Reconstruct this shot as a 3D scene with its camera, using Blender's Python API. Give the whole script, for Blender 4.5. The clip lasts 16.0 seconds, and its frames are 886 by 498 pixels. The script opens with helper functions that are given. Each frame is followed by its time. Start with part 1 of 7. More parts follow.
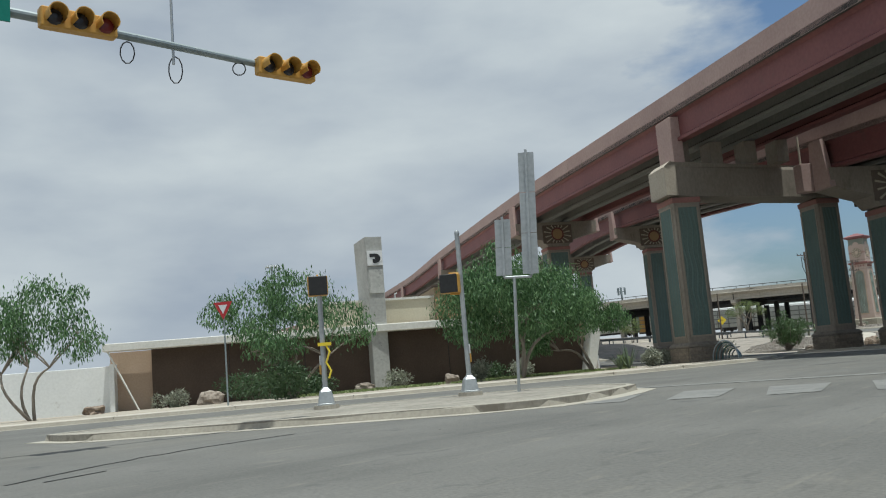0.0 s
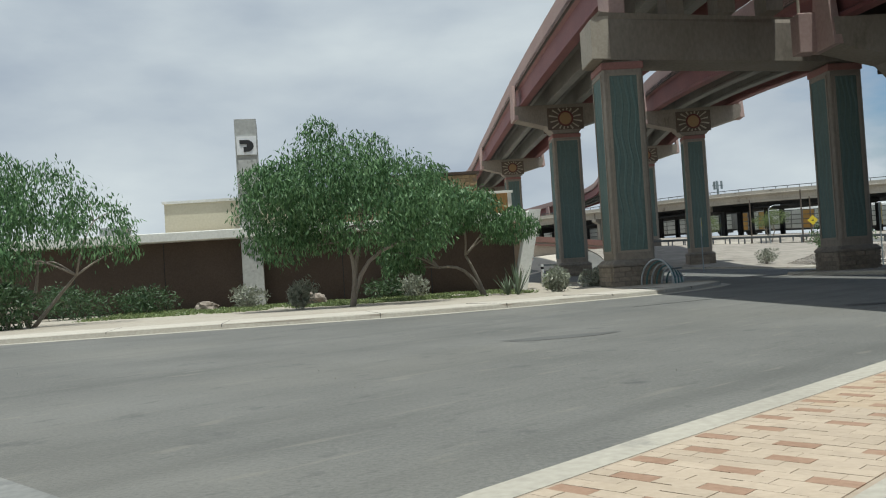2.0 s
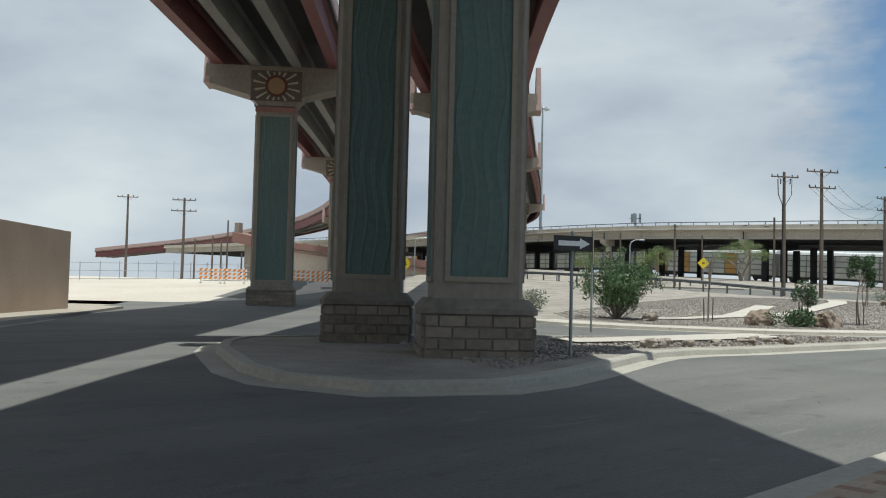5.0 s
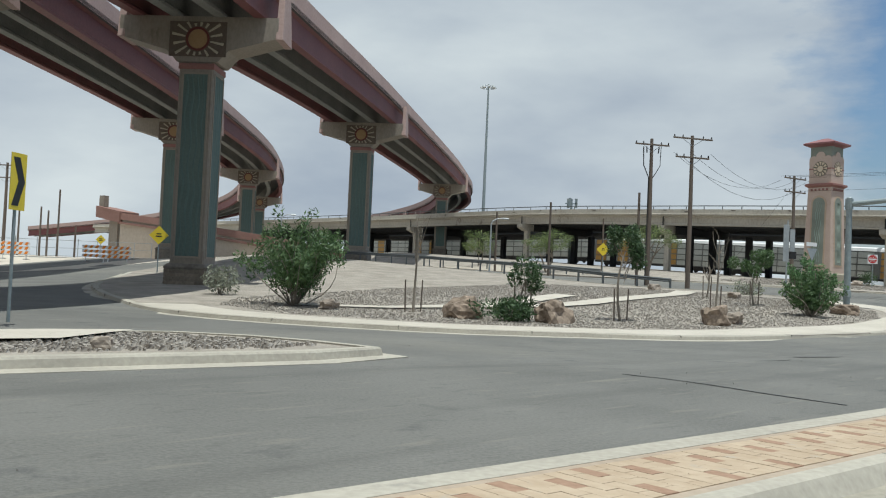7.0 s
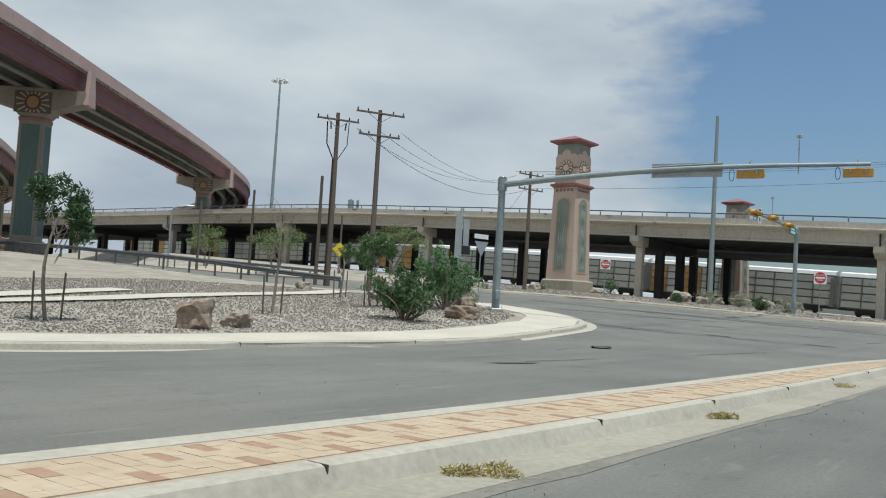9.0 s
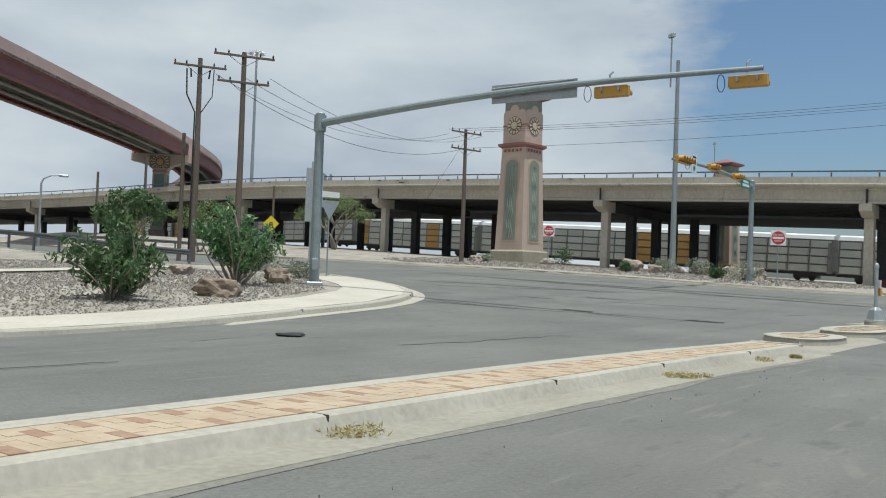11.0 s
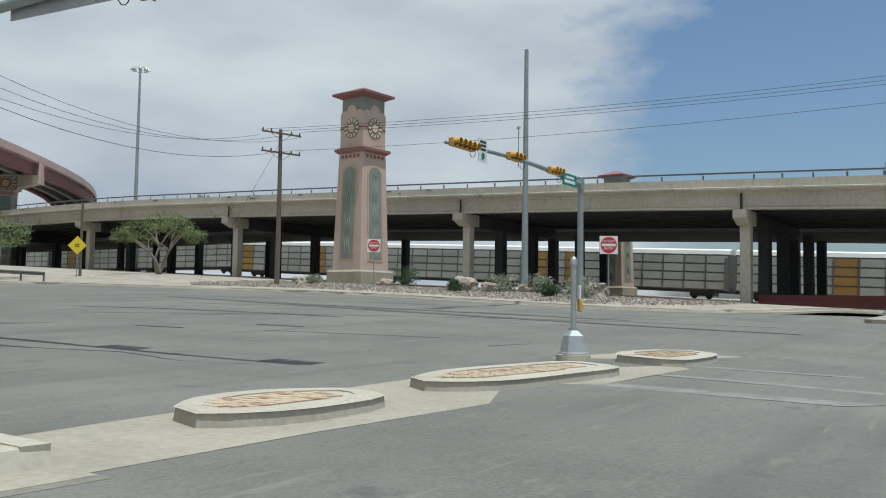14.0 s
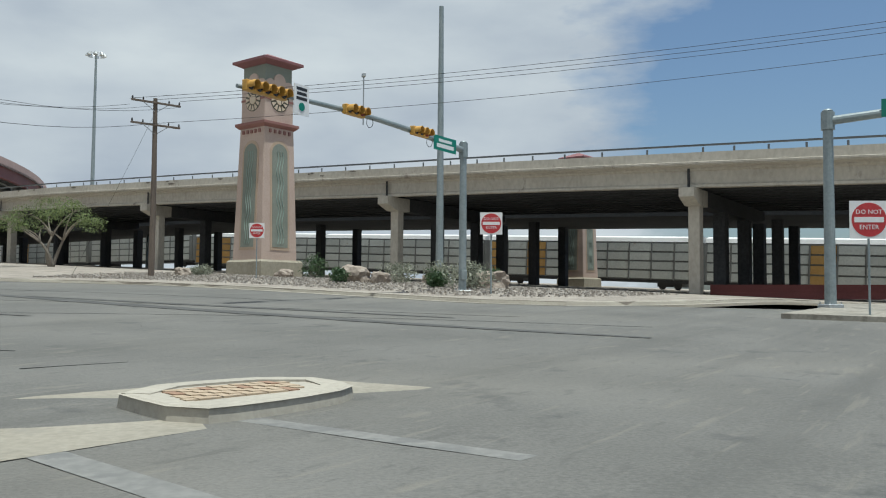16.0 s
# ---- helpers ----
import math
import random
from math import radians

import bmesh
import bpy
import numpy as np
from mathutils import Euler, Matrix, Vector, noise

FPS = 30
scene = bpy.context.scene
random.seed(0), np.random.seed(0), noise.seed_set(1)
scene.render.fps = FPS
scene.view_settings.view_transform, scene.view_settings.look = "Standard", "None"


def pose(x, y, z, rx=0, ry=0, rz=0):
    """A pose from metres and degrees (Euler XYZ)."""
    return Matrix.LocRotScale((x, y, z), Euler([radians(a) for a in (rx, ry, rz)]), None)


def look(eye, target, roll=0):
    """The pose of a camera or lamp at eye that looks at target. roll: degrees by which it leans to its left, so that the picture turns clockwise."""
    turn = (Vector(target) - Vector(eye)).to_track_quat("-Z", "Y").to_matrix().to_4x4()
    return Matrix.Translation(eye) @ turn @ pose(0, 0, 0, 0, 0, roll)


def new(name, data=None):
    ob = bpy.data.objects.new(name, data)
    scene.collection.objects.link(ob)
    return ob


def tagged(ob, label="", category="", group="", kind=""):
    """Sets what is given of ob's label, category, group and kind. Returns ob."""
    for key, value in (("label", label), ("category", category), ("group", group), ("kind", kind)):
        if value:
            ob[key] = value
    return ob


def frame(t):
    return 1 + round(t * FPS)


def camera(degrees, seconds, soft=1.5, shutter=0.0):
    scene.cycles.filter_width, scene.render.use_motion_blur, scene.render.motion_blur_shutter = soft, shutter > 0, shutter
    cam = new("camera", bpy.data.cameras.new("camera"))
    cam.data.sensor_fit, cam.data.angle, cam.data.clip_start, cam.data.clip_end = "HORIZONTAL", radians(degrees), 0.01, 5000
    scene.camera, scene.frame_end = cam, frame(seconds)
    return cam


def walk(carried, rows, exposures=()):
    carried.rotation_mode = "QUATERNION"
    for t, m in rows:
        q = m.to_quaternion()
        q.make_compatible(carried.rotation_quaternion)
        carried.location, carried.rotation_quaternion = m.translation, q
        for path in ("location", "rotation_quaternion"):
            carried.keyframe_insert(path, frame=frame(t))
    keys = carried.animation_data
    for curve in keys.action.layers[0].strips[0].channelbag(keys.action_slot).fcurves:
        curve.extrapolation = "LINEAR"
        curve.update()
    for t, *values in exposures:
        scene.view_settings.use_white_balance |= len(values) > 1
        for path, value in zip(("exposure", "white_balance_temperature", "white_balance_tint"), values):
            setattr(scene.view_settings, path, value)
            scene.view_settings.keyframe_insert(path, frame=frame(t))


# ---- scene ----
cam = camera(53.27, 16.0, soft=1.1)
PATH = [  # seconds, x, y, z, pitch, roll, yaw
    (0, 9.060, 7.150, 0.800, 7.860, 4.760, -10.860),
    (0.5, 12.940, 8.760, 0.918, 7.230, 2.190, -11.500),
    (1, 16.875, 11.000, 1.133, 5.540, 0.460, -10.330),
    (1.5, 20.650, 14.300, 1.235, 0.547, 2.030, -8.115),
    (2, 24.250, 17.700, 1.280, 1.390, 3.550, -2.600),
    (2.5, 27.450, 21.460, 1.233, 5.310, 2.400, -4.380),
    (3, 30.867, 24.716, 1.357, 6.490, -0.500, -4.590),
    (3.5, 34.582, 28.026, 1.344, 5.880, -0.100, -6.580),
    (4, 38.506, 31.533, 1.416, 4.330, 0.000, -6.510),
    (4.2, 40.031, 32.907, 1.446, 3.930, -0.200, -6.100),
    (6.3, 57.529, 47.241, 1.357, 1.305, -2.215, -2.478),
    (6.5, 59.186, 48.284, 1.356, 1.408, -2.314, -2.696),
    (7, 63.263, 50.851, 1.337, 1.890, -2.515, -4.299),
    (7.5, 67.161, 53.311, 1.293, 2.635, -2.803, -8.426),
    (8, 70.744, 55.687, 1.254, 3.022, -2.872, -11.779),
    (8.5, 74.272, 58.104, 1.196, 3.382, -3.351, -13.781),
    (8.7, 75.594, 59.140, 1.179, 3.385, -3.534, -14.800),
    (10.8, 86.756, 66.828, 1.255, 1.213, -2.208, -12.561),
    (11, 87.617, 67.442, 1.250, 1.650, -2.089, -13.167),
    (11.5, 89.761, 68.977, 1.218, 1.973, -2.005, -14.837),
    (12, 91.861, 70.504, 1.198, 2.033, -1.671, -15.648),
    (12.5, 93.864, 71.962, 1.182, 2.626, -1.284, -16.147),
    (13, 95.530, 73.080, 1.197, 3.369, -1.352, -16.381),
    (13.5, 97.205, 74.224, 1.203, 3.782, -1.105, -16.754),
    (14, 98.925, 75.397, 1.204, 3.500, -0.829, -16.919),
    (14.5, 100.773, 76.785, 1.173, 3.114, -0.851, -17.146),
    (15, 102.812, 78.277, 1.186, 2.725, -0.743, -16.797),
    (15.5, 104.949, 79.807, 1.216, 2.478, -0.581, -16.356),
    (16, 107.350, 81.402, 1.222, 3.098, -0.442, -16.859),
]
walk(cam, [(t, pose(x, y, z, 90 + pitch, roll, yaw)) for t, x, y, z, pitch, roll, yaw in PATH], exposures=[(0, -0.18, 6050, 1), (1.0, -0.12, 6050, 1), (1.5, 0.04, 6050, 1), (2.1, -0.1, 6050, 1), (3.0, -0.03, 6050, 1), (4.2, 0.0, 6050, 1), (6.5, -0.07, 6050, 1), (8.5, -0.08, 6050, 1), (11.0, -0.04, 6050, 1), (16, -0.06, 6050, 1)])

# ---- light ----
SUN_DIR = Vector((0.08, -0.16, 1.0)).normalized()
world = bpy.data.worlds.new("sky")
scene.world = world
world.use_nodes = True
_n, _l = world.node_tree.nodes, world.node_tree.links
_sky = _n.new("ShaderNodeTexSky")
_sky.sky_type = "NISHITA"
_sky.sun_disc = False
_sky.sun_elevation = math.asin(SUN_DIR.z)
_sky.sun_rotation = math.atan2(SUN_DIR.x, SUN_DIR.y)
_sky.dust_density = 2.0
_co = _n.new("ShaderNodeTexCoord")
_map = _n.new("ShaderNodeMapping")
_map.inputs["Scale"].default_value = (1.0, 1.0, 2.6)
_l.new(_co.outputs["Generated"], _map.inputs["Vector"])
_cl = _n.new("ShaderNodeTexNoise")
_cl.inputs["Scale"].default_value = 2.4
_cl.inputs["Detail"].default_value = 10
_cl.inputs["Roughness"].default_value = 0.56
_l.new(_map.outputs["Vector"], _cl.inputs["Vector"])
_cov = _n.new("ShaderNodeValToRGB")
_cov.color_ramp.elements[0].position = 0.39
_cov.color_ramp.elements[1].position = 0.51
# the cloud deck thins out towards the east
_sep = _n.new("ShaderNodeSeparateXYZ")
_l.new(_co.outputs["Generated"], _sep.inputs["Vector"])
_east = _n.new("ShaderNodeMapRange")
_east.inputs["From Min"].default_value = 0.30
_east.inputs["From Max"].default_value = 0.70
_east.inputs["To Min"].default_value = 0.13
_east.inputs["To Max"].default_value = -0.24
_l.new(_sep.outputs["X"], _east.inputs["Value"])
_sum = _n.new("ShaderNodeMath")
_sum.operation = "ADD"
_l.new(_cl.outputs["Fac"], _sum.inputs[0])
_l.new(_east.outputs["Result"], _sum.inputs[1])
_l.new(_sum.outputs[0], _cov.inputs["Fac"])
_tone = _n.new("ShaderNodeTexNoise")
_tone.inputs["Scale"].default_value = 2.6
_tone.inputs["Detail"].default_value = 7
_l.new(_map.outputs["Vector"], _tone.inputs["Vector"])
_grey = _n.new("ShaderNodeValToRGB")
_grey.color_ramp.elements[0].position = 0.3
_grey.color_ramp.elements[0].color = (4.4, 4.8, 5.8, 1)
_grey.color_ramp.elements[1].position = 0.7
_grey.color_ramp.elements[1].color = (8.8, 8.85, 8.95, 1)
_l.new(_tone.outputs["Fac"], _grey.inputs["Fac"])
_blue = _n.new("ShaderNodeMixRGB")
_blue.blend_type = "MULTIPLY"
_blue.inputs["Fac"].default_value = 1.0
_blue.inputs["Color2"].default_value = (1.14, 1.2, 1.28, 1)
_l.new(_sky.outputs["Color"], _blue.inputs["Color1"])
_mix = _n.new("ShaderNodeMixRGB")
_l.new(_cov.outputs["Color"], _mix.inputs["Fac"])
_l.new(_blue.outputs["Color"], _mix.inputs["Color1"])
_l.new(_grey.outputs["Color"], _mix.inputs["Color2"])
_bg = _n["Background"]
_bg.inputs["Strength"].default_value = 0.085
_l.new(_mix.outputs["Color"], _bg.inputs["Color"])
sun = new("sun", bpy.data.lights.new("sun", "SUN"))
sun.data.energy = 4.8
sun.data.angle = radians(0.5)
sun.data.color = (1.0, 0.95, 0.88)
sun.matrix_basis = look((60, 60, 80), Vector((60, 60, 80)) - SUN_DIR)


# ---- materials ----
def mat(name, a, b, rough=0.8, metal=0.0, big=0.5, fine=12.0, bump=0.15, per_object=0.0, stain=None, stain_at=0.62, stretch=(1, 1, 1)):
    """Two tones mixed at two scales, stains with their own shape, fine bump."""
    m = bpy.data.materials.new(name)
    m.use_nodes = True
    n, l = m.node_tree.nodes, m.node_tree.links
    p = n["Principled BSDF"]
    p.inputs["Roughness"].default_value = rough
    p.inputs["Metallic"].default_value = metal
    co = n.new("ShaderNodeTexCoord")
    mp = n.new("ShaderNodeMapping")
    mp.inputs["Scale"].default_value = stretch
    geo = n.new("ShaderNodeNewGeometry")
    l.new(geo.outputs["Position"], mp.inputs["Vector"])
    n1 = n.new("ShaderNodeTexNoise")
    n1.inputs["Scale"].default_value = big
    n1.inputs["Detail"].default_value = 5
    n2 = n.new("ShaderNodeTexNoise")
    n2.inputs["Scale"].default_value = fine
    n2.inputs["Detail"].default_value = 3
    l.new(mp.outputs["Vector"], n1.inputs["Vector"])
    l.new(mp.outputs["Vector"], n2.inputs["Vector"])
    ad = n.new("ShaderNodeMath")
    ad.operation = "ADD"
    l.new(n1.outputs["Fac"], ad.inputs[0])
    l.new(n2.outputs["Fac"], ad.inputs[1])
    rp = n.new("ShaderNodeMapRange")
    rp.inputs["From Min"].default_value = 0.72
    rp.inputs["From Max"].default_value = 1.28
    l.new(ad.outputs[0], rp.inputs["Value"])
    mx = n.new("ShaderNodeMixRGB")
    mx.inputs["Color1"].default_value = (*a, 1)
    mx.inputs["Color2"].default_value = (*b, 1)
    l.new(rp.outputs["Result"], mx.inputs["Fac"])
    out = mx.outputs["Color"]
    if stain:
        n3 = n.new("ShaderNodeTexNoise")
        n3.inputs["Scale"].default_value = big * 2.7
        n3.inputs["Detail"].default_value = 8
        n3.inputs["Roughness"].default_value = 0.65
        l.new(mp.outputs["Vector"], n3.inputs["Vector"])
        r3 = n.new("ShaderNodeMapRange")
        r3.inputs["From Min"].default_value = stain_at
        r3.inputs["From Max"].default_value = stain_at + 0.1
        l.new(n3.outputs["Fac"], r3.inputs["Value"])
        m3 = n.new("ShaderNodeMixRGB")
        m3.inputs["Color2"].default_value = (*stain, 1)
        l.new(r3.outputs["Result"], m3.inputs["Fac"])
        l.new(out, m3.inputs["Color1"])
        out = m3.outputs["Color"]
    if per_object:
        oi = n.new("ShaderNodeObjectInfo")
        hs = n.new("ShaderNodeHueSaturation")
        mr = n.new("ShaderNodeMapRange")
        mr.inputs["To Min"].default_value = 1 - per_object
        mr.inputs["To Max"].default_value = 1 + per_object
        l.new(oi.outputs["Random"], mr.inputs["Value"])
        l.new(mr.outputs["Result"], hs.inputs["Value"])
        l.new(out, hs.inputs["Color"])
        out = hs.outputs["Color"]
    l.new(out, p.inputs["Base Color"])
    if bump:
        bp = n.new("ShaderNodeBump")
        bp.inputs["Strength"].default_value = bump
        bp.inputs["Distance"].default_value = 0.02
        l.new(n2.outputs["Fac"], bp.inputs["Height"])
        l.new(bp.outputs["Normal"], p.inputs["Normal"])
    return m


def asphalt(name, a, b, streak, dust):
    """Worn road: tones at two scales, tyre-worn streaks along the avenue, speckled aggregate and drifts of pale dust."""
    m = mat(name, a, b, 0.85, big=0.35, fine=26, bump=0.4, stain=(0.072, 0.072, 0.07), stain_at=0.6)
    n, l = m.node_tree.nodes, m.node_tree.links
    p = n["Principled BSDF"]
    src = p.inputs["Base Color"].links[0].from_socket
    geo = n.new("ShaderNodeNewGeometry")
    for scale, size, lo, hi, colour, amount in (((0.05, 0.9, 1), 1.0, 0.5, 0.68, streak, 0.55), ((1, 1, 1), 0.11, 0.5, 0.7, dust, 0.4), ((0.25, 3.0, 1), 2.2, 0.62, 0.7, dust, 0.45), ((1, 1, 1), 38.0, 0.62, 0.75, dust, 0.7), ((0.5, 1.4, 1), 4.0, 0.6, 0.68, streak, 0.45), ((0.4, 1.2, 1), 2.6, 0.63, 0.7, dust, 0.45), ((1, 1, 1), 90.0, 0.58, 0.7, streak, 0.8)):
        mp = n.new("ShaderNodeMapping")
        mp.vector_type = "TEXTURE"
        mp.inputs["Rotation"].default_value = (0, 0, radians(41))
        mp.inputs["Scale"].default_value = (1 / scale[0], 1 / scale[1], 1)
        l.new(geo.outputs["Position"], mp.inputs["Vector"])
        t = n.new("ShaderNodeTexNoise")
        t.inputs["Scale"].default_value = size
        t.inputs["Detail"].default_value = 5
        l.new(mp.outputs["Vector"], t.inputs["Vector"])
        r = n.new("ShaderNodeMapRange")
        r.inputs["From Min"].default_value = lo
        r.inputs["From Max"].default_value = hi
        r.inputs["To Max"].default_value = amount
        l.new(t.outputs["Fac"], r.inputs["Value"])
        mx = n.new("ShaderNodeMixRGB")
        mx.inputs["Color2"].default_value = (*colour, 1)
        l.new(r.outputs["Result"], mx.inputs["Fac"])
        l.new(src, mx.inputs["Color1"])
        src = mx.outputs["Color"]
    l.new(src, p.inputs["Base Color"])
    return m


ASPHALT = asphalt("asphalt", (0.095, 0.0935, 0.086), (0.157, 0.153, 0.141), (0.078, 0.077, 0.071), (0.195, 0.183, 0.155))
DIRT = mat("desert dirt", (0.30, 0.26, 0.21), (0.40, 0.36, 0.30), 0.95, big=0.15, fine=4, bump=0.4)
GRAVEL = mat("crushed gravel", (0.185, 0.163, 0.137), (0.365, 0.328, 0.283), 0.95, big=0.7, fine=17, bump=1.0, stain=(0.26, 0.232, 0.20), stain_at=0.55)
CONCRETE = mat("kerb concrete", (0.31, 0.285, 0.24), (0.41, 0.38, 0.32), 0.85, big=0.8, fine=14, stain=(0.25, 0.235, 0.205))
WALK = mat("sidewalk concrete", (0.39, 0.355, 0.30), (0.49, 0.45, 0.39), 0.85, big=0.5, fine=10, stain=(0.34, 0.31, 0.26))
TAN = mat("tan bridge concrete", (0.215, 0.187, 0.155), (0.295, 0.258, 0.217), 0.8, big=0.35, fine=7, stain=(0.18, 0.155, 0.125), stretch=(1, 1, 0.5))
RED = mat("red painted girder", (0.145, 0.048, 0.05), (0.19, 0.068, 0.066), 0.65, big=0.3, fine=5, stain=(0.13, 0.06, 0.055))
PARAPET = mat("rose parapet concrete", (0.35, 0.245, 0.225), (0.43, 0.315, 0.285), 0.8, big=0.3, fine=6, stain=(0.29, 0.22, 0.19))
# darker than GIRDER: the shade between the girders is put into this colour
SOFFIT = mat("shade-dark deck concrete", (0.06, 0.06, 0.057), (0.095, 0.094, 0.089), 0.85, big=0.3, fine=6)
GIRDER = mat("grey girder concrete", (0.145, 0.146, 0.137), (0.205, 0.203, 0.19), 0.85, big=0.3, fine=6)
BLOCK = mat("split stone block", (0.165, 0.138, 0.108), (0.27, 0.228, 0.18), 0.9, big=1.2, fine=7, bump=0.6, per_object=0.16)
TEAL = mat("teal column panel", (0.09, 0.132, 0.119), (0.125, 0.172, 0.155), 0.8, big=0.6, fine=9, stain=(0.10, 0.13, 0.12))
WAVE = mat("blue-green wave relief", (0.095, 0.148, 0.14), (0.125, 0.182, 0.172), 0.8, big=0.8, fine=9)
STONE = mat("column base stone", (0.14, 0.125, 0.105), (0.24, 0.21, 0.175), 0.9, big=1.0, fine=5, bump=0.6)
ROSE = mat("rose band", (0.24, 0.115, 0.10), (0.30, 0.15, 0.13), 0.8, stain=(0.22, 0.14, 0.12))
OLDCON = mat("weathered freeway concrete", (0.38, 0.35, 0.30), (0.50, 0.47, 0.41), 0.9, big=0.25, fine=4, stain=(0.24, 0.21, 0.18), stain_at=0.6, stretch=(1, 1, 0.6))
BROWN = mat("dark brown stucco", (0.055, 0.038, 0.028), (0.085, 0.06, 0.045), 0.9, big=0.4, fine=12)
WHITE = mat("off-white paint", (0.62, 0.61, 0.56), (0.74, 0.73, 0.69), 0.7, big=0.5, fine=8)
GREYPAINT = mat("grey pylon concrete", (0.33, 0.33, 0.31), (0.45, 0.45, 0.43), 0.8, big=0.7, fine=6, stain=(0.27, 0.27, 0.26))
SALMON = mat("salmon stucco", (0.44, 0.335, 0.28), (0.52, 0.41, 0.35), 0.9, big=0.5, fine=10)
SALMONDK = mat("tan stucco", (0.40, 0.30, 0.22), (0.48, 0.37, 0.28), 0.9, big=0.5, fine=10)
ROOFRED = mat("red tile roof", (0.19, 0.08, 0.085), (0.25, 0.11, 0.112), 0.7)
SAGE = mat("grey-green stucco", (0.18, 0.20, 0.17), (0.25, 0.27, 0.23), 0.9)
STEEL = mat("galvanised steel", (0.34, 0.36, 0.37), (0.46, 0.48, 0.49), 0.45, 0.6, big=1.5, fine=10, bump=0.05)
POLEGREY = mat("grey painted pole", (0.22, 0.26, 0.27), (0.30, 0.34, 0.35), 0.5, 0.3, big=1.5, fine=10, bump=0.05)
WOODPOLE = mat("weathered pole wood", (0.10, 0.08, 0.065), (0.17, 0.135, 0.11), 0.9, big=1.0, fine=16, stretch=(3, 3, 0.3))
DARK = mat("black plastic", (0.012, 0.012, 0.013), (0.022, 0.022, 0.023), 0.5, bump=0)
YELLOW = mat("signal yellow", (0.50, 0.27, 0.05), (0.58, 0.33, 0.07), 0.5, big=2, fine=8, bump=0.05)
SIGNYEL = mat("yellow sign sheeting", (0.72, 0.55, 0.03), (0.78, 0.60, 0.05), 0.4, bump=0)
SIGNRED = mat("red sign sheeting", (0.42, 0.025, 0.03), (0.5, 0.04, 0.045), 0.4, bump=0)
SIGNWHITE = mat("white sign sheeting", (0.7, 0.7, 0.7), (0.78, 0.78, 0.78), 0.4, bump=0)
SIGNGREEN = mat("green sign sheeting", (0.0, 0.17, 0.12), (0.01, 0.21, 0.15), 0.4, bump=0)
ORANGE = mat("orange sheeting", (0.75, 0.22, 0.02), (0.8, 0.27, 0.03), 0.5, bump=0)
PAINT = mat("worn white road paint", (0.155, 0.155, 0.147), (0.225, 0.222, 0.21), 0.8, big=0.9, fine=10, stain=(0.145, 0.145, 0.14), stain_at=0.5)
TAR = mat("tar crack filler", (0.04, 0.04, 0.038), (0.075, 0.074, 0.07), 0.6)


# ---- mesh helpers ----
def part(name, bm, material, parent, label="", smooth=False):
    """Link a bmesh as one mesh under a thing, a part, or nothing."""
    me = bpy.data.meshes.new(name)
    bmesh.ops.recalc_face_normals(bm, faces=bm.faces)
    bm.to_mesh(me)
    bm.free()
    if smooth:
        me.polygons.foreach_set("use_smooth", [True] * len(me.polygons))
    me.materials.append(material)
    ob = new(name, me)
    if parent:
        ob.parent = parent
    if label:
        ob["label"] = label
    return ob


def base(name, x, y, z, yaw=0, **tags):
    ob = new(name)
    ob.empty_display_size = 0.3
    ob.matrix_basis = pose(x, y, z, 0, 0, yaw)
    return tagged(ob, **tags)


def loop(bm, pts):
    return [bm.verts.new(p) for p in pts]


def bridge(bm, a, b):
    n = len(a)
    for i in range(n):
        bm.faces.new((a[i], a[(i + 1) % n], b[(i + 1) % n], b[i]))


def loft(bm, rings, caps=True):
    rs = [loop(bm, r) for r in rings]
    for a, b in zip(rs, rs[1:]):
        bridge(bm, a, b)
    if caps:
        bm.faces.new(rs[0][::-1])
        bm.faces.new(rs[-1])
    return bm


def rect(x0, x1, y0, y1, z, ch=0.0):
    if ch <= 0:
        return [(x0, y0, z), (x1, y0, z), (x1, y1, z), (x0, y1, z)]
    return [(x0 + ch, y0, z), (x1 - ch, y0, z), (x1, y0 + ch, z), (x1, y1 - ch, z), (x1 - ch, y1, z), (x0 + ch, y1, z), (x0, y1 - ch, z), (x0, y0 + ch, z)]


def box(x0, x1, y0, y1, z0, z1, ch=0.0, bm=None):
    bm = bm or bmesh.new()
    if ch:
        loft(bm, [rect(x0 + ch, x1 - ch, y0 + ch, y1 - ch, z0, ch), rect(x0, x1, y0, y1, z0 + ch, ch), rect(x0, x1, y0, y1, z1 - ch, ch), rect(x0 + ch, x1 - ch, y0 + ch, y1 - ch, z1, ch)])
    else:
        loft(bm, [rect(x0, x1, y0, y1, z0), rect(x0, x1, y0, y1, z1)])
    return bm


def ring(c, r, n, u, v):
    c, u, v = Vector(c), Vector(u), Vector(v)
    return [tuple(c + u * (r * math.cos(2 * math.pi * i / n)) + v * (r * math.sin(2 * math.pi * i / n))) for i in range(n)]


def tube(pts, radii, n=10, bm=None):
    """A round bar through points, with a radius for each."""
    bm = bm or bmesh.new()
    pts = [Vector(p) for p in pts]
    if not hasattr(radii, "__len__"):
        radii = [radii] * len(pts)
    rings = []
    side = None
    for i, p in enumerate(pts):
        d = (pts[min(i + 1, len(pts) - 1)] - pts[max(i - 1, 0)]).normalized()
        if side is None:
            side = d.orthogonal().normalized()
        side = (side - d * side.dot(d)).normalized()
        rings.append(ring(p, max(radii[i], 0.001), n, side, d.cross(side)))
    return loft(bm, rings)


def prism(poly, z0, z1, bm=None):
    bm = bm or bmesh.new()
    return loft(bm, [[(x, y, z0) for x, y in poly], [(x, y, z1) for x, y in poly]])


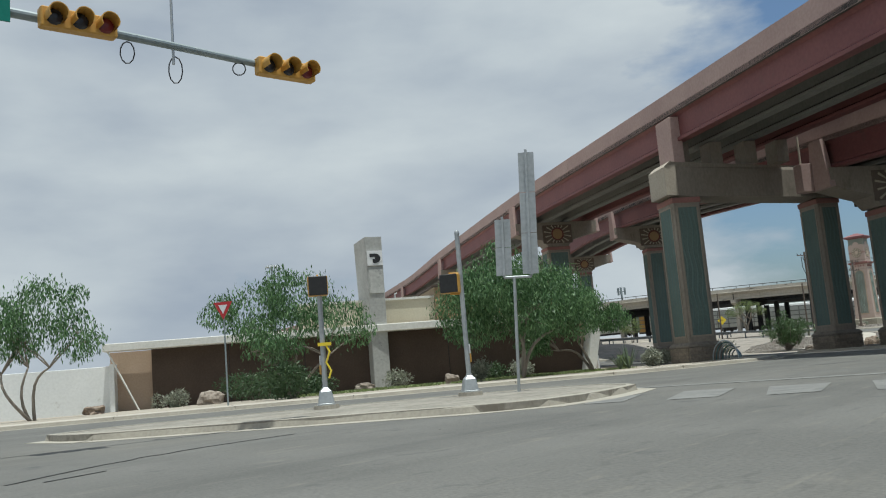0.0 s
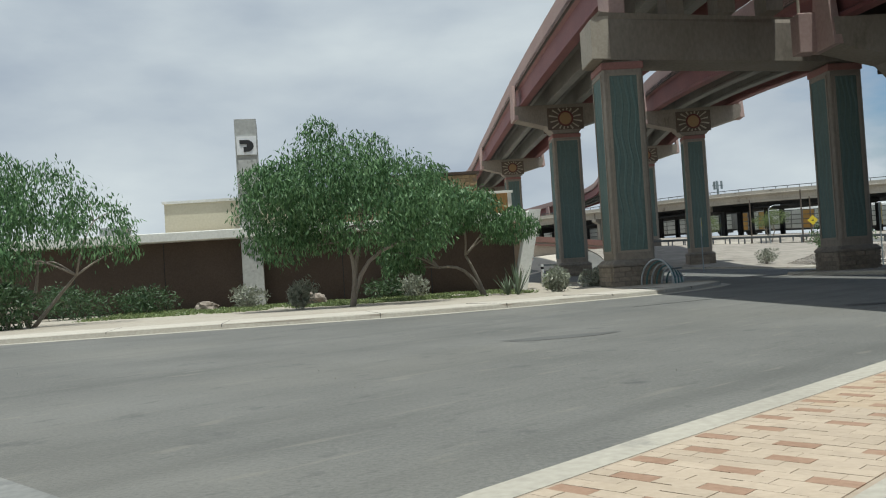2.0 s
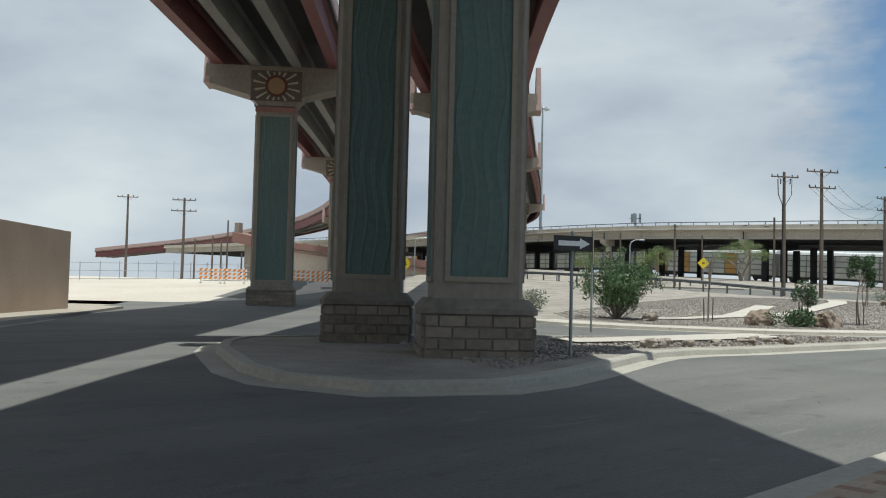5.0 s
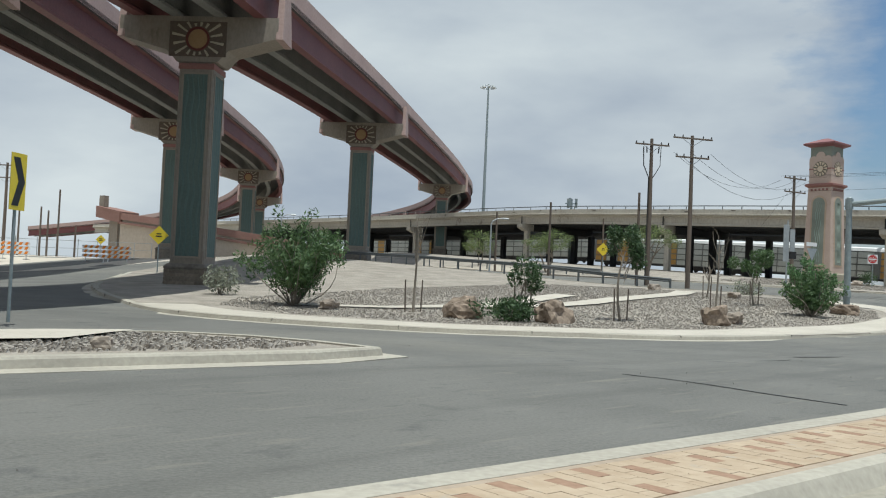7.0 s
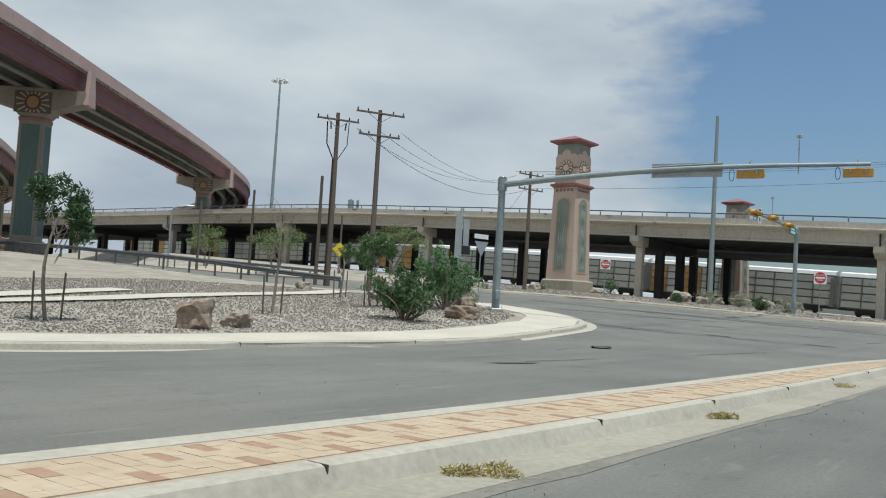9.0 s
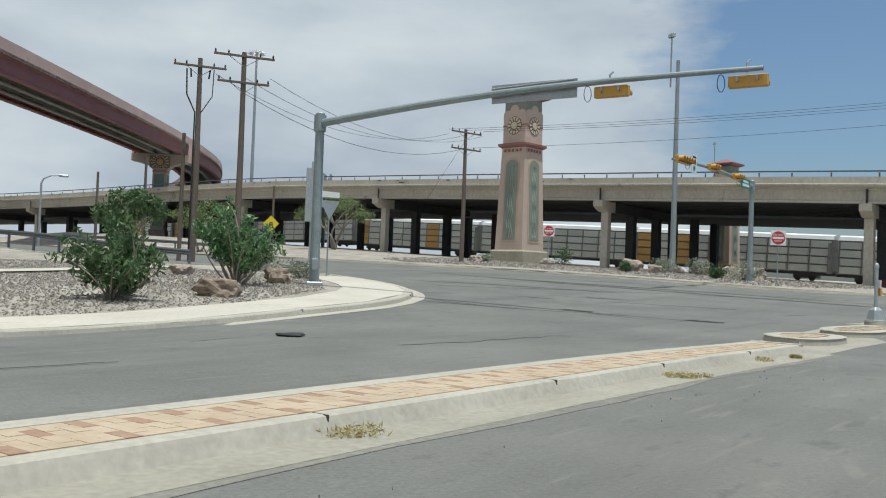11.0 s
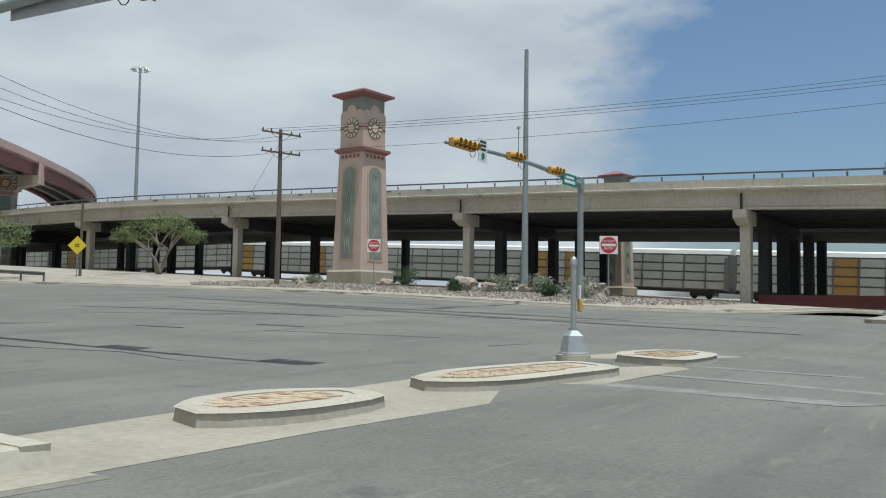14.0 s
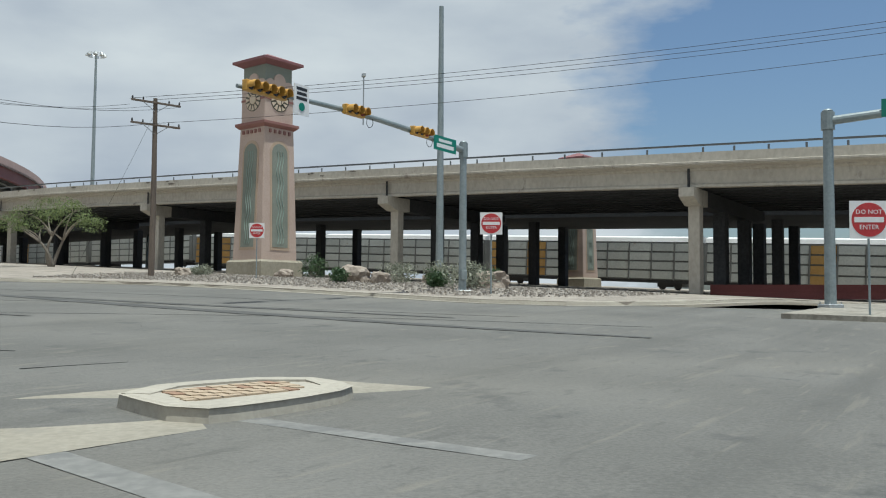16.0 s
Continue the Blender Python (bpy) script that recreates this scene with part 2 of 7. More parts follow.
def slab_xz(poly, y0, y1, bm=None):
    """A profile in x and z pushed from y0 to y1."""
    bm = bm or bmesh.new()
    return loft(bm, [[(x, y0, z) for x, z in poly], [(x, y1, z) for x, z in poly]])


def spline(pts, step=2.0):
    """Catmull-Rom through points of any dimension."""
    P = [np.array(p, float) for p in pts]
    P = [2 * P[0] - P[1]] + P + [2 * P[-1] - P[-2]]
    out = []
    for i in range(1, len(P) - 2):
        k = max(1, int(np.linalg.norm(P[i + 1][:2] - P[i][:2]) / step))
        for j in range(k):
            t = j / k
            out.append(0.5 * (2 * P[i] + (P[i + 1] - P[i - 1]) * t + (2 * P[i - 1] - 5 * P[i] + 4 * P[i + 1] - P[i + 2]) * t * t + (3 * P[i] - P[i - 1] - 3 * P[i + 1] + P[i + 2]) * t ** 3))
    out.append(P[-2])
    return out


def sweep(line, profile, bm=None, closed=True):
    """Push a profile of (offset to the right, height) along a line of x, y, z."""
    bm = bm or bmesh.new()
    rings = []
    for i, p in enumerate(line):
        d = np.array(line[min(i + 1, len(line) - 1)][:2]) - np.array(line[max(i - 1, 0)][:2])
        d = d / np.linalg.norm(d)
        rings.append([(p[0] + d[1] * o, p[1] - d[0] * o, p[2] + h) for o, h in profile])
    return loft(bm, rings)


# ---- ground ----
def ease(a, b, v):
    t = max(0.0, min(1.0, (v - a) / (b - a)))
    return t * t * (3 - 2 * t)


def G(x, y):
    """Height of the road surface: flat along the avenue, a dip before the gravel island, rising over the cross street and along the freeway."""
    d = y - 88 - max(0.0, 75 - x) * 0.35
    z = 0.045 * 0.5 * (d + math.sqrt(d * d + 16))
    z = 2.1 - 0.5 * ((2.1 - z) + math.sqrt((2.1 - z) ** 2 + 0.05))
    z += 0.035 * max(0.0, min(25.0, 80 - x)) * ease(108, 128, y) * ease(38, 54, x)
    v = (y - 60.1) * 0.775 - (x - 68.8) * 0.632
    a = 2 + 8 * (1 - ease(60, 70, x))
    z -= 0.32 * ease(a, a + 8.5, v) * (1 - ease(82, 100, y)) * ease(48, 56, x) * (1 - ease(84, 93, x))
    if x < 36 and y > 46:
        z -= min((y - 46) * 0.0085, 0.17) * min(1.0, (36 - x) / 4)
    far = max(0.7, min(6.0, 1.4 + 0.04 * ((x - 141) * -0.63 + (y - 134) * 0.777)))
    w = ease(2, 18, (x - 106.6) * 0.692 + (y - 126.6) * 0.721) * ease(45, 70, x)
    return z + (far - z) * w


def sheet(name, poly, lift, material, step=4.0, skirt=0.0, parent=None):
    """A polygon laid on the ground, cut into a grid so that it follows the slope; skirt: how far its sides go down."""
    bm = bmesh.new()
    bm.faces.new(loop(bm, [(x, y, 0) for x, y in poly]))
    xs, ys = [p[0] for p in poly], [p[1] for p in poly]
    for lo, hi, axis in ((min(xs), max(xs), 0), (min(ys), max(ys), 1)):
        v = math.ceil(lo / step) * step
        while v < hi:
            co, no = [0, 0, 0], [0, 0, 0]
            co[axis], no[axis] = v, 1
            bmesh.ops.bisect_plane(bm, geom=bm.verts[:] + bm.edges[:] + bm.faces[:], plane_co=co, plane_no=no)
            v += step
    if skirt:
        rim = [e for e in bm.edges if e.is_boundary]
        made = bmesh.ops.extrude_edge_only(bm, edges=rim)["geom"]
        for v in made:
            if isinstance(v, bmesh.types.BMVert):
                v.co.z = -skirt
    for v in bm.verts:
        v.co.z += G(v.co.x, v.co.y) + lift
    return part(name, bm, material, parent)


def kerb(name, line, parent=None, width=0.16, height=0.15, gutter=0.45, side=1, label=""):
    """A kerb and its gutter pan along a line of x, y; side 1: the road lies to the right of the line."""
    pts = [(x, y, G(x, y)) for x, y in (p[:2] for p in spline(line, 1.5))]
    s = side
    prof = [(-width * s, -0.1), (-width * s, height), (-0.03 * s, height), (0.0, height - 0.03), (0.03 * s, 0.012), (gutter * s, 0.008), (gutter * s, -0.1)]
    return part(name, sweep(pts, prof), CONCRETE, parent, label)


def structure(ob, label="", category=""):
    return tagged(ob, label=label, category=category, kind="structure")


def far_ground():
    bm = bmesh.new()
    N = 60
    def warp(i):
        u = (i / N) * 2 - 1
        return 2400 * u * abs(u) ** 1.6 + 60 * u
    vs = [[bm.verts.new((60 + warp(i), 80 + warp(j), 0)) for j in range(N + 1)] for i in range(N + 1)]
    for i in range(N):
        for j in range(N):
            bm.faces.new((vs[i][j], vs[i + 1][j], vs[i + 1][j + 1], vs[i][j + 1]))
    for v in bm.verts:
        v.co.z = G(v.co.x, v.co.y) - 0.3
    return structure(part("ground", bm, DIRT, None), "pale dusty desert ground reaching the horizon", "ground")


far_ground()
ROAD = [(-60, -60), (190, -60), (190, 105), (135, 105), (119, 110.5), (106.6, 126.9), (92, 134.5), (60, 152), (30, 175), (20, 175), (30, 90), (-60, 90)]
road = structure(sheet("road", ROAD, 0.0, ASPHALT), "grey worn asphalt road surface with cracks", "road")

# west side: sidewalk and planting bed in front of the brown building
WESTLINE = [(-60, 36), (-20, 39.5), (5, 41.6), (19, 43.2), (25.3, 44.0), (31.2, 47.0), (34.8, 49.8), (37.2, 53.4), (37.0, 56.5), (35.8, 62), (34.5, 72)]
wl = [tuple(p[:2]) for p in spline(WESTLINE, 2.0)]
west = structure(sheet("planting_bed", wl + [(32, 90), (-60, 90)], 0.13, DIRT, skirt=0.25), "bare dirt planting bed with patchy weeds", "ground")
def offset(line, d):
    out = []
    for i, p in enumerate(line):
        t = np.array(line[min(i + 1, len(line) - 1)]) - np.array(line[max(i - 1, 0)])
        t = t / np.linalg.norm(t)
        out.append((p[0] - t[1] * d, p[1] + t[0] * d))
    return out
wwalk = [p for p in wl if p[1] < 56]
structure(sheet("sidewalk", offset(wwalk, 0.16) + offset(wwalk, 2.4)[::-1], 0.15, WALK, skirt=0.1), "pale concrete sidewalk along the road", "pavement")


def kerb_joints(ob, line, width, near, every):
    """Dark contraction joints across a kerb."""
    for k in range(1, len(line) - 1, every):
        p, q = line[k], line[k + 1]
        if near(*p):
            jt = part("joint", box(-0.009, 0.009, -0.015, width + 0.003, 0.0, 0.153), JOINT, ob, "dark joint")
            jt.matrix_basis = pose(p[0], p[1], G(*p), 0, 0, math.degrees(math.atan2(q[1] - p[1], q[0] - p[0])))


JOINT = mat("dirty joint", (0.05, 0.046, 0.04), (0.09, 0.082, 0.07), 0.95)
kerb_joints(structure(kerb("kerb_west", WESTLINE, side=1), "concrete kerb and gutter", "kerb"), wl, 2.35, lambda x, y: x > 0 and y < 52, 2)

# median of brick pavers
MEDIAN = [(21.75, 19.4), (24.5, 22.25), (28.25, 25.6), (32.4, 29.35), (40.9, 37.1), (49.5, 44.8), (58.25, 52.2), (68.8, 60.1), (74.5, 64.6), (80.2, 69.1), (85.1, 73.1), (92.5, 79.3), (96.2, 82.0), (97.55, 83.0)]
ml = [tuple(p[:2]) for p in spline(MEDIAN, 1.5)]
mr = [(p[0] + (q[0] - p[0]) * k, p[1] + (q[1] - p[1]) * k) for p, q, k in zip(ml, offset(ml, -1.0), [float(np.interp(p[0], (21, 28, 40, 92, 98), (1.78, 1.78, 1.5, 1.25, 0.95))) for p in ml])]
mr[0] = (22.45, 18.15)

# gravel island between the ramps and the cross street
NISLE = [(46.5, 112), (48.4, 99), (50.9, 91.2), (53.0, 86.9), (55.2, 83.2), (58.2, 80.2), (62, 78.3), (66, 77.4), (70, 77.9), (73, 78.4), (76.2, 80.1), (80.2, 83.2), (83.2, 85.2), (86.4, 87.5), (89.3, 90.2), (91.6, 92.8), (93.3, 96.4), (93.9, 101.0), (92.6, 107.0), (89, 113.0), (84.5, 114.4), (80.5, 117.6), (75.5, 122.6), (68, 130.6), (60, 139.6), (52, 150)]
nl = [tuple(p[:2]) for p in spline(NISLE, 2.0)]
structure(sheet("gravel_island", nl, 0.13, GRAVEL, skirt=0.25), "raised island covered with crushed pale gravel", "island")
kerb_joints(structure(kerb("kerb_island", NISLE, side=1, width=0.3), "pale concrete kerb of the gravel island", "kerb"), nl, 0.3, lambda x, y: y < 110, 2)
nfront = [p for p in nl if p[1] < 108 and p[0] > 54]
structure(sheet("island_walk", offset(nfront, 0.28) + offset(nfront, 2.5)[::-1], 0.152, WALK, step=2.0, skirt=0.06), "broad pale concrete walk round the gravel island", "pavement")

GORE = [(43.2, 57.0), (45.0, 51.6), (48.2, 51.0), (52.7, 57.8), (55.4, 59.6), (62.4, 64.4), (63.4, 65.6), (62.3, 66.6), (57.8, 68.6), (52.5, 66.0), (46.5, 62.2), (43.2, 60.5), (43.2, 57.0)]
gl = [tuple(p[:2]) for p in spline(GORE, 1.5)]
structure(sheet("gore_island", gl[:-1], 0.12, GRAVEL, skirt=0.25), "narrow pointed island of loose grey stones", "island")
structure(kerb("kerb_gore", GORE, side=1, width=0.25), "concrete kerb round the pointed island", "kerb")

TISLE = [(88, 137), (92.7, 134.5), (99.8, 129.2), (106.6, 125.4), (110.9, 120.4), (115.1, 114.2), (117.6, 110.6), (120.2, 109.2), (126, 110.6), (136, 116), (150, 122), (190, 124)]
tl = [tuple(p[:2]) for p in spline(TISLE, 2.0)]
structure(sheet("tower_island", tl + [(190, 260), (40, 260), (40, 170)], 0.14, GRAVEL, step=6, skirt=0.25), "pale gravel ground round the tower and under the freeway", "island")
structure(kerb("kerb_tower", TISLE, side=1, width=1.4), "pale concrete kerb and walk by the tower", "kerb")

OLDWALK = mat("worn dirty concrete", (0.20, 0.187, 0.16), (0.33, 0.305, 0.26), 0.9, big=0.7, fine=9, stain=(0.19, 0.17, 0.14), stain_at=0.52)
# corner island with the pedestrian poles
CISLE = [(5.5, 26.2), (10.8, 23.8), (14.0, 22.9), (17.2, 26.4), (17.3, 28.6), (16.2, 30.0), (11.0, 30.2), (5.5, 29.6), (4.2, 28.0), (5.5, 26.2)]
cl = [tuple(p[:2]) for p in spline(CISLE, 1.0)]
structure(sheet("corner_island", cl[:-1], 0.14, OLDWALK, skirt=0.25), "low worn concrete refuge island with cracked edges", "island")
structure(kerb("kerb_corner", CISLE, side=1, width=0.2), "chipped concrete kerb of the refuge island", "kerb")


# ---- flyover ramps ----
LEFT = [(38.6, -45, 10.8), (38.6, 0, 13.5), (38.6, 30, 14.8), (38.6, 57, 15.8), (39.5, 96.5, 17.5), (41.2, 147, 19), (42.0, 195, 19.5), (37.5, 242, 19.1), (22.5, 288, 17.8), (-6, 328, 15.3), (-50, 355, 11.3)]
RIGHT = [(47.3, -45, 6.5), (47.35, 0, 9.2), (47.5, 30, 11.4), (47.95, 55.2, 13.4), (52.9, 101.5, 17.4), (61.1, 146.5, 19.7), (75.0, 218, 21.2), (80, 255, 20.5), (74, 290, 19), (55, 325, 17), (20, 352, 15)]


def ramp(name, line, half, label):
    thing = base(name, 0, 0, 0, label=label, category="flyover", kind="structure")
    pts = [tuple(p) for p in spline(line, 4.0)]
    # the slab's colour carries the shade of the gaps between girders
    part("deck", sweep(pts, [(-half, -0.28), (half, -0.28), (half, 0), (-half, 0)]), SOFFIT, thing, "grey concrete deck slab, gap shade in its colour")
    for s in (-1, 1):
        part("parapet", sweep(pts, [(s * half, -0.3), (s * half, 0.02), (s * (half - 0.06), 1.12), (s * (half - 0.3), 1.12), (s * (half - 0.42), 0.02), (s * (half - 0.42), -0.01)]), PARAPET, thing, "rose-tinted concrete parapet")
    for i, o in enumerate((-half + 0.55, -half / 3 + 0.1, half / 3 - 0.1, half - 0.55)):
        outer = i in (0, 3)
        m = RED if outer else GIRDER
        w, t = 0.32, 0.12
        part("girder", sweep(pts, [(o - w, -2.05), (o + w, -2.05), (o + w, -1.87), (o + t, -1.72), (o + t, -0.45), (o + w, -0.282), (o - w, -0.282), (o - t, -0.45), (o - t, -1.72), (o - w, -1.87)]), m, thing, "dull red girder" if outer else "grey girder")
    return thing


ramp("flyover_left", LEFT, 4.2, "curving highway flyover with red girders on decorated piers")
ramp("flyover_right", RIGHT, 4.0, "curving highway flyover with red girders on decorated piers")


def sun_emblem(parent, x, y, z, ny, r=0.56):
    """A relief sun with rays on the face of a cap; ny: -1 or 1, the side it faces."""
    bm = bmesh.new()
    loft(bm, [ring((x, y, z), r, 24, (1, 0, 0), (0, 0, 1)), ring((x, y + ny * 0.07, z), r * 0.95, 24, (1, 0, 0), (0, 0, 1))])
    em = part("sun_disc", bm, SUNORANGE, parent, "ochre relief sun disc")
    bm = bmesh.new()
    a = [loop(bm, ring((x, y + d, z), rr, 24, (1, 0, 0), (0, 0, 1))) for rr, d in ((r, 0.0), (r, ny * 0.1), (r * 1.2, ny * 0.1), (r * 1.2, 0.0))]
    for p, q in zip(a, a[1:]):
        bridge(bm, p, q)
    part("sun_rim", bm, RIMRED, em, "dark red rim")
    part("emblem_panel", box(x - 1.62, x + 1.62, min(y, y + ny * 0.03) - 0.02 * (ny > 0), max(y, y + ny * 0.03) + 0.02 * (ny < 0), z - 0.98, z + 0.98), EMBLEMBACK, parent, "dark brown square panel")
    for i in range(16):
        bm = bmesh.new()
        t = 2 * math.pi * (i + 0.5) / 16
        L = min(1.55 / max(abs(math.cos(t)), 0.01), 0.93 / max(abs(math.sin(t)), 0.01), 1.5) * (1.0 if i % 2 else 0.93)
        u, w = Vector((math.cos(t), 0, math.sin(t))), Vector((-math.sin(t), 0, math.cos(t)))
        c = Vector((x, y, z))
        q = [c + u * (r * 1.3) + w * 0.04, c + u * (r * 1.3) - w * 0.04, c + u * L - w * 0.075, c + u * L + w * 0.075]
        loft(bm, [[tuple(p) for p in q], [tuple(p + Vector((0, ny * 0.07, 0))) for p in q]])
        part("sun_ray", bm, SUNRAY, em, "cream relief ray")


RIMRED = mat("dark red rim", (0.11, 0.03, 0.025), (0.15, 0.045, 0.04), 0.7)
EMBLEMBACK = mat("dark brown emblem panel", (0.105, 0.082, 0.066), (0.15, 0.12, 0.097), 0.85, big=0.8, fine=8)
SUNORANGE = mat("ochre emblem paint", (0.30, 0.19, 0.095), (0.36, 0.235, 0.125), 0.8)
SUNRAY = mat("cream emblem paint", (0.38, 0.33, 0.245), (0.46, 0.41, 0.32), 0.8)


TANPALE = mat("pale tan moulding", (0.25, 0.215, 0.175), (0.32, 0.28, 0.23), 0.85)


def column(parent, x, y, z0, z1, w=2.1, d=1.9, courses=False):
    """A decorated column from z0 to z1, with stone base, wave panels and rose band."""
    col = part("column", box(x - w / 2, x + w / 2, y - d / 2, y + d / 2, z0 + 1.0, z1, 0.08), TAN, parent, "tan concrete column")
    o = 0.2
    plinth = part("plinth", loft(bmesh.new(), [rect(x - w / 2 - o, x + w / 2 + o, y - d / 2 - o, y + d / 2 + o, z0 - 0.3, 0.1), rect(x - w / 2 - o, x + w / 2 + o, y - d / 2 - o, y + d / 2 + o, z0 + 0.88, 0.1), rect(x - w / 2 - 0.26, x + w / 2 + 0.26, y - d / 2 - 0.26, y + d / 2 + 0.26, z0 + 0.9, 0.1), rect(x - w / 2 - 0.26, x + w / 2 + 0.26, y - d / 2 - 0.26, y + d / 2 + 0.26, z0 + 1.0, 0.1), rect(x - w / 2 - 0.1, x + w / 2 + 0.1, y - d / 2 - 0.1, y + d / 2 + 0.1, z0 + 1.18, 0.1), rect(x - w / 2 + 0.1, x + w / 2 - 0.1, y - d / 2 + 0.1, y + d / 2 - 0.1, z0 + 1.19, 0.1)]), STONE, parent, "rough brown stone base")
    for k in range(4 if courses else 0):
        face = Matrix.Translation((x, y, 0)) @ Matrix.Rotation(k * math.pi / 2, 4, "Z")
        hw, hd = (w / 2 + o, d / 2 + o) if k % 2 == 0 else (d / 2 + o, w / 2 + o)
        for c in range(4):
            cut = [-hw + 0.04] + [-hw + 0.04 + (2 * hw - 0.08) * (q + (0.5 if c % 2 else 0.0)) / 4 for q in range(0 if c % 2 else 1, 4)] + [hw - 0.04]
            for a, b in zip(cut, cut[1:]):
                bm = box(a + 0.012, b - 0.012, -hd - 0.035 - 0.012 * ((c + k) % 2), -hd + 0.05, z0 + 0.02 + c * 0.215, z0 + 0.215 + c * 0.215, 0.012)
                bm.transform(face)
                part("stone_block", bm, BLOCK, plinth)
    part("band", box(x - w / 2 - 0.04, x + w / 2 + 0.04, y - d / 2 - 0.04, y + d / 2 + 0.04, z1 - 0.42, z1 - 0.08, 0.03), ROSE, parent, "rose painted band")
    for k in range(4):
        face = Matrix.Translation((x, y, 0)) @ Matrix.Rotation(k * math.pi / 2, 4, "Z")
        hw, hd = (w / 2, d / 2) if k % 2 == 0 else (d / 2, w / 2)
        hw -= 0.2
        za, zb = z0 + 1.5, z1 - 0.6
        bm = box(-hw + 0.1, hw - 0.1, -hd - 0.012, -hd + 0.05, za + 0.1, zb - 0.1)
        bm.transform(face)
        panel = part("panel", bm, TEAL, col, "teal inset panel")
        bm = bmesh.new()
        for a in ((-hw, -hw + 0.1, za, zb), (hw - 0.1, hw, za, zb), (-hw + 0.1, hw - 0.1, za, za + 0.1), (-hw + 0.1, hw - 0.1, zb - 0.1, zb)):
            box(a[0], a[1], -hd - 0.05, -hd + 0.05, a[2], a[3], bm=bm)
        bm.transform(face)
        part("moulding", bm, TANPALE, col, "raised border")
        for j in range(4):
            cx = (j - 1.5) * hw * 0.42
            bm = bmesh.new()
            bed = []
            for i in range(31):
                z = za + 0.15 + (zb - za - 0.3) * i / 30
                c, h = cx + 0.07 * math.sin(z * 2.4 + j * 0.5), 0.055 + 0.02 * math.sin(z * 1.3 + j)
                bed.append([(c - h, -hd - 0.012, z), (c - h * 0.6, -hd - 0.028, z), (c + h * 0.6, -hd - 0.028, z), (c + h, -hd - 0.012, z)])
            loft(bm, bed)
            bm.transform(face)
            part("wave_line", bm, WAVE, col, "blue-green wavy relief line")
    return col


def hammerhead(x, y, ztop, yaw, half=4.5, wide=2.2, deep=2.0, courses=False):
    """A pier with one column, a winged cap and suns on both faces; ztop: the deck's height above it."""
    zb = G(x, y) + 0.05
    thing = base("bridge_pier", x, y, 0, yaw, label="tan concrete bridge pier with teal panels and a relief sun", category="pier", group="piers of the flyovers", kind="structure")
    ct = ztop - 2.1
    column(thing, 0, 0, zb, ct - 2.55, wide, deep, courses)
    prof = [(-half, ct), (-half, ct - 1.15), (-1.75, ct - 1.9), (-1.15, ct - 2.55), (1.15, ct - 2.55), (1.75, ct - 1.9), (half, ct - 1.15), (half, ct)]
    cap = part("cap", slab_xz(prof, -1.0, 1.0), TAN, thing, "tan hammerhead cap")
    for s in (-1, 1):
        part("end_block", loft(bmesh.new(), [rect(s * half - 0.12, s * half + 0.3, -1.06, 1.06, ct - 1.2, 0.03), rect(s * half - 0.12, s * half + 0.22, -0.6, 0.6, ct + 1.95, 0.03)]), PARAPET, thing, "pale sloping end block")
        sun_emblem(cap, 0, s * 1.0, ct - 1.28, s)
    return thing


hammerhead(39.5, 96.5, 17.5, 1.0, wide=2.5, courses=True)
hammerhead(41.2, 147, 19.0, 0)
hammerhead(42.0, 195, 19.5, 2)
hammerhead(37.5, 242, 19.1, 12)
hammerhead(48.35, 56.4, 13.45, 0, wide=1.7, deep=2.2, courses=True)
hammerhead(52.9, 101.5, 17.4, -8, wide=1.95, courses=True)
hammerhead(61.1, 146.5, 19.7, -10.5)
hammerhead(75.0, 218, 21.2, -9)
hammerhead(74, 290, 19, 25)


PALEBLOCK = mat("pale block concrete", (0.36, 0.315, 0.255), (0.45, 0.40, 0.33), 0.85, big=0.7, fine=9, stain=(0.31, 0.27, 0.22))


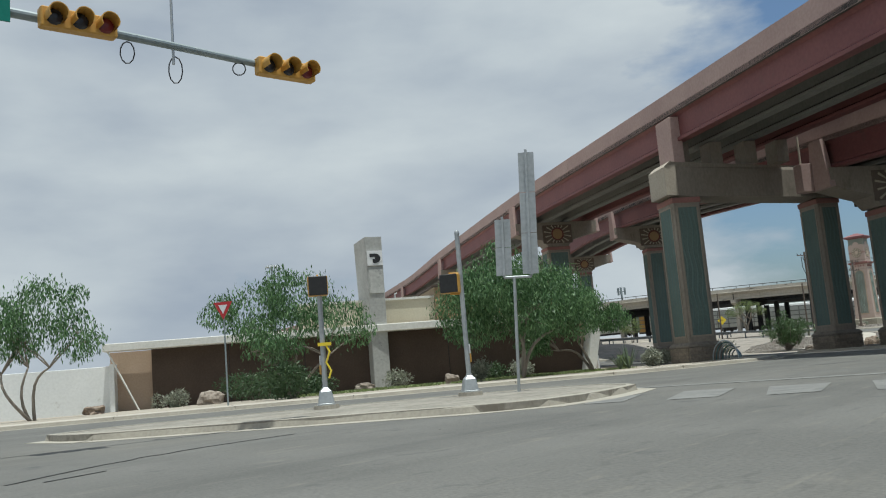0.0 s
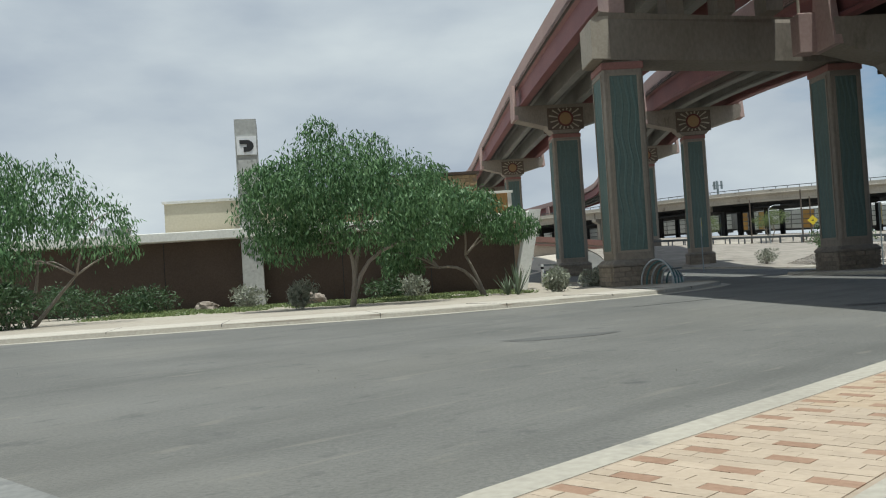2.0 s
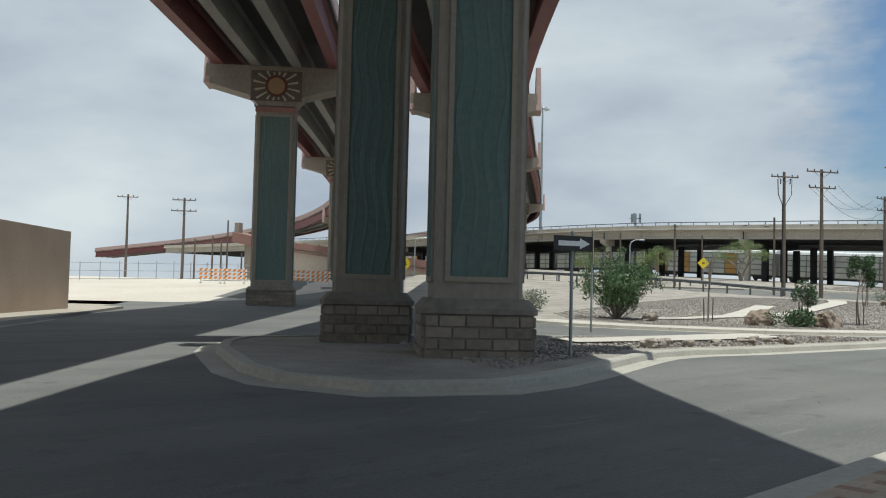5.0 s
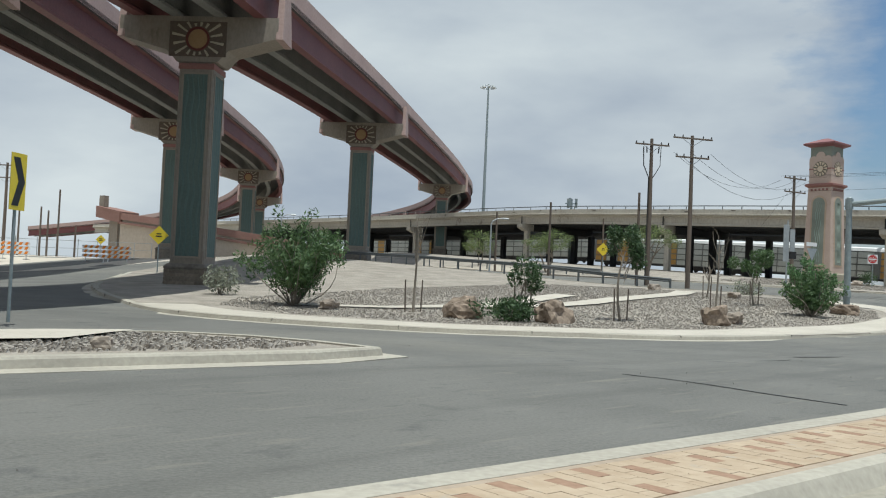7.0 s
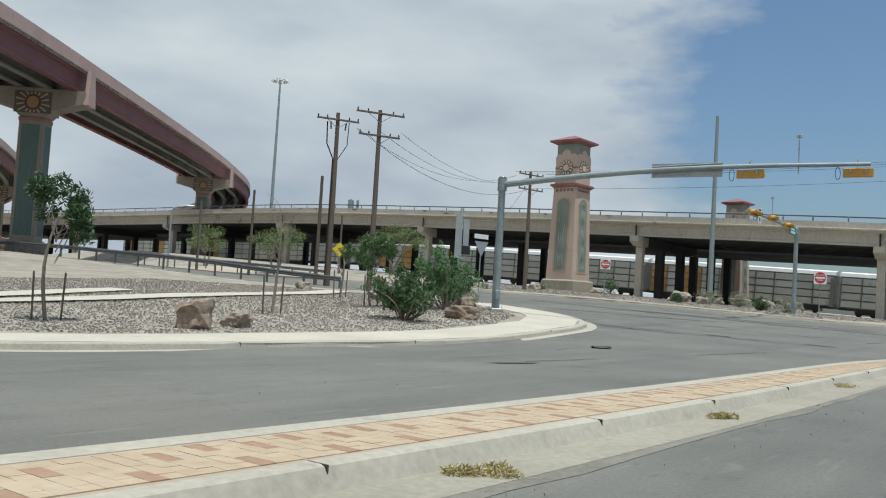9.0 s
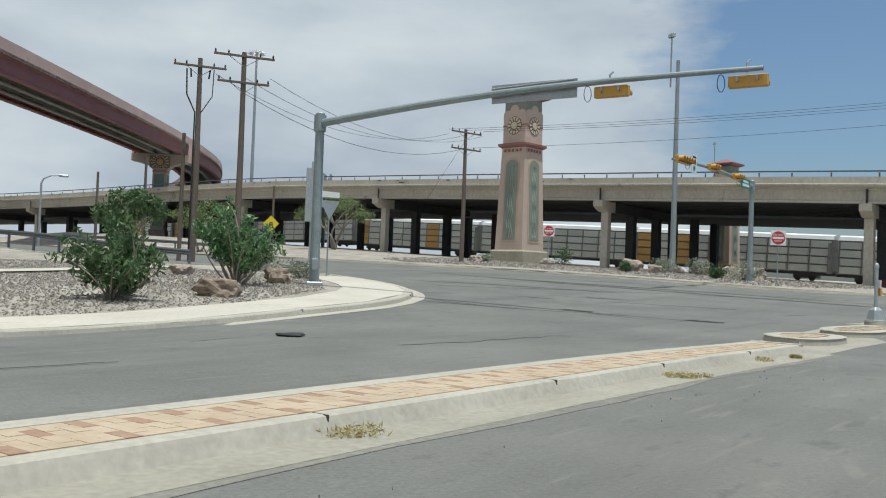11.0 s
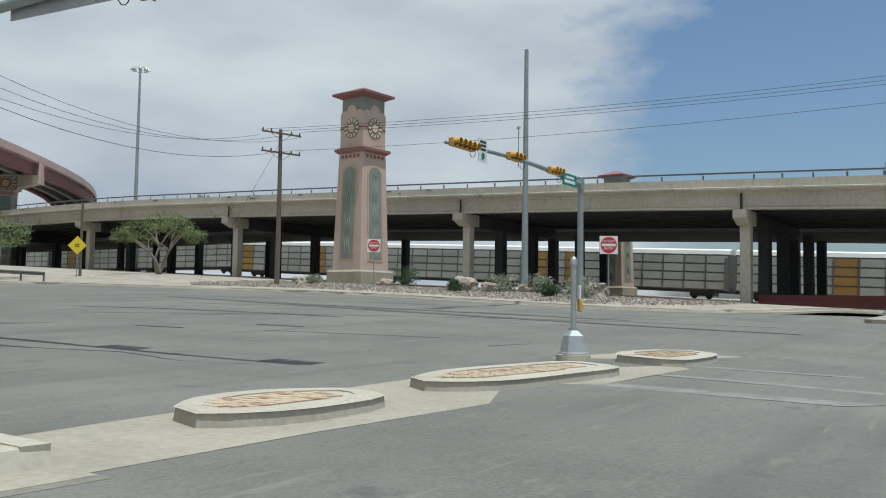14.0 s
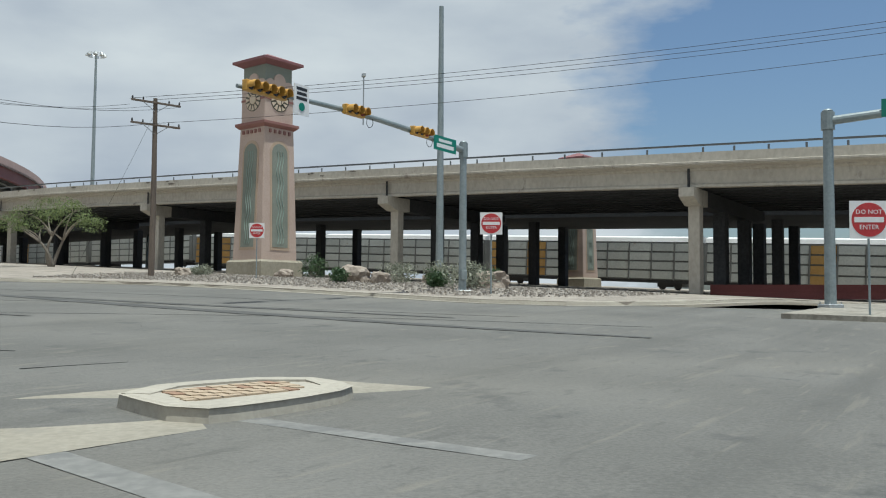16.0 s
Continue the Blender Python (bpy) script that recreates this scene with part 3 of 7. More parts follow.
def straddle(x0, x1, y0, y1, ct):
    thing = base("straddle_bent", 0, 0, 0, label="two-column tan concrete bent with teal wave panels spanning the road", category="pier", kind="structure")
    column(thing, x0, y0, G(x0, y0) + 0.1, ct - 2.1, 1.84, 2.1, True)
    column(thing, x1, y1, G(x1, y1) + 0.1, ct - 2.1, 1.65, 2.1, True)
    k = (y1 - y0) / (x1 - x0)
    xa, xb = x0 - 1.36, x1 + 1.25
    f = lambda x, o: y0 + k * (x - x0) + o
    bm = bmesh.new()
    loft(bm, [[(xa, f(xa, -1.1), ct - 2.1), (xb, f(xb, -1.1), ct - 2.1), (xb, f(xb, 1.1), ct - 2.1), (xa, f(xa, 1.1), ct - 2.1)], [(xa, f(xa, -1.1), ct - 0.3), (xb, f(xb, -1.1), ct - 0.3), (xb, f(xb, 1.1), ct - 0.3), (xa, f(xa, 1.1), ct - 0.3)], [(xa + 0.4, f(xa, -1.1), ct), (xb - 0.4, f(xb, -1.1), ct), (xb - 0.4, f(xb, 1.1), ct), (xa + 0.4, f(xa, 1.1), ct)]])
    cap = part("cap", bm, TAN, thing, "long tan cap beam")
    for s in (-1, 1):
        part("pedestal", box(34.2, 34.95, y0 - 0.9, y0 + 1.1, ct, ct + 3.0, 0.03) if s < 0 else box(42.95, 43.8, y0 - 0.75, y0 + 0.1, ct - 2.12, ct - 0.3, 0.03), PARAPET, thing, "pale end block")
    part("end_block", loft(bmesh.new(), [[(xa - 0.04, f(xa, -1.14), ct - 2.06), (xa + 0.82, f(xa + 0.82, -1.14), ct - 2.06), (xa + 0.82, f(xa + 0.82, 1.14), ct - 2.06), (xa - 0.04, f(xa, 1.14), ct - 2.06)], [(xa - 0.04, f(xa, -1.14), ct - 0.32), (xa + 0.82, f(xa + 0.82, -1.14), ct - 0.32), (xa + 0.82, f(xa + 0.82, 1.14), ct - 0.32), (xa - 0.04, f(xa, 1.14), ct - 0.32)], [(xa + 0.36, f(xa, -1.14), ct + 0.03), (xa + 0.82, f(xa + 0.82, -1.14), ct + 0.03), (xa + 0.82, f(xa + 0.82, 1.14), ct + 0.03), (xa + 0.36, f(xa, 1.14), ct + 0.03)]]), PALEBLOCK, thing, "pale chamfered end of the cap beam")
    part("drain_pipe", tube([(43.05, y0 - 0.6, ct - 0.35), (43.05, y0 - 0.6, ct + 1.5)], 0.07, 8), PALEBLOCK, thing, "thin pale upright pipe")
    for o in (-3.45, -1.2, 1.2, 3.45):
        part("bearing", box(38.6 + o - 0.4, 38.6 + o + 0.4, y0 - 0.4, y0 + 0.9, ct, ct + 1.42), TAN, cap)
    return thing


straddle(34.6, 46.2, 57.7, 60.4, 12.3)


# ---- old freeway overpass ----
FWY = [(172, 93, 8.4), (141, 132.6, 10.57), (124.6, 152.6, 11.43), (105.2, 176.2, 12.35), (86, 199.6, 12.95), (50, 243, 12.6), (-20, 318, 12.2)]


def freeway():
    thing = base("freeway_overpass", 0, 0, 0, label="old weathered concrete freeway overpass with steel rail", category="overpass", kind="structure")
    pts = [tuple(p) for p in spline(FWY, 6.0)]
    part("deck", sweep(pts, [(-0.9, -0.5), (-0.3, -0.6), (20.0, -0.6), (20.0, -0.3), (-0.9, -0.3)]), OLDCON, thing, "wide concrete deck slab")
    part("parapet", sweep(pts, [(-0.97, -0.42), (-0.97, -0.3), (-0.8, -0.26), (-0.78, 0.36), (-0.5, 0.36), (-0.46, -0.29), (-0.46, -0.42)]), OLDCON, thing, "spalled concrete parapet")
    part("fascia_girder", sweep(pts, [(-0.3, -1.92), (0.35, -1.92), (0.35, -0.6), (-0.3, -0.6), (-0.3, -0.72), (-0.12, -0.82), (-0.12, -1.64), (-0.3, -1.76)]), OLDCON, thing, "tan concrete fascia girder")
    # the shade under the deck is put into these girders' colour
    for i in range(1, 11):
        part("girder", sweep(pts, [(i * 1.9 - 0.2, -1.88), (i * 1.9 + 0.2, -1.88), (i * 1.9 + 0.2, -0.602), (i * 1.9 - 0.2, -0.602)]), SHADEDK, thing, "girder with under-deck shade in its colour")
    # thin sheet added below the slab, coloured dark to stand for shade
    part("soffit", sweep(pts, [(0.36, -0.65), (19.9, -0.65), (19.9, -0.602), (0.36, -0.602)]), SHADEDK, thing, "thin underside sheet coloured dark for shade")
    # the far carriageway's colour holds the shade beneath it
    part("far_deck", sweep(pts, [(22.4, -1.95), (23.2, -2.0), (36.4, -2.15), (37.0, -1.7), (37.0, 0.3), (36.6, 0.3), (36.6, -0.45), (22.8, -0.45), (22.8, 0.3), (22.4, 0.3)]), SHADEDK, thing, "parallel carriageway behind, shade in its colour")
    rail = part("rail", sweep(pts, [(-0.72, 0.78), (-0.58, 0.78), (-0.58, 0.9), (-0.72, 0.9)]), STEELDK, thing, "grey steel top rail")
    fine = spline(FWY, 2.6)
    for p in fine:
        part("rail_post", box(p[0] - 0.05, p[0] + 0.05, p[1] - 0.05, p[1] + 0.05, p[2] + 0.3, p[2] + 0.8), STEELDK, rail)
    rng = random.Random(5)
    for k in range(44):
        i = rng.randrange(12, 34)
        a, b = Vector(pts[i]), Vector(pts[i + 1])
        t = (b - a).normalized()
        side = Vector((t.y, -t.x, 0))
        c = a.lerp(b, rng.random()) - side * 0.803 + Vector((0, 0, rng.choice((0.26, 0.22, -0.3, -0.35, 0.0))))
        w, h = rng.uniform(0.15, 0.6), rng.uniform(0.05, 0.14)
        out = [c + t * (w * math.cos(q) * rng.uniform(0.6, 1.1)) + Vector((0, 0, h * math.sin(q) * rng.uniform(0.6, 1.1))) for q in np.linspace(0, 5.6, 8)]
        part("spall", loft(bmesh.new(), [[tuple(p) for p in out], [tuple(p + side * 0.03) for p in out]]), SPALL, thing, "dark spalled patch")
    d = np.array((0.76, 0.65))
    for s in (-50, -24, 0.9, 26.4, 57.2, 84.5, 113, 142, 171):
        i = min(range(len(pts)), key=lambda j: abs(np.dot(np.array(pts[j][:2]) - (141.0, 132.6), (-0.63, 0.777)) - s))
        q = np.array(pts[i][:2]) + np.array((-0.63, 0.777)) * (s - np.dot(np.array(pts[i][:2]) - (141.0, 132.6), (-0.63, 0.777)))
        zt = pts[i][2] - 1.93
        bent = part("bent_cap", bmesh_bent(q, d, zt, ((-0.85, 0.62), (0.4, 1.1), (2.3, 1.1))), OLDCON, thing, "concrete bent cap")
        # behind the pale cap end the beam is coloured as if shaded
        part("bent_beam", bmesh_bent(q, d, zt, ((2.3, 1.08), (16.8, 1.08), (19.3, 0.7))), SHADEDK, bent, "cross beam with under-deck shade in its colour")
        slit = q + d * -0.315
        jt = part("joint", box(-0.09, 0.09, -0.02, 0.02, zt, zt + 1.3), DARK, bent, "open dark joint")
        jt.matrix_basis = pose(slit[0], slit[1], 0, 0, 0, -51)
        for j, o in enumerate((1.2, 7.5, 14.5, 19.6, 26.8, 34.3)):
            c = q + d * o
            zb = G(c[0], c[1])
            w = 0.4 if j == 0 else 0.46
            # rear columns get the shade colour, only the front one stays pale
            col = part("bent_column", box(-w, w, -w, w, zb - 0.2, zt + (0.02 if j > 3 else -0.95), 0.04), SHADEDK if j else OLDCON, bent, "square column with under-deck shade in its colour" if j else "stained concrete column")
            col.matrix_basis = pose(c[0], c[1], 0, 0, 0, 39)
    return thing


def bmesh_bent(q, d, zt, secs):
    t = np.array((-d[1], d[0]))
    bm = bmesh.new()
    def sec(s, lo):
        c = q + d * s
        return [tuple(c - t * 0.52) + (lo,), tuple(c + t * 0.52) + (lo,), tuple(c + t * 0.52) + (zt,), tuple(c - t * 0.52) + (zt,)]
    return loft(bm, [sec(s, zt - h) for s, h in secs])


STEELDK = mat("dark weathered steel", (0.10, 0.108, 0.115), (0.15, 0.16, 0.165), 0.6, 0.4)
# dark copy of the freeway concrete, under-deck shade painted into its colour
SHADEDK = mat("shade-dark concrete", (0.035, 0.037, 0.04), (0.065, 0.067, 0.07), 0.9, big=0.3, fine=5)
SPALL = mat("spalled dark concrete", (0.12, 0.105, 0.09), (0.20, 0.18, 0.15), 0.95, big=2, fine=8)

freeway()


# ---- clock-like decorated towers ----
def tower(x, y, z, yaw, label, size=1.0):
    thing = base("decorated_tower", x, y, z, yaw, label=label, category="tower")
    b = 1.95
    plinth = part("plinth", loft(bmesh.new(), [rect(-b, b, -b, b, -0.3), rect(-b, b, -b, b, 1.1), rect(-b + 0.12, b - 0.12, -b + 0.12, b - 0.12, 1.25)]), STONE2, thing, "sandstone block plinth")
    w0, w1 = 1.66, 1.38
    shaft = part("shaft", loft(bmesh.new(), [rect(-w0, w0, -w0, w0, 1.2, 0.06), rect(-w1, w1, -w1, w1, 10.9, 0.06)]), SALMON, thing, "salmon stucco shaft")
    part("cornice", loft(bmesh.new(), [rect(-w1 - .05, w1 + .05, -w1 - .05, w1 + .05, 10.7), rect(-w1 - .28, w1 + .28, -w1 - .28, w1 + .28, 10.9), rect(-w1 - .28, w1 + .28, -w1 - .28, w1 + .28, 11.08), rect(-w1 - .02, w1 + .02, -w1 - .02, w1 + .02, 11.15)]), ROSE, thing, "rose cornice")
    head = part("head", box(-1.34, 1.34, -1.34, 1.34, 11.0, 13.75, 0.05), SALMON, thing, "salmon stucco clock stage")
    part("belfry", box(-1.26, 1.26, -1.26, 1.26, 13.7, 15.5, 0.05), SAGE, thing, "grey-green top stage")
    roof = part("roof", loft(bmesh.new(), [rect(-1.3, 1.3, -1.3, 1.3, 15.2), rect(-1.85, 1.85, -1.85, 1.85, 15.45), rect(-1.85, 1.85, -1.85, 1.85, 15.62), rect(-0.25, 0.25, -0.25, 0.25, 16.25)]), ROOFRED, thing, "low red hipped roof")
    for k in range(4):
        R = Matrix.Rotation(k * math.pi / 2, 4, "Z")
        # arched recess with wave lines
        lean = math.atan2(w0 - w1, 9.7)
        F = R @ Matrix.Translation((0, -w0, 1.2)) @ Matrix.Rotation(-lean, 4, "X")
        def arch(hw, z0, z1, y0, y1):
            pts = [(-hw, z0), (hw, z0)] + [(hw * math.cos(a), z1 + hw * math.sin(a)) for a in np.linspace(0, math.pi, 13)]
            bm = slab_xz(pts, y0, y1)
            bm.transform(F)
            return bm
        part("arch_border", arch(0.9, 0.75, 7.7, -0.035, 0.1), SALMONDK, shaft, "tan arched border")
        part("arch_panel", arch(0.72, 0.95, 7.65, -0.055, 0.1), SAGE, shaft, "grey-green arched panel")
        for j in (-1, 0, 1):
            bm = tube([(j * 0.24 + 0.09 * math.sin(i * 0.55), -0.07, 1.2 + 6.6 * i / 40) for i in range(41)], 0.036, 5)
            bm.transform(F)
            part("wave_line", bm, TURQ, shaft, "turquoise wave line")
        for j in range(5):
            bm = box(-0.9 + j * 0.45 - 0.09, -0.9 + j * 0.45 + 0.09, -w1 - 0.12, -w1 + 0.05, 10.3, 10.55)
            bm.transform(R)
            part("dentil", bm, ROSE, shaft, "small rose block")
        bm = bmesh.new()
        loft(bm, [ring((0, -1.33, 12.75), 0.36, 20, (1, 0, 0), (0, 0, 1)), ring((0, -1.42, 12.75), 0.33, 20, (1, 0, 0), (0, 0, 1))])
        bm.transform(R)
        disc = part("sun_face", bm, SUNORANGE2, head, "tan round sun face")
        for i in range(12):
            bm = bmesh.new()
            t = 2 * math.pi * i / 12
            u, w = Vector((math.cos(t), 0, math.sin(t))), Vector((-math.sin(t), 0, math.cos(t)))
            c = Vector((0, -1.33, 12.75))
            q = [c + u * 0.42 + w * 0.04, c + u * 0.42 - w * 0.04, c + u * 0.78 - w * 0.15, c + u * 0.78 + w * 0.15]
            loft(bm, [[tuple(p) for p in q], [tuple(p + Vector((0, -0.06, 0))) for p in q]])
            bm.transform(R)
            part("sun_petal", bm, SUNORANGE2, disc)
        bm = bmesh.new()
        loft(bm, [ring((0, -1.335, 12.75), 0.86, 24, (1, 0, 0), (0, 0, 1)), ring((0, -1.36, 12.75), 0.84, 24, (1, 0, 0), (0, 0, 1))])
        bm.transform(R)
        part("sun_backing", bm, SAGEDK, head, "dark round backing")
        bm = box(-1.3, 1.3, -1.38, -1.3, 12.68, 12.82)
        bm.transform(R)
        part("string_course", bm, ROSE, head, "thin rose band")
        for cx, r, zc in ((0, 0.55, 14.1), (-0.85, 0.45, 13.75), (0.85, 0.45, 13.75)):
            pts = [(cx - r, 13.3), (cx + r, 13.3)] + [(cx + r * math.cos(a), zc + r * math.sin(a)) for a in np.linspace(0, math.pi, 11)]
            bm = slab_xz(pts, -1.355 - 0.004 * (cx == 0), -1.2)
            bm.transform(R)
            part("scallop", bm, SALMON, head, "salmon scalloped edge")
    thing.scale = (size, size, 1.019 * size)
    return thing


STONE2 = mat("sandstone blocks", (0.27, 0.245, 0.19), (0.36, 0.33, 0.26), 0.9, big=0.9, fine=5, bump=0.5)
SAGEDK = mat("dark olive stucco", (0.09, 0.085, 0.065), (0.13, 0.125, 0.10), 0.9)
TURQ = mat("turquoise relief", (0.24, 0.31, 0.265), (0.31, 0.38, 0.335), 0.8)
SUNORANGE2 = mat("cream emblem", (0.55, 0.45, 0.33), (0.62, 0.52, 0.4), 0.8)
tower(113.6, 147.3, G(113.6, 147.3), 34.3, "tall salmon stucco tower with sun faces and a red roof")
tower(154.5, 179.8, G(154.5, 179.8) - 0.1, 32, "salmon stucco tower with red roof standing behind the overpass")


# ---- median and its islands ----
def island(name, left, right, label, width=0.28, h=0.15):
    """A raised island between two edges: kerbs, a bed, and a field to pave."""
    top = [(x, y, G(x, y)) for x, y in left + right[::-1]]
    thing = base(name, 0, 0, 0, label=label, category="median", kind="structure")
    wl_, wr_ = (width, width) if isinstance(width, float) else width
    inner = offset(left, -wl_) + offset(right, wr_)[::-1]
    sheet("bed", inner, h - 0.004, MORTAR, step=6, parent=thing)
    for ln, s, width in ((left, -1, wl_), (right, 1, wr_)):
        pts = [(x, y, G(x, y)) for x, y in ln]
        part("kerb", sweep(pts, [(-width * s, -0.1), (-width * s, h), (-0.05 * s, h), (-0.02 * s, h - 0.012), (0, h - 0.045), (0.055 * s, 0.005), (0.06 * s, -0.1)]), CONCRETE, thing, "pale concrete kerb edge")
    for a, b in ((left[0], right[0]), (left[-1], right[-1])):
        a, b = np.array(a), np.array(b)
        t = (b - a) / np.linalg.norm(b - a)
        nrm = np.array((-t[1], t[0]))
        mid = (np.array(left[len(left) // 2]) + np.array(right[len(right) // 2])) / 2
        if nrm @ (mid - a) < 0:
            nrm = -nrm
        bm = bmesh.new()
        ring_ = lambda z: [(*(a - nrm * 0.0), z), (*(b - nrm * 0.0), z), (*(b + nrm * 0.22), z), (*(a + nrm * 0.22), z)]
        g0 = G(*a)
        loft(bm, [ring_(g0 - 0.1), ring_(g0 + h + 0.004)])
        part("kerb_end", bm, CONCRETE, thing, "rounded concrete nose")
    return thing


OCHREBRICK = mat("ochre clay brick", (0.36, 0.28, 0.20), (0.44, 0.35, 0.26), 0.9, big=3, fine=20, per_object=0.2)
MORTAR = mat("sandy mortar bed", (0.31, 0.25, 0.19), (0.38, 0.31, 0.24), 0.95, big=0.8, fine=12)
median = island("median", ml, mr, "long raised median paved with red brick in a concrete border", (0.3, 0.16))
I2L, I2R = [(98.95, 84.35), (99.15, 85.1), (99.85, 85.7), (100.95, 85.75)], [(99.15, 83.8), (99.9, 83.85), (100.6, 84.3), (101.2, 85.0)]
I3L, I3R = [(102.0, 87.0), (102.7, 87.9), (103.9, 88.6), (105.3, 89.15)], [(102.05, 86.45), (103.1, 86.4), (104.6, 87.3), (105.8, 88.2)]
I4L, I4R = [(106.85, 90.3), (107.15, 90.85), (108.2, 91.3), (108.85, 91.2)], [(107.3, 89.45), (107.65, 89.25), (108.6, 89.85), (109.15, 90.5)]


def round_island(left, right):
    """A small island with a rounded kerb ring and a sunk bed for bricks."""
    thing = base("median_island", 0, 0, 0, label="small raised brick island with chipped concrete kerb", category="median", kind="structure")
    line = [tuple(p[:2]) for p in spline(left + right[::-1] + [left[0]], 0.35)]
    pts = [(x, y, G(x, y)) for x, y in line]
    part("kerb", sweep(pts, [(0.34, -0.1), (0.34, 0.15), (0.06, 0.15), (0.02, 0.13), (-0.015, -0.1)]), CONCRETE, thing, "pale rounded concrete kerb")
    sheet("bed", line[:-1], 0.138, CONCRETE, step=6, parent=thing)
    return thing


islands = [round_island(a, b) for a, b in ((I2L, I2R), (I3L, I3R), (I4L, I4R))]
for k in range(3, len(mr) - 1, 2):
    p, q = mr[k], mr[k + 1]
    ob = part("joint", box(-0.006, 0.006, -0.004, 0.165, 0.0, 0.152), JOINT, median, "dark expansion joint")
    ob.matrix_basis = pose(p[0], p[1], G(*p), 0, 0, math.degrees(math.atan2(q[1] - p[1], q[0] - p[0])))
GUTTER = mat("dusty gutter concrete", (0.225, 0.207, 0.168), (0.315, 0.29, 0.238), 0.9, big=0.8, fine=14, stain=(0.24, 0.225, 0.19), stain_at=0.58)
# concrete apron and gutter on the near side
apron = offset(mr, 0.02)
structure(sheet("gutter_apron", apron + offset(mr, -0.56)[::-1], 0.006, GUTTER, step=6), "dull concrete gutter strip beside the median", "gutter")
DUST = mat("dusty road edge", (0.125, 0.12, 0.105), (0.215, 0.2, 0.168), 0.95, big=0.9, fine=14, bump=0.3)
rng_dust = random.Random(5)
edge = [tuple(p[:2]) for p in spline([(x, y) for x, y in mr], 0.7)]
drift = [p for k, p in enumerate(offset(edge, -0.55))]
outer = [(q[0] + (q[0] - p[0]) * v, q[1] + (q[1] - p[1]) * v) for p, q, v in zip(edge, drift, (0.25 + 0.3 * noise.noise(Vector((k * 0.21, 3, 0))) + rng_dust.uniform(-0.06, 0.1) for k in range(len(edge))))]
structure(sheet("dust_drift", drift + outer[::-1], 0.004, DUST, step=6), "thin drift of pale dust along the gutter", "dust")
structure(sheet("island_apron", [(97.0, 82.9), (98.6, 84.6), (101.6, 87.4), (106.0, 91.2), (108.6, 92.4), (110.2, 91.2), (108.0, 89.3), (104.6, 86.8), (100.2, 83.4), (98.1, 81.6)], 0.005, GUTTER, step=6), "pale concrete crossing pads between the islands", "pavement")


structure(sheet("nose_apron", [(18.4, 16.6), (19.1, 17.2), (20.7, 18.7), (21.6, 19.45), (21.8, 19.3), (22.4, 18.1), (21.2, 16.9), (20.3, 16.1)], 0.012, GUTTER, step=6), "flush pale concrete apron at the median's nose", "pavement")
for i in range(9):
    for x, y in ((19.95 + 0.085 * i, 17.62 + 0.075 * i), (20.14 + 0.085 * i, 17.42 + 0.075 * i)):
        ob = part("brick", box(-0.115, 0.115, -0.05, 0.05, 0, 0.025), OCHREBRICK, median)
        ob.matrix_basis = pose(x, y, 0.004, 0, 0, -48)


# ---- road markings ----
def stripe(name, a, b, c, d, material=PAINT, label="worn white painted bar"):
    return structure(sheet(name, [a, b, c, d], 0.007, material, step=8), label, "marking")


for q in (((14.5, 22.5), (15.1, 22.1), (16.4, 24.2), (15.8, 24.6)), ((15.6, 21.4), (16.3, 20.9), (17.9, 23.2), (17.1, 23.8)), ((16.7, 20.1), (17.4, 19.7), (19.1, 21.9), (18.2, 22.5)), ((17.8, 18.9), (18.4, 18.5), (20.3, 20.8), (19.5, 21.3)), ((18.9, 17.9), (19.5, 17.5), (21.3, 19.2), (20.6, 19.9))):
    stripe("crosswalk_bar", *q)
stripe("stop_line", (17.3, 27.7), (17.6, 28.2), (23.3, 22.0), (23.0, 21.4))
stripe("crosswalk_line", (106.1, 88.6), (106.35, 88.75), (108.4, 85.4), (108.15, 85.2))
stripe("crosswalk_line", (107.6, 89.7), (107.8, 89.85), (109.9, 87.4), (109.7, 87.25))
stripe("stop_line", (104.5, 87.1), (105.1, 87.1), (107.3, 84.2), (106.6, 84.2))


def crack(pts, w=0.022):
    line = [(x + random.gauss(0, 0.035), y + random.gauss(0, 0.035), G(x, y) + 0.004) for x, y in (p[:2] for p in spline([(x + random.uniform(-.2, .2), y + random.uniform(-.2, .2)) for x, y in pts], 0.35))]
    return structure(part("tar_crack", sweep(line, [(-w, 0), (w, 0), (w, 0.004), (-w, 0.004)]), TAR, None), "dark tar-filled road crack", "crack")


for q in ([(90.3, 82.2), (91.8, 83.3), (93.3, 84.4), (94.8, 85.6)], [(93.9, 96.4), (96.1, 93.8), (97.9, 92.6), (99.2, 90.7), (100.6, 90.2)], [(67.0, 64.0), (68.1, 62.9), (69.2, 61.4)], [(105.3, 93.8), (106.9, 94.3)], [(83.1, 81.0), (83.9, 80.7)], [(96, 105), (104, 104.5), (112, 103), (118, 100)], [(99, 112), (107, 109), (116, 103.5)], [(84, 78), (86.2, 79.6)], [(86, 95 - 12), (88.0, 84.6)], [(6.2, 17.4), (7.1, 18.9), (7.7, 20.1), (8.5, 20.8), (9.3, 21.6)], [(6.5, 17.1), (7.2, 18.1)], [(70, 68), (72, 69.2)], [(30, 41), (34, 43)], [(97, 120), (104, 117), (111, 112)], [(101, 98), (105, 96)]):
    crack(q)
for k in range(5):
    crack([(35.4 + k * 0.25, 36.6 + k * 0.1), (36.4 + k * 0.35, 37.1 + k * 0.12), (37.6 + k * 0.3, 37.5)], 0.03)
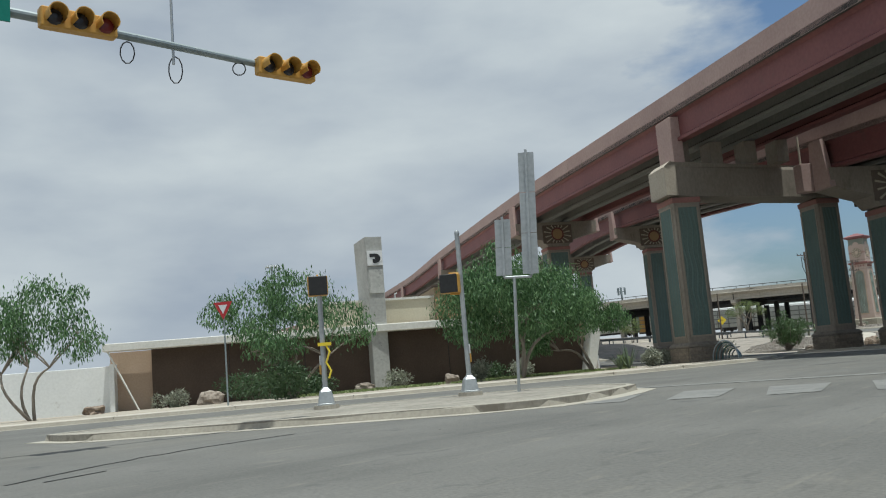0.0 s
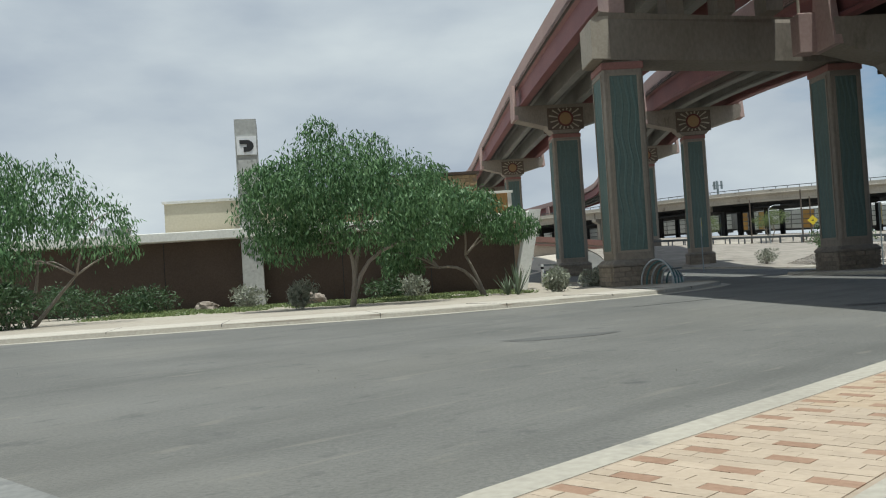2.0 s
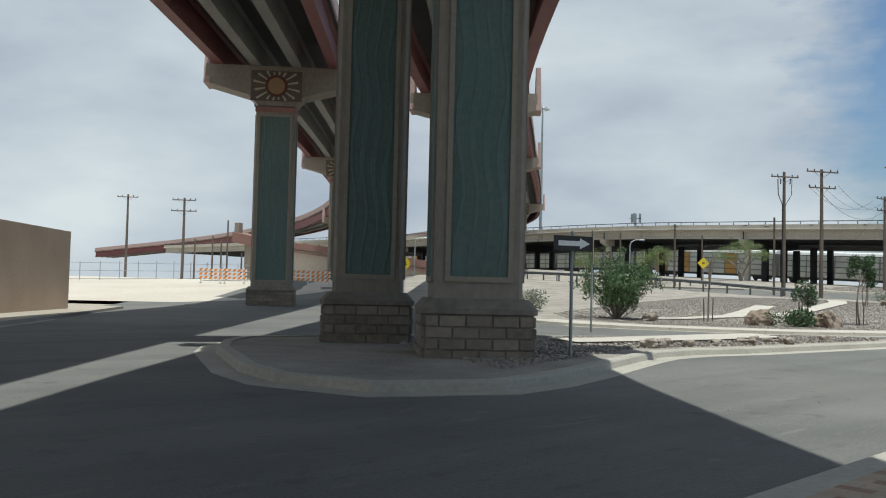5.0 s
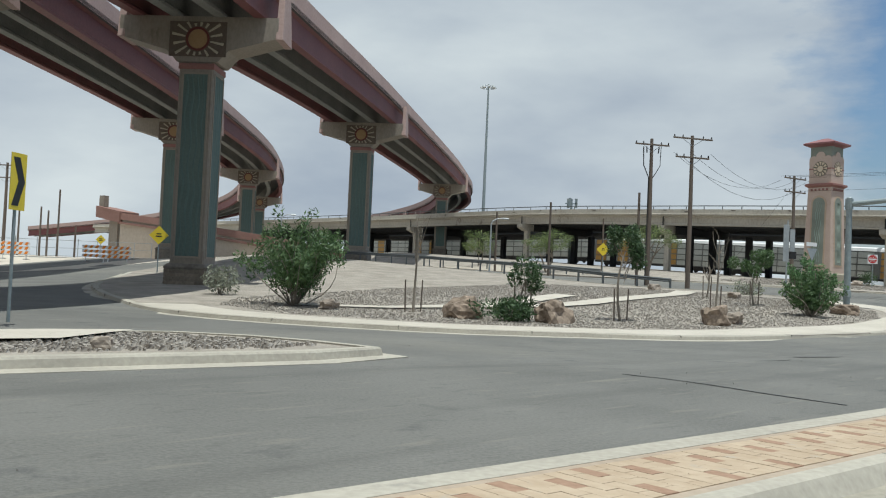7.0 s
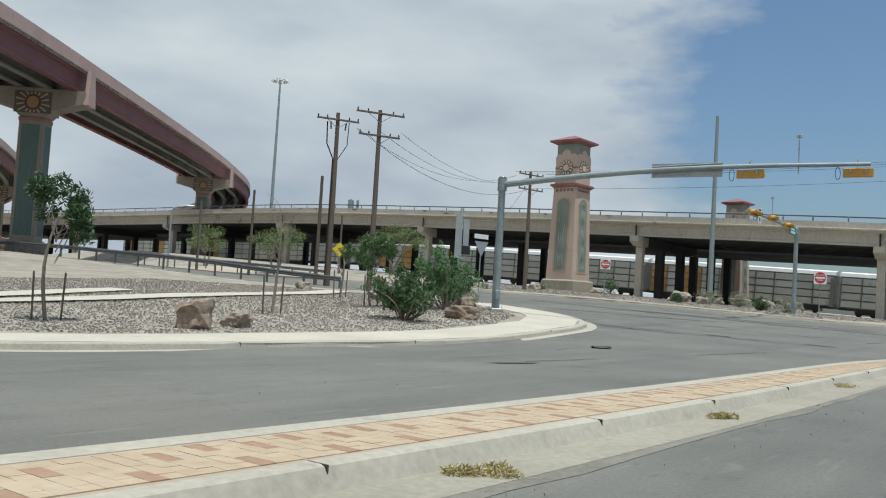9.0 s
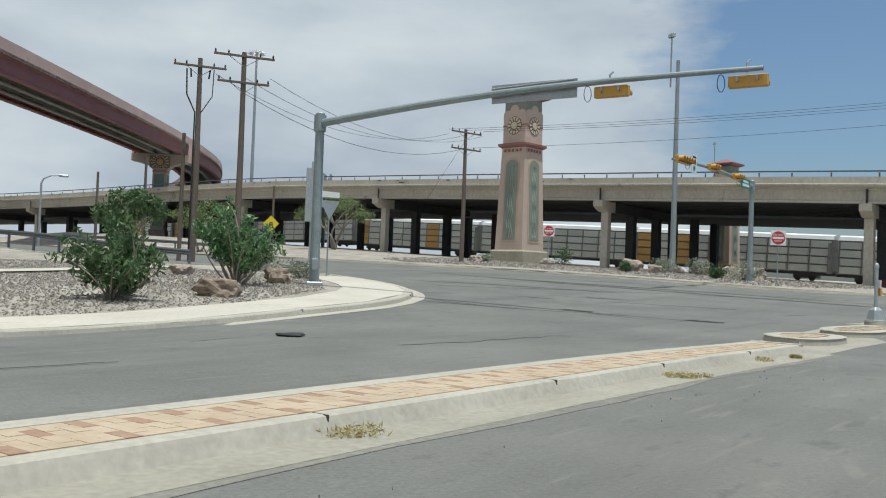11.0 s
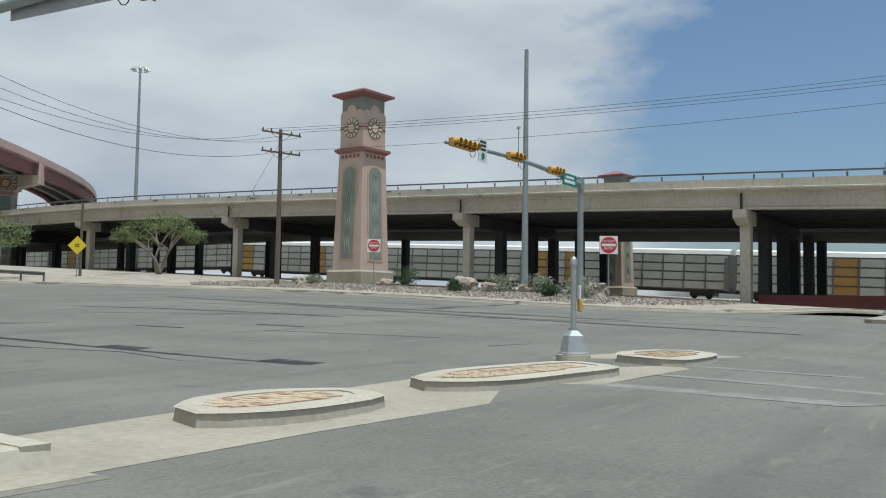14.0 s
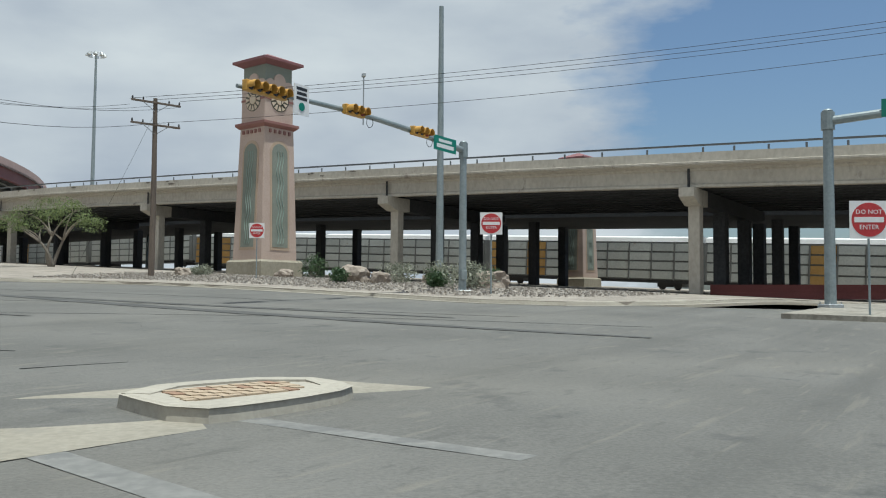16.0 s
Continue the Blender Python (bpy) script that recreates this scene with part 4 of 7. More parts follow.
SKID = mat("rubbed tyre mark", (0.045, 0.045, 0.043), (0.095, 0.094, 0.089), 0.75, big=1.6, fine=30)


def tyre_mark(pts, w):
    """A dark band rubbed into the asphalt, thinning at its ends."""
    line = [tuple(p[:2]) for p in spline(pts, 0.7)]
    n = len(line)
    half = [w * (0.25 + 0.75 * math.sin(math.pi * min(1, (i + 0.5) / n))) * random.uniform(0.8, 1.1) for i in range(n)]
    a, b = [], []
    for i, p in enumerate(line):
        t = np.array(line[min(i + 1, n - 1)]) - np.array(line[max(i - 1, 0)])
        t = t / np.linalg.norm(t)
        a.append((p[0] - t[1] * half[i], p[1] + t[0] * half[i]))
        b.append((p[0] + t[1] * half[i], p[1] - t[0] * half[i]))
    return structure(sheet("tyre_mark", a + b[::-1], 0.012, SKID, step=9), "dark rubbed tyre mark on the asphalt", "marking")


for q, w in (([(98.6, 117.5), (101.8, 113.8), (104.6, 110.2), (107.2, 107.1), (110.0, 103.9), (113.1, 100.4), (116.5, 97.2)], 0.42), ([(102.6, 113.4), (107.0, 109.4), (110.6, 106.2), (114.2, 103.0)], 0.26), ([(95.0, 108.6), (99.5, 107.0), (104.2, 103.6)], 0.16), ([(93.6, 95.7), (96.4, 93.4)], 0.1), ([(101.1, 100.1), (102.3, 99.2)], 0.12), ([(98.0, 99.4), (99.2, 98.6)], 0.1), ([(33.7, 36.2), (35.3, 36.3)], 0.3)):
    tyre_mark(q, w)
PATCH = mat("dark asphalt patch", (0.078, 0.077, 0.073), (0.112, 0.11, 0.104), 0.85, big=1.2, fine=25)
for x, y, a in ((27, 33, 0.8), (73.5, 70.5, 0.5), (83.5, 77.5, 0.45), (101, 105, 1.3), (95, 100, 0.7)):
    structure(sheet("road_patch", [(x + a * (1.3 + 0.3 * math.sin(3 * t)) * math.cos(t), y + a * (0.5 + 0.12 * math.cos(2 * t)) * math.sin(t) + 0.3 * a * math.cos(t)) for t in np.linspace(0, 6.0, 12)], 0.005, PATCH), "dark uneven asphalt patch", "patch")


# ---- brown building with pylon ----
def building():
    th = base("brick_building", 0, 0, 0, label="low brown-walled building with a pale flat fascia and angled end fin", category="building")
    Y = 66.6
    g = -0.35
    x = 1.6
    for i in range(6):
        x2 = min(x + 4.85, 30.5)
        part("wall_panel", box(x, x2 - 0.05, Y, Y + 0.3, g, 3.75), BROWN, th, "dark brown stucco wall panel")
        part("wall_joint", box(x2 - 0.05, x2, Y + 0.03, Y + 0.28, g, 3.75), DARK, th)
        x = x2
    part("wall_back", box(1.6, 31, Y + 0.3, 84, g, 3.8), SALMONDK, th, "plain building body")
    part("fascia", box(-1.2, 31.6, Y - 1.15, Y + 0.2, 3.72, 4.2, 0.03), WHITE, th, "chalky white roof fascia")
    part("fin", loft(bmesh.new(), [[(30.25, Y - 1.2, g), (30.85, Y - 1.2, g), (30.85, Y + 0.3, g), (30.25, Y + 0.3, g)], [(31.3, Y - 1.2, 4.3), (31.95, Y - 1.2, 4.3), (31.95, Y + 0.3, 4.3), (31.3, Y + 0.3, 4.3)]]), WHITE, th, "leaning pale concrete fin")
    part("porch_wall", box(-1.0, 1.6, Y + 0.5, Y + 0.8, g, 3.7), SALMONDK, th, "tan porch wall")
    part("porch_post", tube([(-0.9, Y - 0.9, 3.7), (1.0, Y - 0.9, g)], 0.06, 6), WHITE, th, "leaning porch post")
    upper = part("upper_storey", box(11.2, 28.75, Y + 0.9, Y + 8, 4.0, 5.9), CREAM, th, "cream upper wall")
    part("upper_trim", box(11.1, 22, Y + 0.8, Y + 8, 5.9, 6.05), WHITE, upper, "white coping")
    rng = random.Random(4)
    bw = part("brick_block", box(20.4, 28.7, Y + 0.5, Y + 8, 4.0, 6.58), BRICKM, th, "tan rough brick wall")
    for r in range(13):
        for c in range(20):
            w = 0.415
            bx = 20.42 + c * w + (0.207 if r % 2 else 0)
            if bx + w - 0.03 > 28.7:
                continue
            part("brick", box(bx, bx + w - 0.03, Y + 0.5 - rng.uniform(0.02, 0.07), Y + 0.55, 4.04 + r * 0.194, 4.04 + r * 0.194 + 0.176), BRICKT, bw)
    part("coping", box(20.2, 28.85, Y + 0.35, Y + 8.1, 6.58, 6.74), BROWN, bw, "dark metal coping")
    pent = part("penthouse", box(28.9, 30.5, Y + 1.6, Y + 7, 4.0, 5.5), OCHRE, th, "ochre roof room")
    part("coping", box(28.85, 30.8, Y + 1.4, Y + 7.1, 5.5, 5.64), WHITE, pent, "white coping")
    part("downpipe", box(30.5, 30.72, Y + 1.5, Y + 1.7, 4.0, 5.5), WHITE, pent)
    part("roof_vent", tube([(18.0, Y + 3, 4.1), (18.0, Y + 3, 6.5), (18.15, Y + 3, 6.6)], 0.06, 6), STEEL, th)
    part("roof_unit", box(7.2, 8.6, Y + 2, Y + 3.4, 4.1, 4.9, 0.04), STEEL, th, "rooftop cooling unit")
    return th


CREAM = mat("cream stucco", (0.52, 0.48, 0.36), (0.60, 0.56, 0.44), 0.85, big=0.4, fine=8)
BRICKM = mat("sandy brick joints", (0.24, 0.18, 0.12), (0.32, 0.25, 0.18), 0.95)
BRICKT = mat("tan rough brick", (0.27, 0.185, 0.10), (0.40, 0.29, 0.17), 0.95, big=1.5, fine=9, bump=0.6, per_object=0.22)
OCHRE = mat("ochre stucco", (0.34, 0.20, 0.075), (0.42, 0.26, 0.11), 0.9)
building()


def pylon():
    th = base("sign_pylon", 16.15, 66.2, -0.3, 8, label="tall grey concrete sign pylon with a black and white emblem", category="sign pylon")
    part("shaft", loft(bmesh.new(), [rect(-0.56, 0.56, -0.55, 2.1, 0, 0.03), rect(-0.56, 0.56, -0.55, 2.1, 4.0, 0.03), rect(-0.58, 0.58, -0.58, 2.6, 10.4, 0.03)]), GREYPAINT, th, "tapering grey concrete shaft")
    board = part("emblem_board", box(-0.5, 0.54, -0.66, -0.55, 8.45, 9.45), SIGNWHITE, th, "white square board")
    bm = bmesh.new()
    pts = [(-0.34, 9.25), (0.0, 9.25)] + [(0.04 + 0.36 * math.cos(a), 8.93 + 0.32 * math.sin(a)) for a in np.linspace(1.45, -1.57, 9)] + [(-0.14, 8.61), (-0.14, 8.88), (0.03, 8.88), (0.03, 9.02), (-0.34, 9.02)]
    slab_xz(pts, -0.69, -0.65, bm)
    part("emblem", bm, DARK, board, "bold black curved emblem")
    part("patch", box(-0.45, 0.5, -0.615, -0.56, 6.6, 8.2), GREYLIGHT, th, "paler patched area")
    return th


GREYLIGHT = mat("pale scraped concrete", (0.42, 0.42, 0.4), (0.55, 0.55, 0.52), 0.85, big=1.2, fine=5, stain=(0.3, 0.3, 0.29), stain_at=0.55)
pylon()


def white_wall():
    th = base("white_garden_wall", 0, 0, 0, label="long plain whitewashed wall beside the brown building", category="wall", kind="structure")
    part("wall_face", box(-40, -0.9, 67.0, 67.3, -0.4, 2.85, 0.02), WHITEWASH, th, "whitewashed wall")
    part("wall_return", box(-0.9, -0.6, 66.0, 67.3, -0.4, 2.95, 0.02), WHITEWASH, th)
    return th


WHITEWASH = mat("whitewash", (0.70, 0.71, 0.70), (0.80, 0.81, 0.80), 0.85, big=0.5, fine=6, stain=(0.6, 0.6, 0.58))
white_wall()


# ---- plants ----
def leafmat(name, a, b, c):
    m = bpy.data.materials.new(name)
    m.use_nodes = True
    n, l = m.node_tree.nodes, m.node_tree.links
    p = n["Principled BSDF"]
    p.inputs["Roughness"].default_value = 0.55
    geo = n.new("ShaderNodeNewGeometry")
    rp = n.new("ShaderNodeValToRGB")
    rp.color_ramp.elements[0].color = (*a, 1)
    rp.color_ramp.elements[1].color = (*c, 1)
    e = rp.color_ramp.elements.new(0.5)
    e.color = (*b, 1)
    l.new(geo.outputs["Random Per Island"], rp.inputs["Fac"])
    l.new(rp.outputs["Color"], p.inputs["Base Color"])
    tr = n.new("ShaderNodeBsdfTranslucent")
    l.new(rp.outputs["Color"], tr.inputs["Color"])
    mx = n.new("ShaderNodeMixShader")
    mx.inputs[0].default_value = 0.25
    l.new(p.outputs["BSDF"], mx.inputs[1])
    l.new(tr.outputs["BSDF"], mx.inputs[2])
    l.new(mx.outputs["Shader"], n["Material Output"].inputs["Surface"])
    return m


LEAF = leafmat("willow leaf green", (0.04, 0.092, 0.036), (0.092, 0.185, 0.07), (0.19, 0.31, 0.138))
LEAFM = leafmat("mid bush green", (0.045, 0.085, 0.032), (0.078, 0.138, 0.052), (0.135, 0.21, 0.085))
LEAFD = leafmat("dark shrub green", (0.03, 0.06, 0.024), (0.052, 0.098, 0.04), (0.09, 0.145, 0.06))
LEAFG = leafmat("grey sage green", (0.14, 0.155, 0.115), (0.23, 0.245, 0.185), (0.36, 0.37, 0.29))
LEAFY = leafmat("light mesquite green", (0.09, 0.13, 0.045), (0.16, 0.21, 0.075), (0.26, 0.31, 0.13))
DRY = leafmat("dry weed straw", (0.26, 0.21, 0.10), (0.38, 0.32, 0.14), (0.48, 0.42, 0.18))
BARK = mat("pale bark", (0.17, 0.145, 0.118), (0.29, 0.255, 0.21), 0.9, big=2, fine=18, stretch=(2, 2, 0.4))


def leaves(name, blobs, count, size, material, parent, rng, droop=0.5, aspect=3.2, label=""):
    """Many small leaf clumps scattered through ellipsoids (x, y, z, rx, ry, rz), thicker near their skins."""
    w = np.array([b[3] * b[4] * b[5] for b in blobs]) ** 0.8
    pick = rng.choice(len(blobs), count, p=w / w.sum())
    d = rng.normal(size=(count, 3))
    d /= np.linalg.norm(d, axis=1)[:, None]
    rad = rng.uniform(0.35, 1.0, count) ** 0.45 * (1 + 0.16 * rng.normal(size=count).clip(-1, 1.6))
    B = np.array(blobs)[pick]
    c = B[:, :3] + d * rad[:, None] * B[:, 3:]
    axis = rng.normal(size=(count, 3)) + d * 0.6
    axis[:, 2] -= droop * 3.0
    axis /= np.linalg.norm(axis, axis=1)[:, None]
    side = np.cross(axis, rng.normal(size=(count, 3)))
    side /= np.linalg.norm(side, axis=1)[:, None] + 1e-9
    s = size * rng.uniform(0.55, 1.35, count)[:, None]
    a, b = axis * s, side * s / aspect
    V = np.stack([c - a * 0.5, c + b * 0.5, c + a * 0.6, c - b * 0.5], 1).reshape(-1, 3)
    F = np.arange(count * 4).reshape(-1, 4)
    me = bpy.data.meshes.new(name)
    me.from_pydata(V.tolist(), [], F.tolist())
    me.materials.append(material)
    ob = new(name, me)
    ob.parent = parent
    if label:
        ob["label"] = label
    return ob


def limb(bm, a, b, r0, r1, rng, sag=0.25):
    a, b = np.array(a, float), np.array(b, float)
    L = np.linalg.norm(b - a)
    pts = []
    off = rng.normal(size=3) * 0.12 * L
    for i in range(7):
        t = i / 6
        p = a + (b - a) * t + off * math.sin(math.pi * t) * 0.6
        p[2] += sag * L * math.sin(math.pi * t) * 0.4
        pts.append(tuple(p))
    tube(pts, list(np.linspace(r0, r1, 7)), 7, bm)


def tree(x, y, trunks, blobs, count, label, leaf=None, size=0.34, droop=0.55, seed=1, group="", category="tree", r=0.13, scale=1.0):
    """trunks: lean points (dx, dy, z) up to which stems run; blobs in metres from the foot."""
    rng = np.random.default_rng(seed)
    trunks = [tuple(scale * c for c in q) for q in trunks]
    blobs = [tuple(scale * c for c in q) for q in blobs]
    th = base("tree", x, y, G(x, y) + 0.08, label=label, category=category, group=group)
    bm = bmesh.new()
    for dx, dy, dz in trunks:
        limb(bm, (rng.uniform(-.1, .1), rng.uniform(-.1, .1), -0.15), (dx, dy, dz), r, r * 0.5, rng)
        near = sorted(blobs, key=lambda b: (b[0] - dx) ** 2 + (b[1] - dy) ** 2 + (b[2] - dz) ** 2)[:4]
        for b in near:
            tip = (b[0], b[1], b[2] + 0.2 * b[5])
            limb(bm, (dx, dy, dz), tip, r * 0.5, 0.02, rng)
            for _ in range(3):
                q = rng.normal(size=3) * 0.6
                limb(bm, tip, (tip[0] + q[0] * b[3], tip[1] + q[1] * b[4], tip[2] + abs(q[2]) * b[5] * 0.6), 0.025, 0.006, rng, 0.1)
    part("trunk", bm, BARK, th, "crooked pale branching trunk", smooth=True)
    leaves("crown", blobs, count, size, leaf or LEAF, th, rng, droop)
    return th


def crown(pts, rng_seed, n, spread):
    """A few overlapping clumps strung round the given ones, for an uneven outline."""
    rng = np.random.default_rng(rng_seed)
    out = [(*b[:3], b[3] * 0.9, b[4] * 0.9, b[5] * 0.9) for b in pts]
    for _ in range(n + 10):
        b = pts[rng.integers(len(pts))]
        d = rng.normal(size=3)
        d /= np.linalg.norm(d)
        k = rng.uniform(0.22, 0.42) * spread
        out.append((b[0] + d[0] * b[3] * rng.uniform(0.85, 1.12), b[1] + d[1] * b[4], b[2] + d[2] * b[5] * rng.uniform(0.85, 1.1), b[3] * k, b[4] * k, b[5] * k))
    return out


tree(22.2, 53.0, [(-0.2, 0, 3.0), (2.7, 0.2, 2.9), (0.6, 0.3, 3.6)], crown([(-3.0, 0.3, 4.4, 2.2, 2.2, 1.9), (-0.4, 0, 5.9, 2.9, 2.5, 2.0), (2.2, 0.2, 5.1, 2.6, 2.4, 1.8), (1.0, -0.6, 3.8, 3.0, 2.2, 1.5), (-1.6, -0.5, 5.0, 2.4, 2.0, 2.0), (-2.9, -0.4, 3.1, 1.5, 1.4, 1.3), (3.4, -0.4, 3.2, 1.5, 1.4, 1.3)], 3, 22, 1), 36000, "large spreading desert willow with drooping green foliage", seed=11, size=0.19, droop=0.8, scale=0.9, r=0.11)
tree(28.0, 57.8, [(-2.2, 0, 1.5), (-0.9, 0.1, 2.0)], crown([(-2.6, 0.2, 4.6, 2.0, 1.8, 1.5), (-0.6, 0, 4.2, 1.7, 1.6, 1.1), (1.4, 0, 3.2, 1.5, 1.3, 0.8), (-3.4, -0.3, 3.2, 1.6, 1.5, 1.2), (-4.0, -0.7, 2.1, 1.1, 1.0, 0.9)], 5, 16, 1), 20000, "leaning desert willow with pale bare lower limbs", seed=12, r=0.1, size=0.19, droop=0.8, scale=0.96)
tree(9.9, 52.0, [(-2.0, 0, 2.8), (0.6, 0, 2.9), (2.3, 0, 2.3)], crown([(-1.8, 0, 5.2, 2.2, 2.0, 2.0), (1.0, 0, 5.9, 2.3, 2.0, 1.8), (3.2, 0, 4.4, 2.0, 1.8, 1.8), (-0.6, -0.4, 4.0, 2.6, 1.8, 1.4)], 7, 22, 1), 11000, "wispy desert willow with thin hanging foliage", seed=13, droop=1.0, scale=0.84, size=0.2, r=0.09)
tree(-2.2, 53.0, [(-1.6, 0, 2.7), (-0.2, 0, 3.0), (0.9, 0, 2.9)], crown([(-2.2, 0, 5.4, 2.2, 2.0, 2.1), (0.6, 0, 6.1, 2.2, 2.0, 2.0), (2.4, 0, 4.4, 1.6, 1.5, 1.5), (-4.4, 0, 4.2, 1.6, 1.5, 1.5)], 9, 20, 1), 10000, "slender desert willow before a white wall", seed=14, droop=1.0, scale=0.87, size=0.21, r=0.09)


def shrub(x, y, rx, rz, label, leaf, count=700, seed=1, name="shrub", size=0.2, droop=-0.1, lift=0.0, ground=None):
    rng = np.random.default_rng(seed)
    z = G(x, y) if ground is None else ground
    th = base(name, x, y, z + 0.1, label=label, category="shrub")
    bl = [(rng.normal() * rx * 0.35, rng.normal() * rx * 0.35, lift + rz * rng.uniform(0.4, 0.7), rx * rng.uniform(0.55, 0.75), rx * rng.uniform(0.55, 0.75), rz * rng.uniform(0.4, 0.55)) for _ in range(6)]
    bm = bmesh.new()
    for b in bl:
        limb(bm, (0, 0, -0.1), b[:3], 0.03, 0.01, rng)
    part("trunk", bm, BARK, th, "thin woody stems")
    leaves("foliage", bl, count, size, leaf, th, rng, droop)
    return th


# shrubs before the building
for i, (x, y, rx, rz, lf, lab) in enumerate(((16.6, 61.5, 0.85, 1.1, LEAFG, "rounded grey sage shrub"), (20.1, 54.0, 0.75, 1.05, LEAFG, "rounded grey sage shrub"), (23.0, 65.2, 1.2, 1.1, LEAFD, "low dark green shrub"), (24.6, 62.5, 0.95, 1.2, LEAFG, "rounded grey sage shrub"), (31.0, 56.2, 0.7, 1.05, LEAFG, "clipped grey-green round shrub"), (8.0, 62.0, 1.9, 1.5, LEAFD, "wide dark oleander shrub"), (11.5, 62.2, 1.5, 1.3, LEAFD, "wide dark oleander shrub"), (3.4, 61.8, 0.9, 1.0, LEAFG, "rounded grey sage shrub"), (33.6, 60.5, 0.8, 0.9, LEAFG, "grey sage shrub by the bridge column"), (31.9, 62.5, 0.6, 0.8, LEAFY, "small bright yellow-green shrub"), (9.9, 50.4, 1.5, 1.9, LEAFD, "tall dark shrub under a tree"))):
    shrub(x, y, rx, rz, lab, lf, int(900 + 900 * max(0, rx * rz - 1)), seed=30 + i)


def agave(x, y, h, seed):
    rng = np.random.default_rng(seed)
    th = base("agave", x, y, G(x, y) + 0.1, label="spiky agave with upright narrow leaves", category="agave")
    for i in range(16):
        a = rng.uniform(0, 6.28)
        t = rng.uniform(0.05, 0.75)
        L = h * rng.uniform(0.6, 1.0)
        u = Vector((math.cos(a) * math.sin(t), math.sin(a) * math.sin(t), math.cos(t)))
        s = Vector((-math.sin(a), math.cos(a), 0)) * 0.05
        n = u.cross(s).normalized() * 0.015
        bm = bmesh.new()
        r = [[(u * L * k) + s * w + n * f for w, f in ((-1 * q, 0), (0, -1), (1 * q, 0), (0, 0.3))] for k, q in ((0, 0.7), (0.4, 1.0), (0.8, 0.5), (1.0, 0.05))]
        loft(bm, [[tuple(p) for p in ring_] for ring_ in r])
        part("blade", bm, AGAVE, th)
    return th


AGAVE = mat("agave green", (0.07, 0.10, 0.06), (0.13, 0.17, 0.10), 0.6)
agave(29.1, 55.2, 1.5, 1)
agave(28.7, 55.5, 1.1, 2)


def rock(x, y, sx, sy, sz, seed, m=None, label="rough tan boulder", yaw=0.0):
    bm = bmesh.new()
    bmesh.ops.create_icosphere(bm, subdivisions=3, radius=1)
    off = Vector((seed * 7.3, seed * 3.1, seed * 1.7))
    for v in bm.verts:
        p = v.co.copy()
        k = 1 + 0.45 * noise.noise(p * 1.1 + off) + 0.22 * noise.noise(p * 2.9 + off) + 0.1 * noise.noise(p * 6.3 + off)
        q = Vector((max(-0.8, min(0.8, p.x)), max(-0.8, min(0.8, p.y)), max(-0.75, min(0.8, p.z)))) * k
        v.co = Vector((q.x * sx, q.y * sy, q.z * sz))
    ob = part("boulder", bm, m or ROCK, None)
    ob.matrix_basis = pose(x, y, G(x, y) + 0.13 + sz * 0.5, 0, 0, yaw)
    return tagged(ob, label=label, category="boulder")


ROCK = mat("tan desert rock", (0.20, 0.165, 0.135), (0.36, 0.31, 0.26), 0.95, big=1.6, fine=7, bump=0.7, stain=(0.16, 0.12, 0.09))
ROCKR = mat("reddish desert rock", (0.13, 0.098, 0.075), (0.33, 0.26, 0.20), 0.95, big=1.6, fine=7, bump=0.7, stain=(0.14, 0.09, 0.065))
for i, (x, y, a, b, c, m) in enumerate(((66.6, 84.2, 0.85, 0.6, 0.58, ROCKR), (69.9, 83.5, 0.85, 0.6, 0.62, ROCKR), (77.1, 86.1, 0.72, 0.55, 0.58, ROCKR), (78.3, 87.1, 0.5, 0.42, 0.36, ROCK), (87.1, 94.2, 0.75, 0.5, 0.35, ROCKR), (89.1, 100.6, 0.5, 0.45, 0.4, ROCKR), (85.5, 104.4, 0.55, 0.4, 0.3, ROCK), (61.4, 86.6, 0.6, 0.45, 0.28, ROCK), (14.6, 61.5, 0.9, 0.5, 0.35, ROCK), (20.0, 61.3, 0.5, 0.4, 0.4, ROCK), (5.6, 61.0, 0.8, 0.6, 0.6, ROCK), (-1.0, 61.5, 1.0, 0.5, 0.35, ROCKR), (116.8, 129.5, 1.0, 0.8, 0.7, ROCK), (117.9, 127.9, 0.6, 0.5, 0.45, ROCK), (124.5, 128.5, 0.8, 0.7, 0.6, ROCK), (121.5, 131.0, 0.5, 0.5, 0.4, ROCK), (107.8, 141.5, 0.6, 0.5, 0.4, ROCK), (114.4, 141.6, 0.7, 0.6, 0.4, ROCK), (121.8, 120.9, 0.9, 0.7, 0.65, ROCK), (82.5, 111.0, 0.5, 0.4, 0.3, ROCK))):
    rock(x, y, a, b, c, i + 1, m, "rough %s boulder on gravel" % ("reddish" if m is ROCKR else "tan"), i * 40)

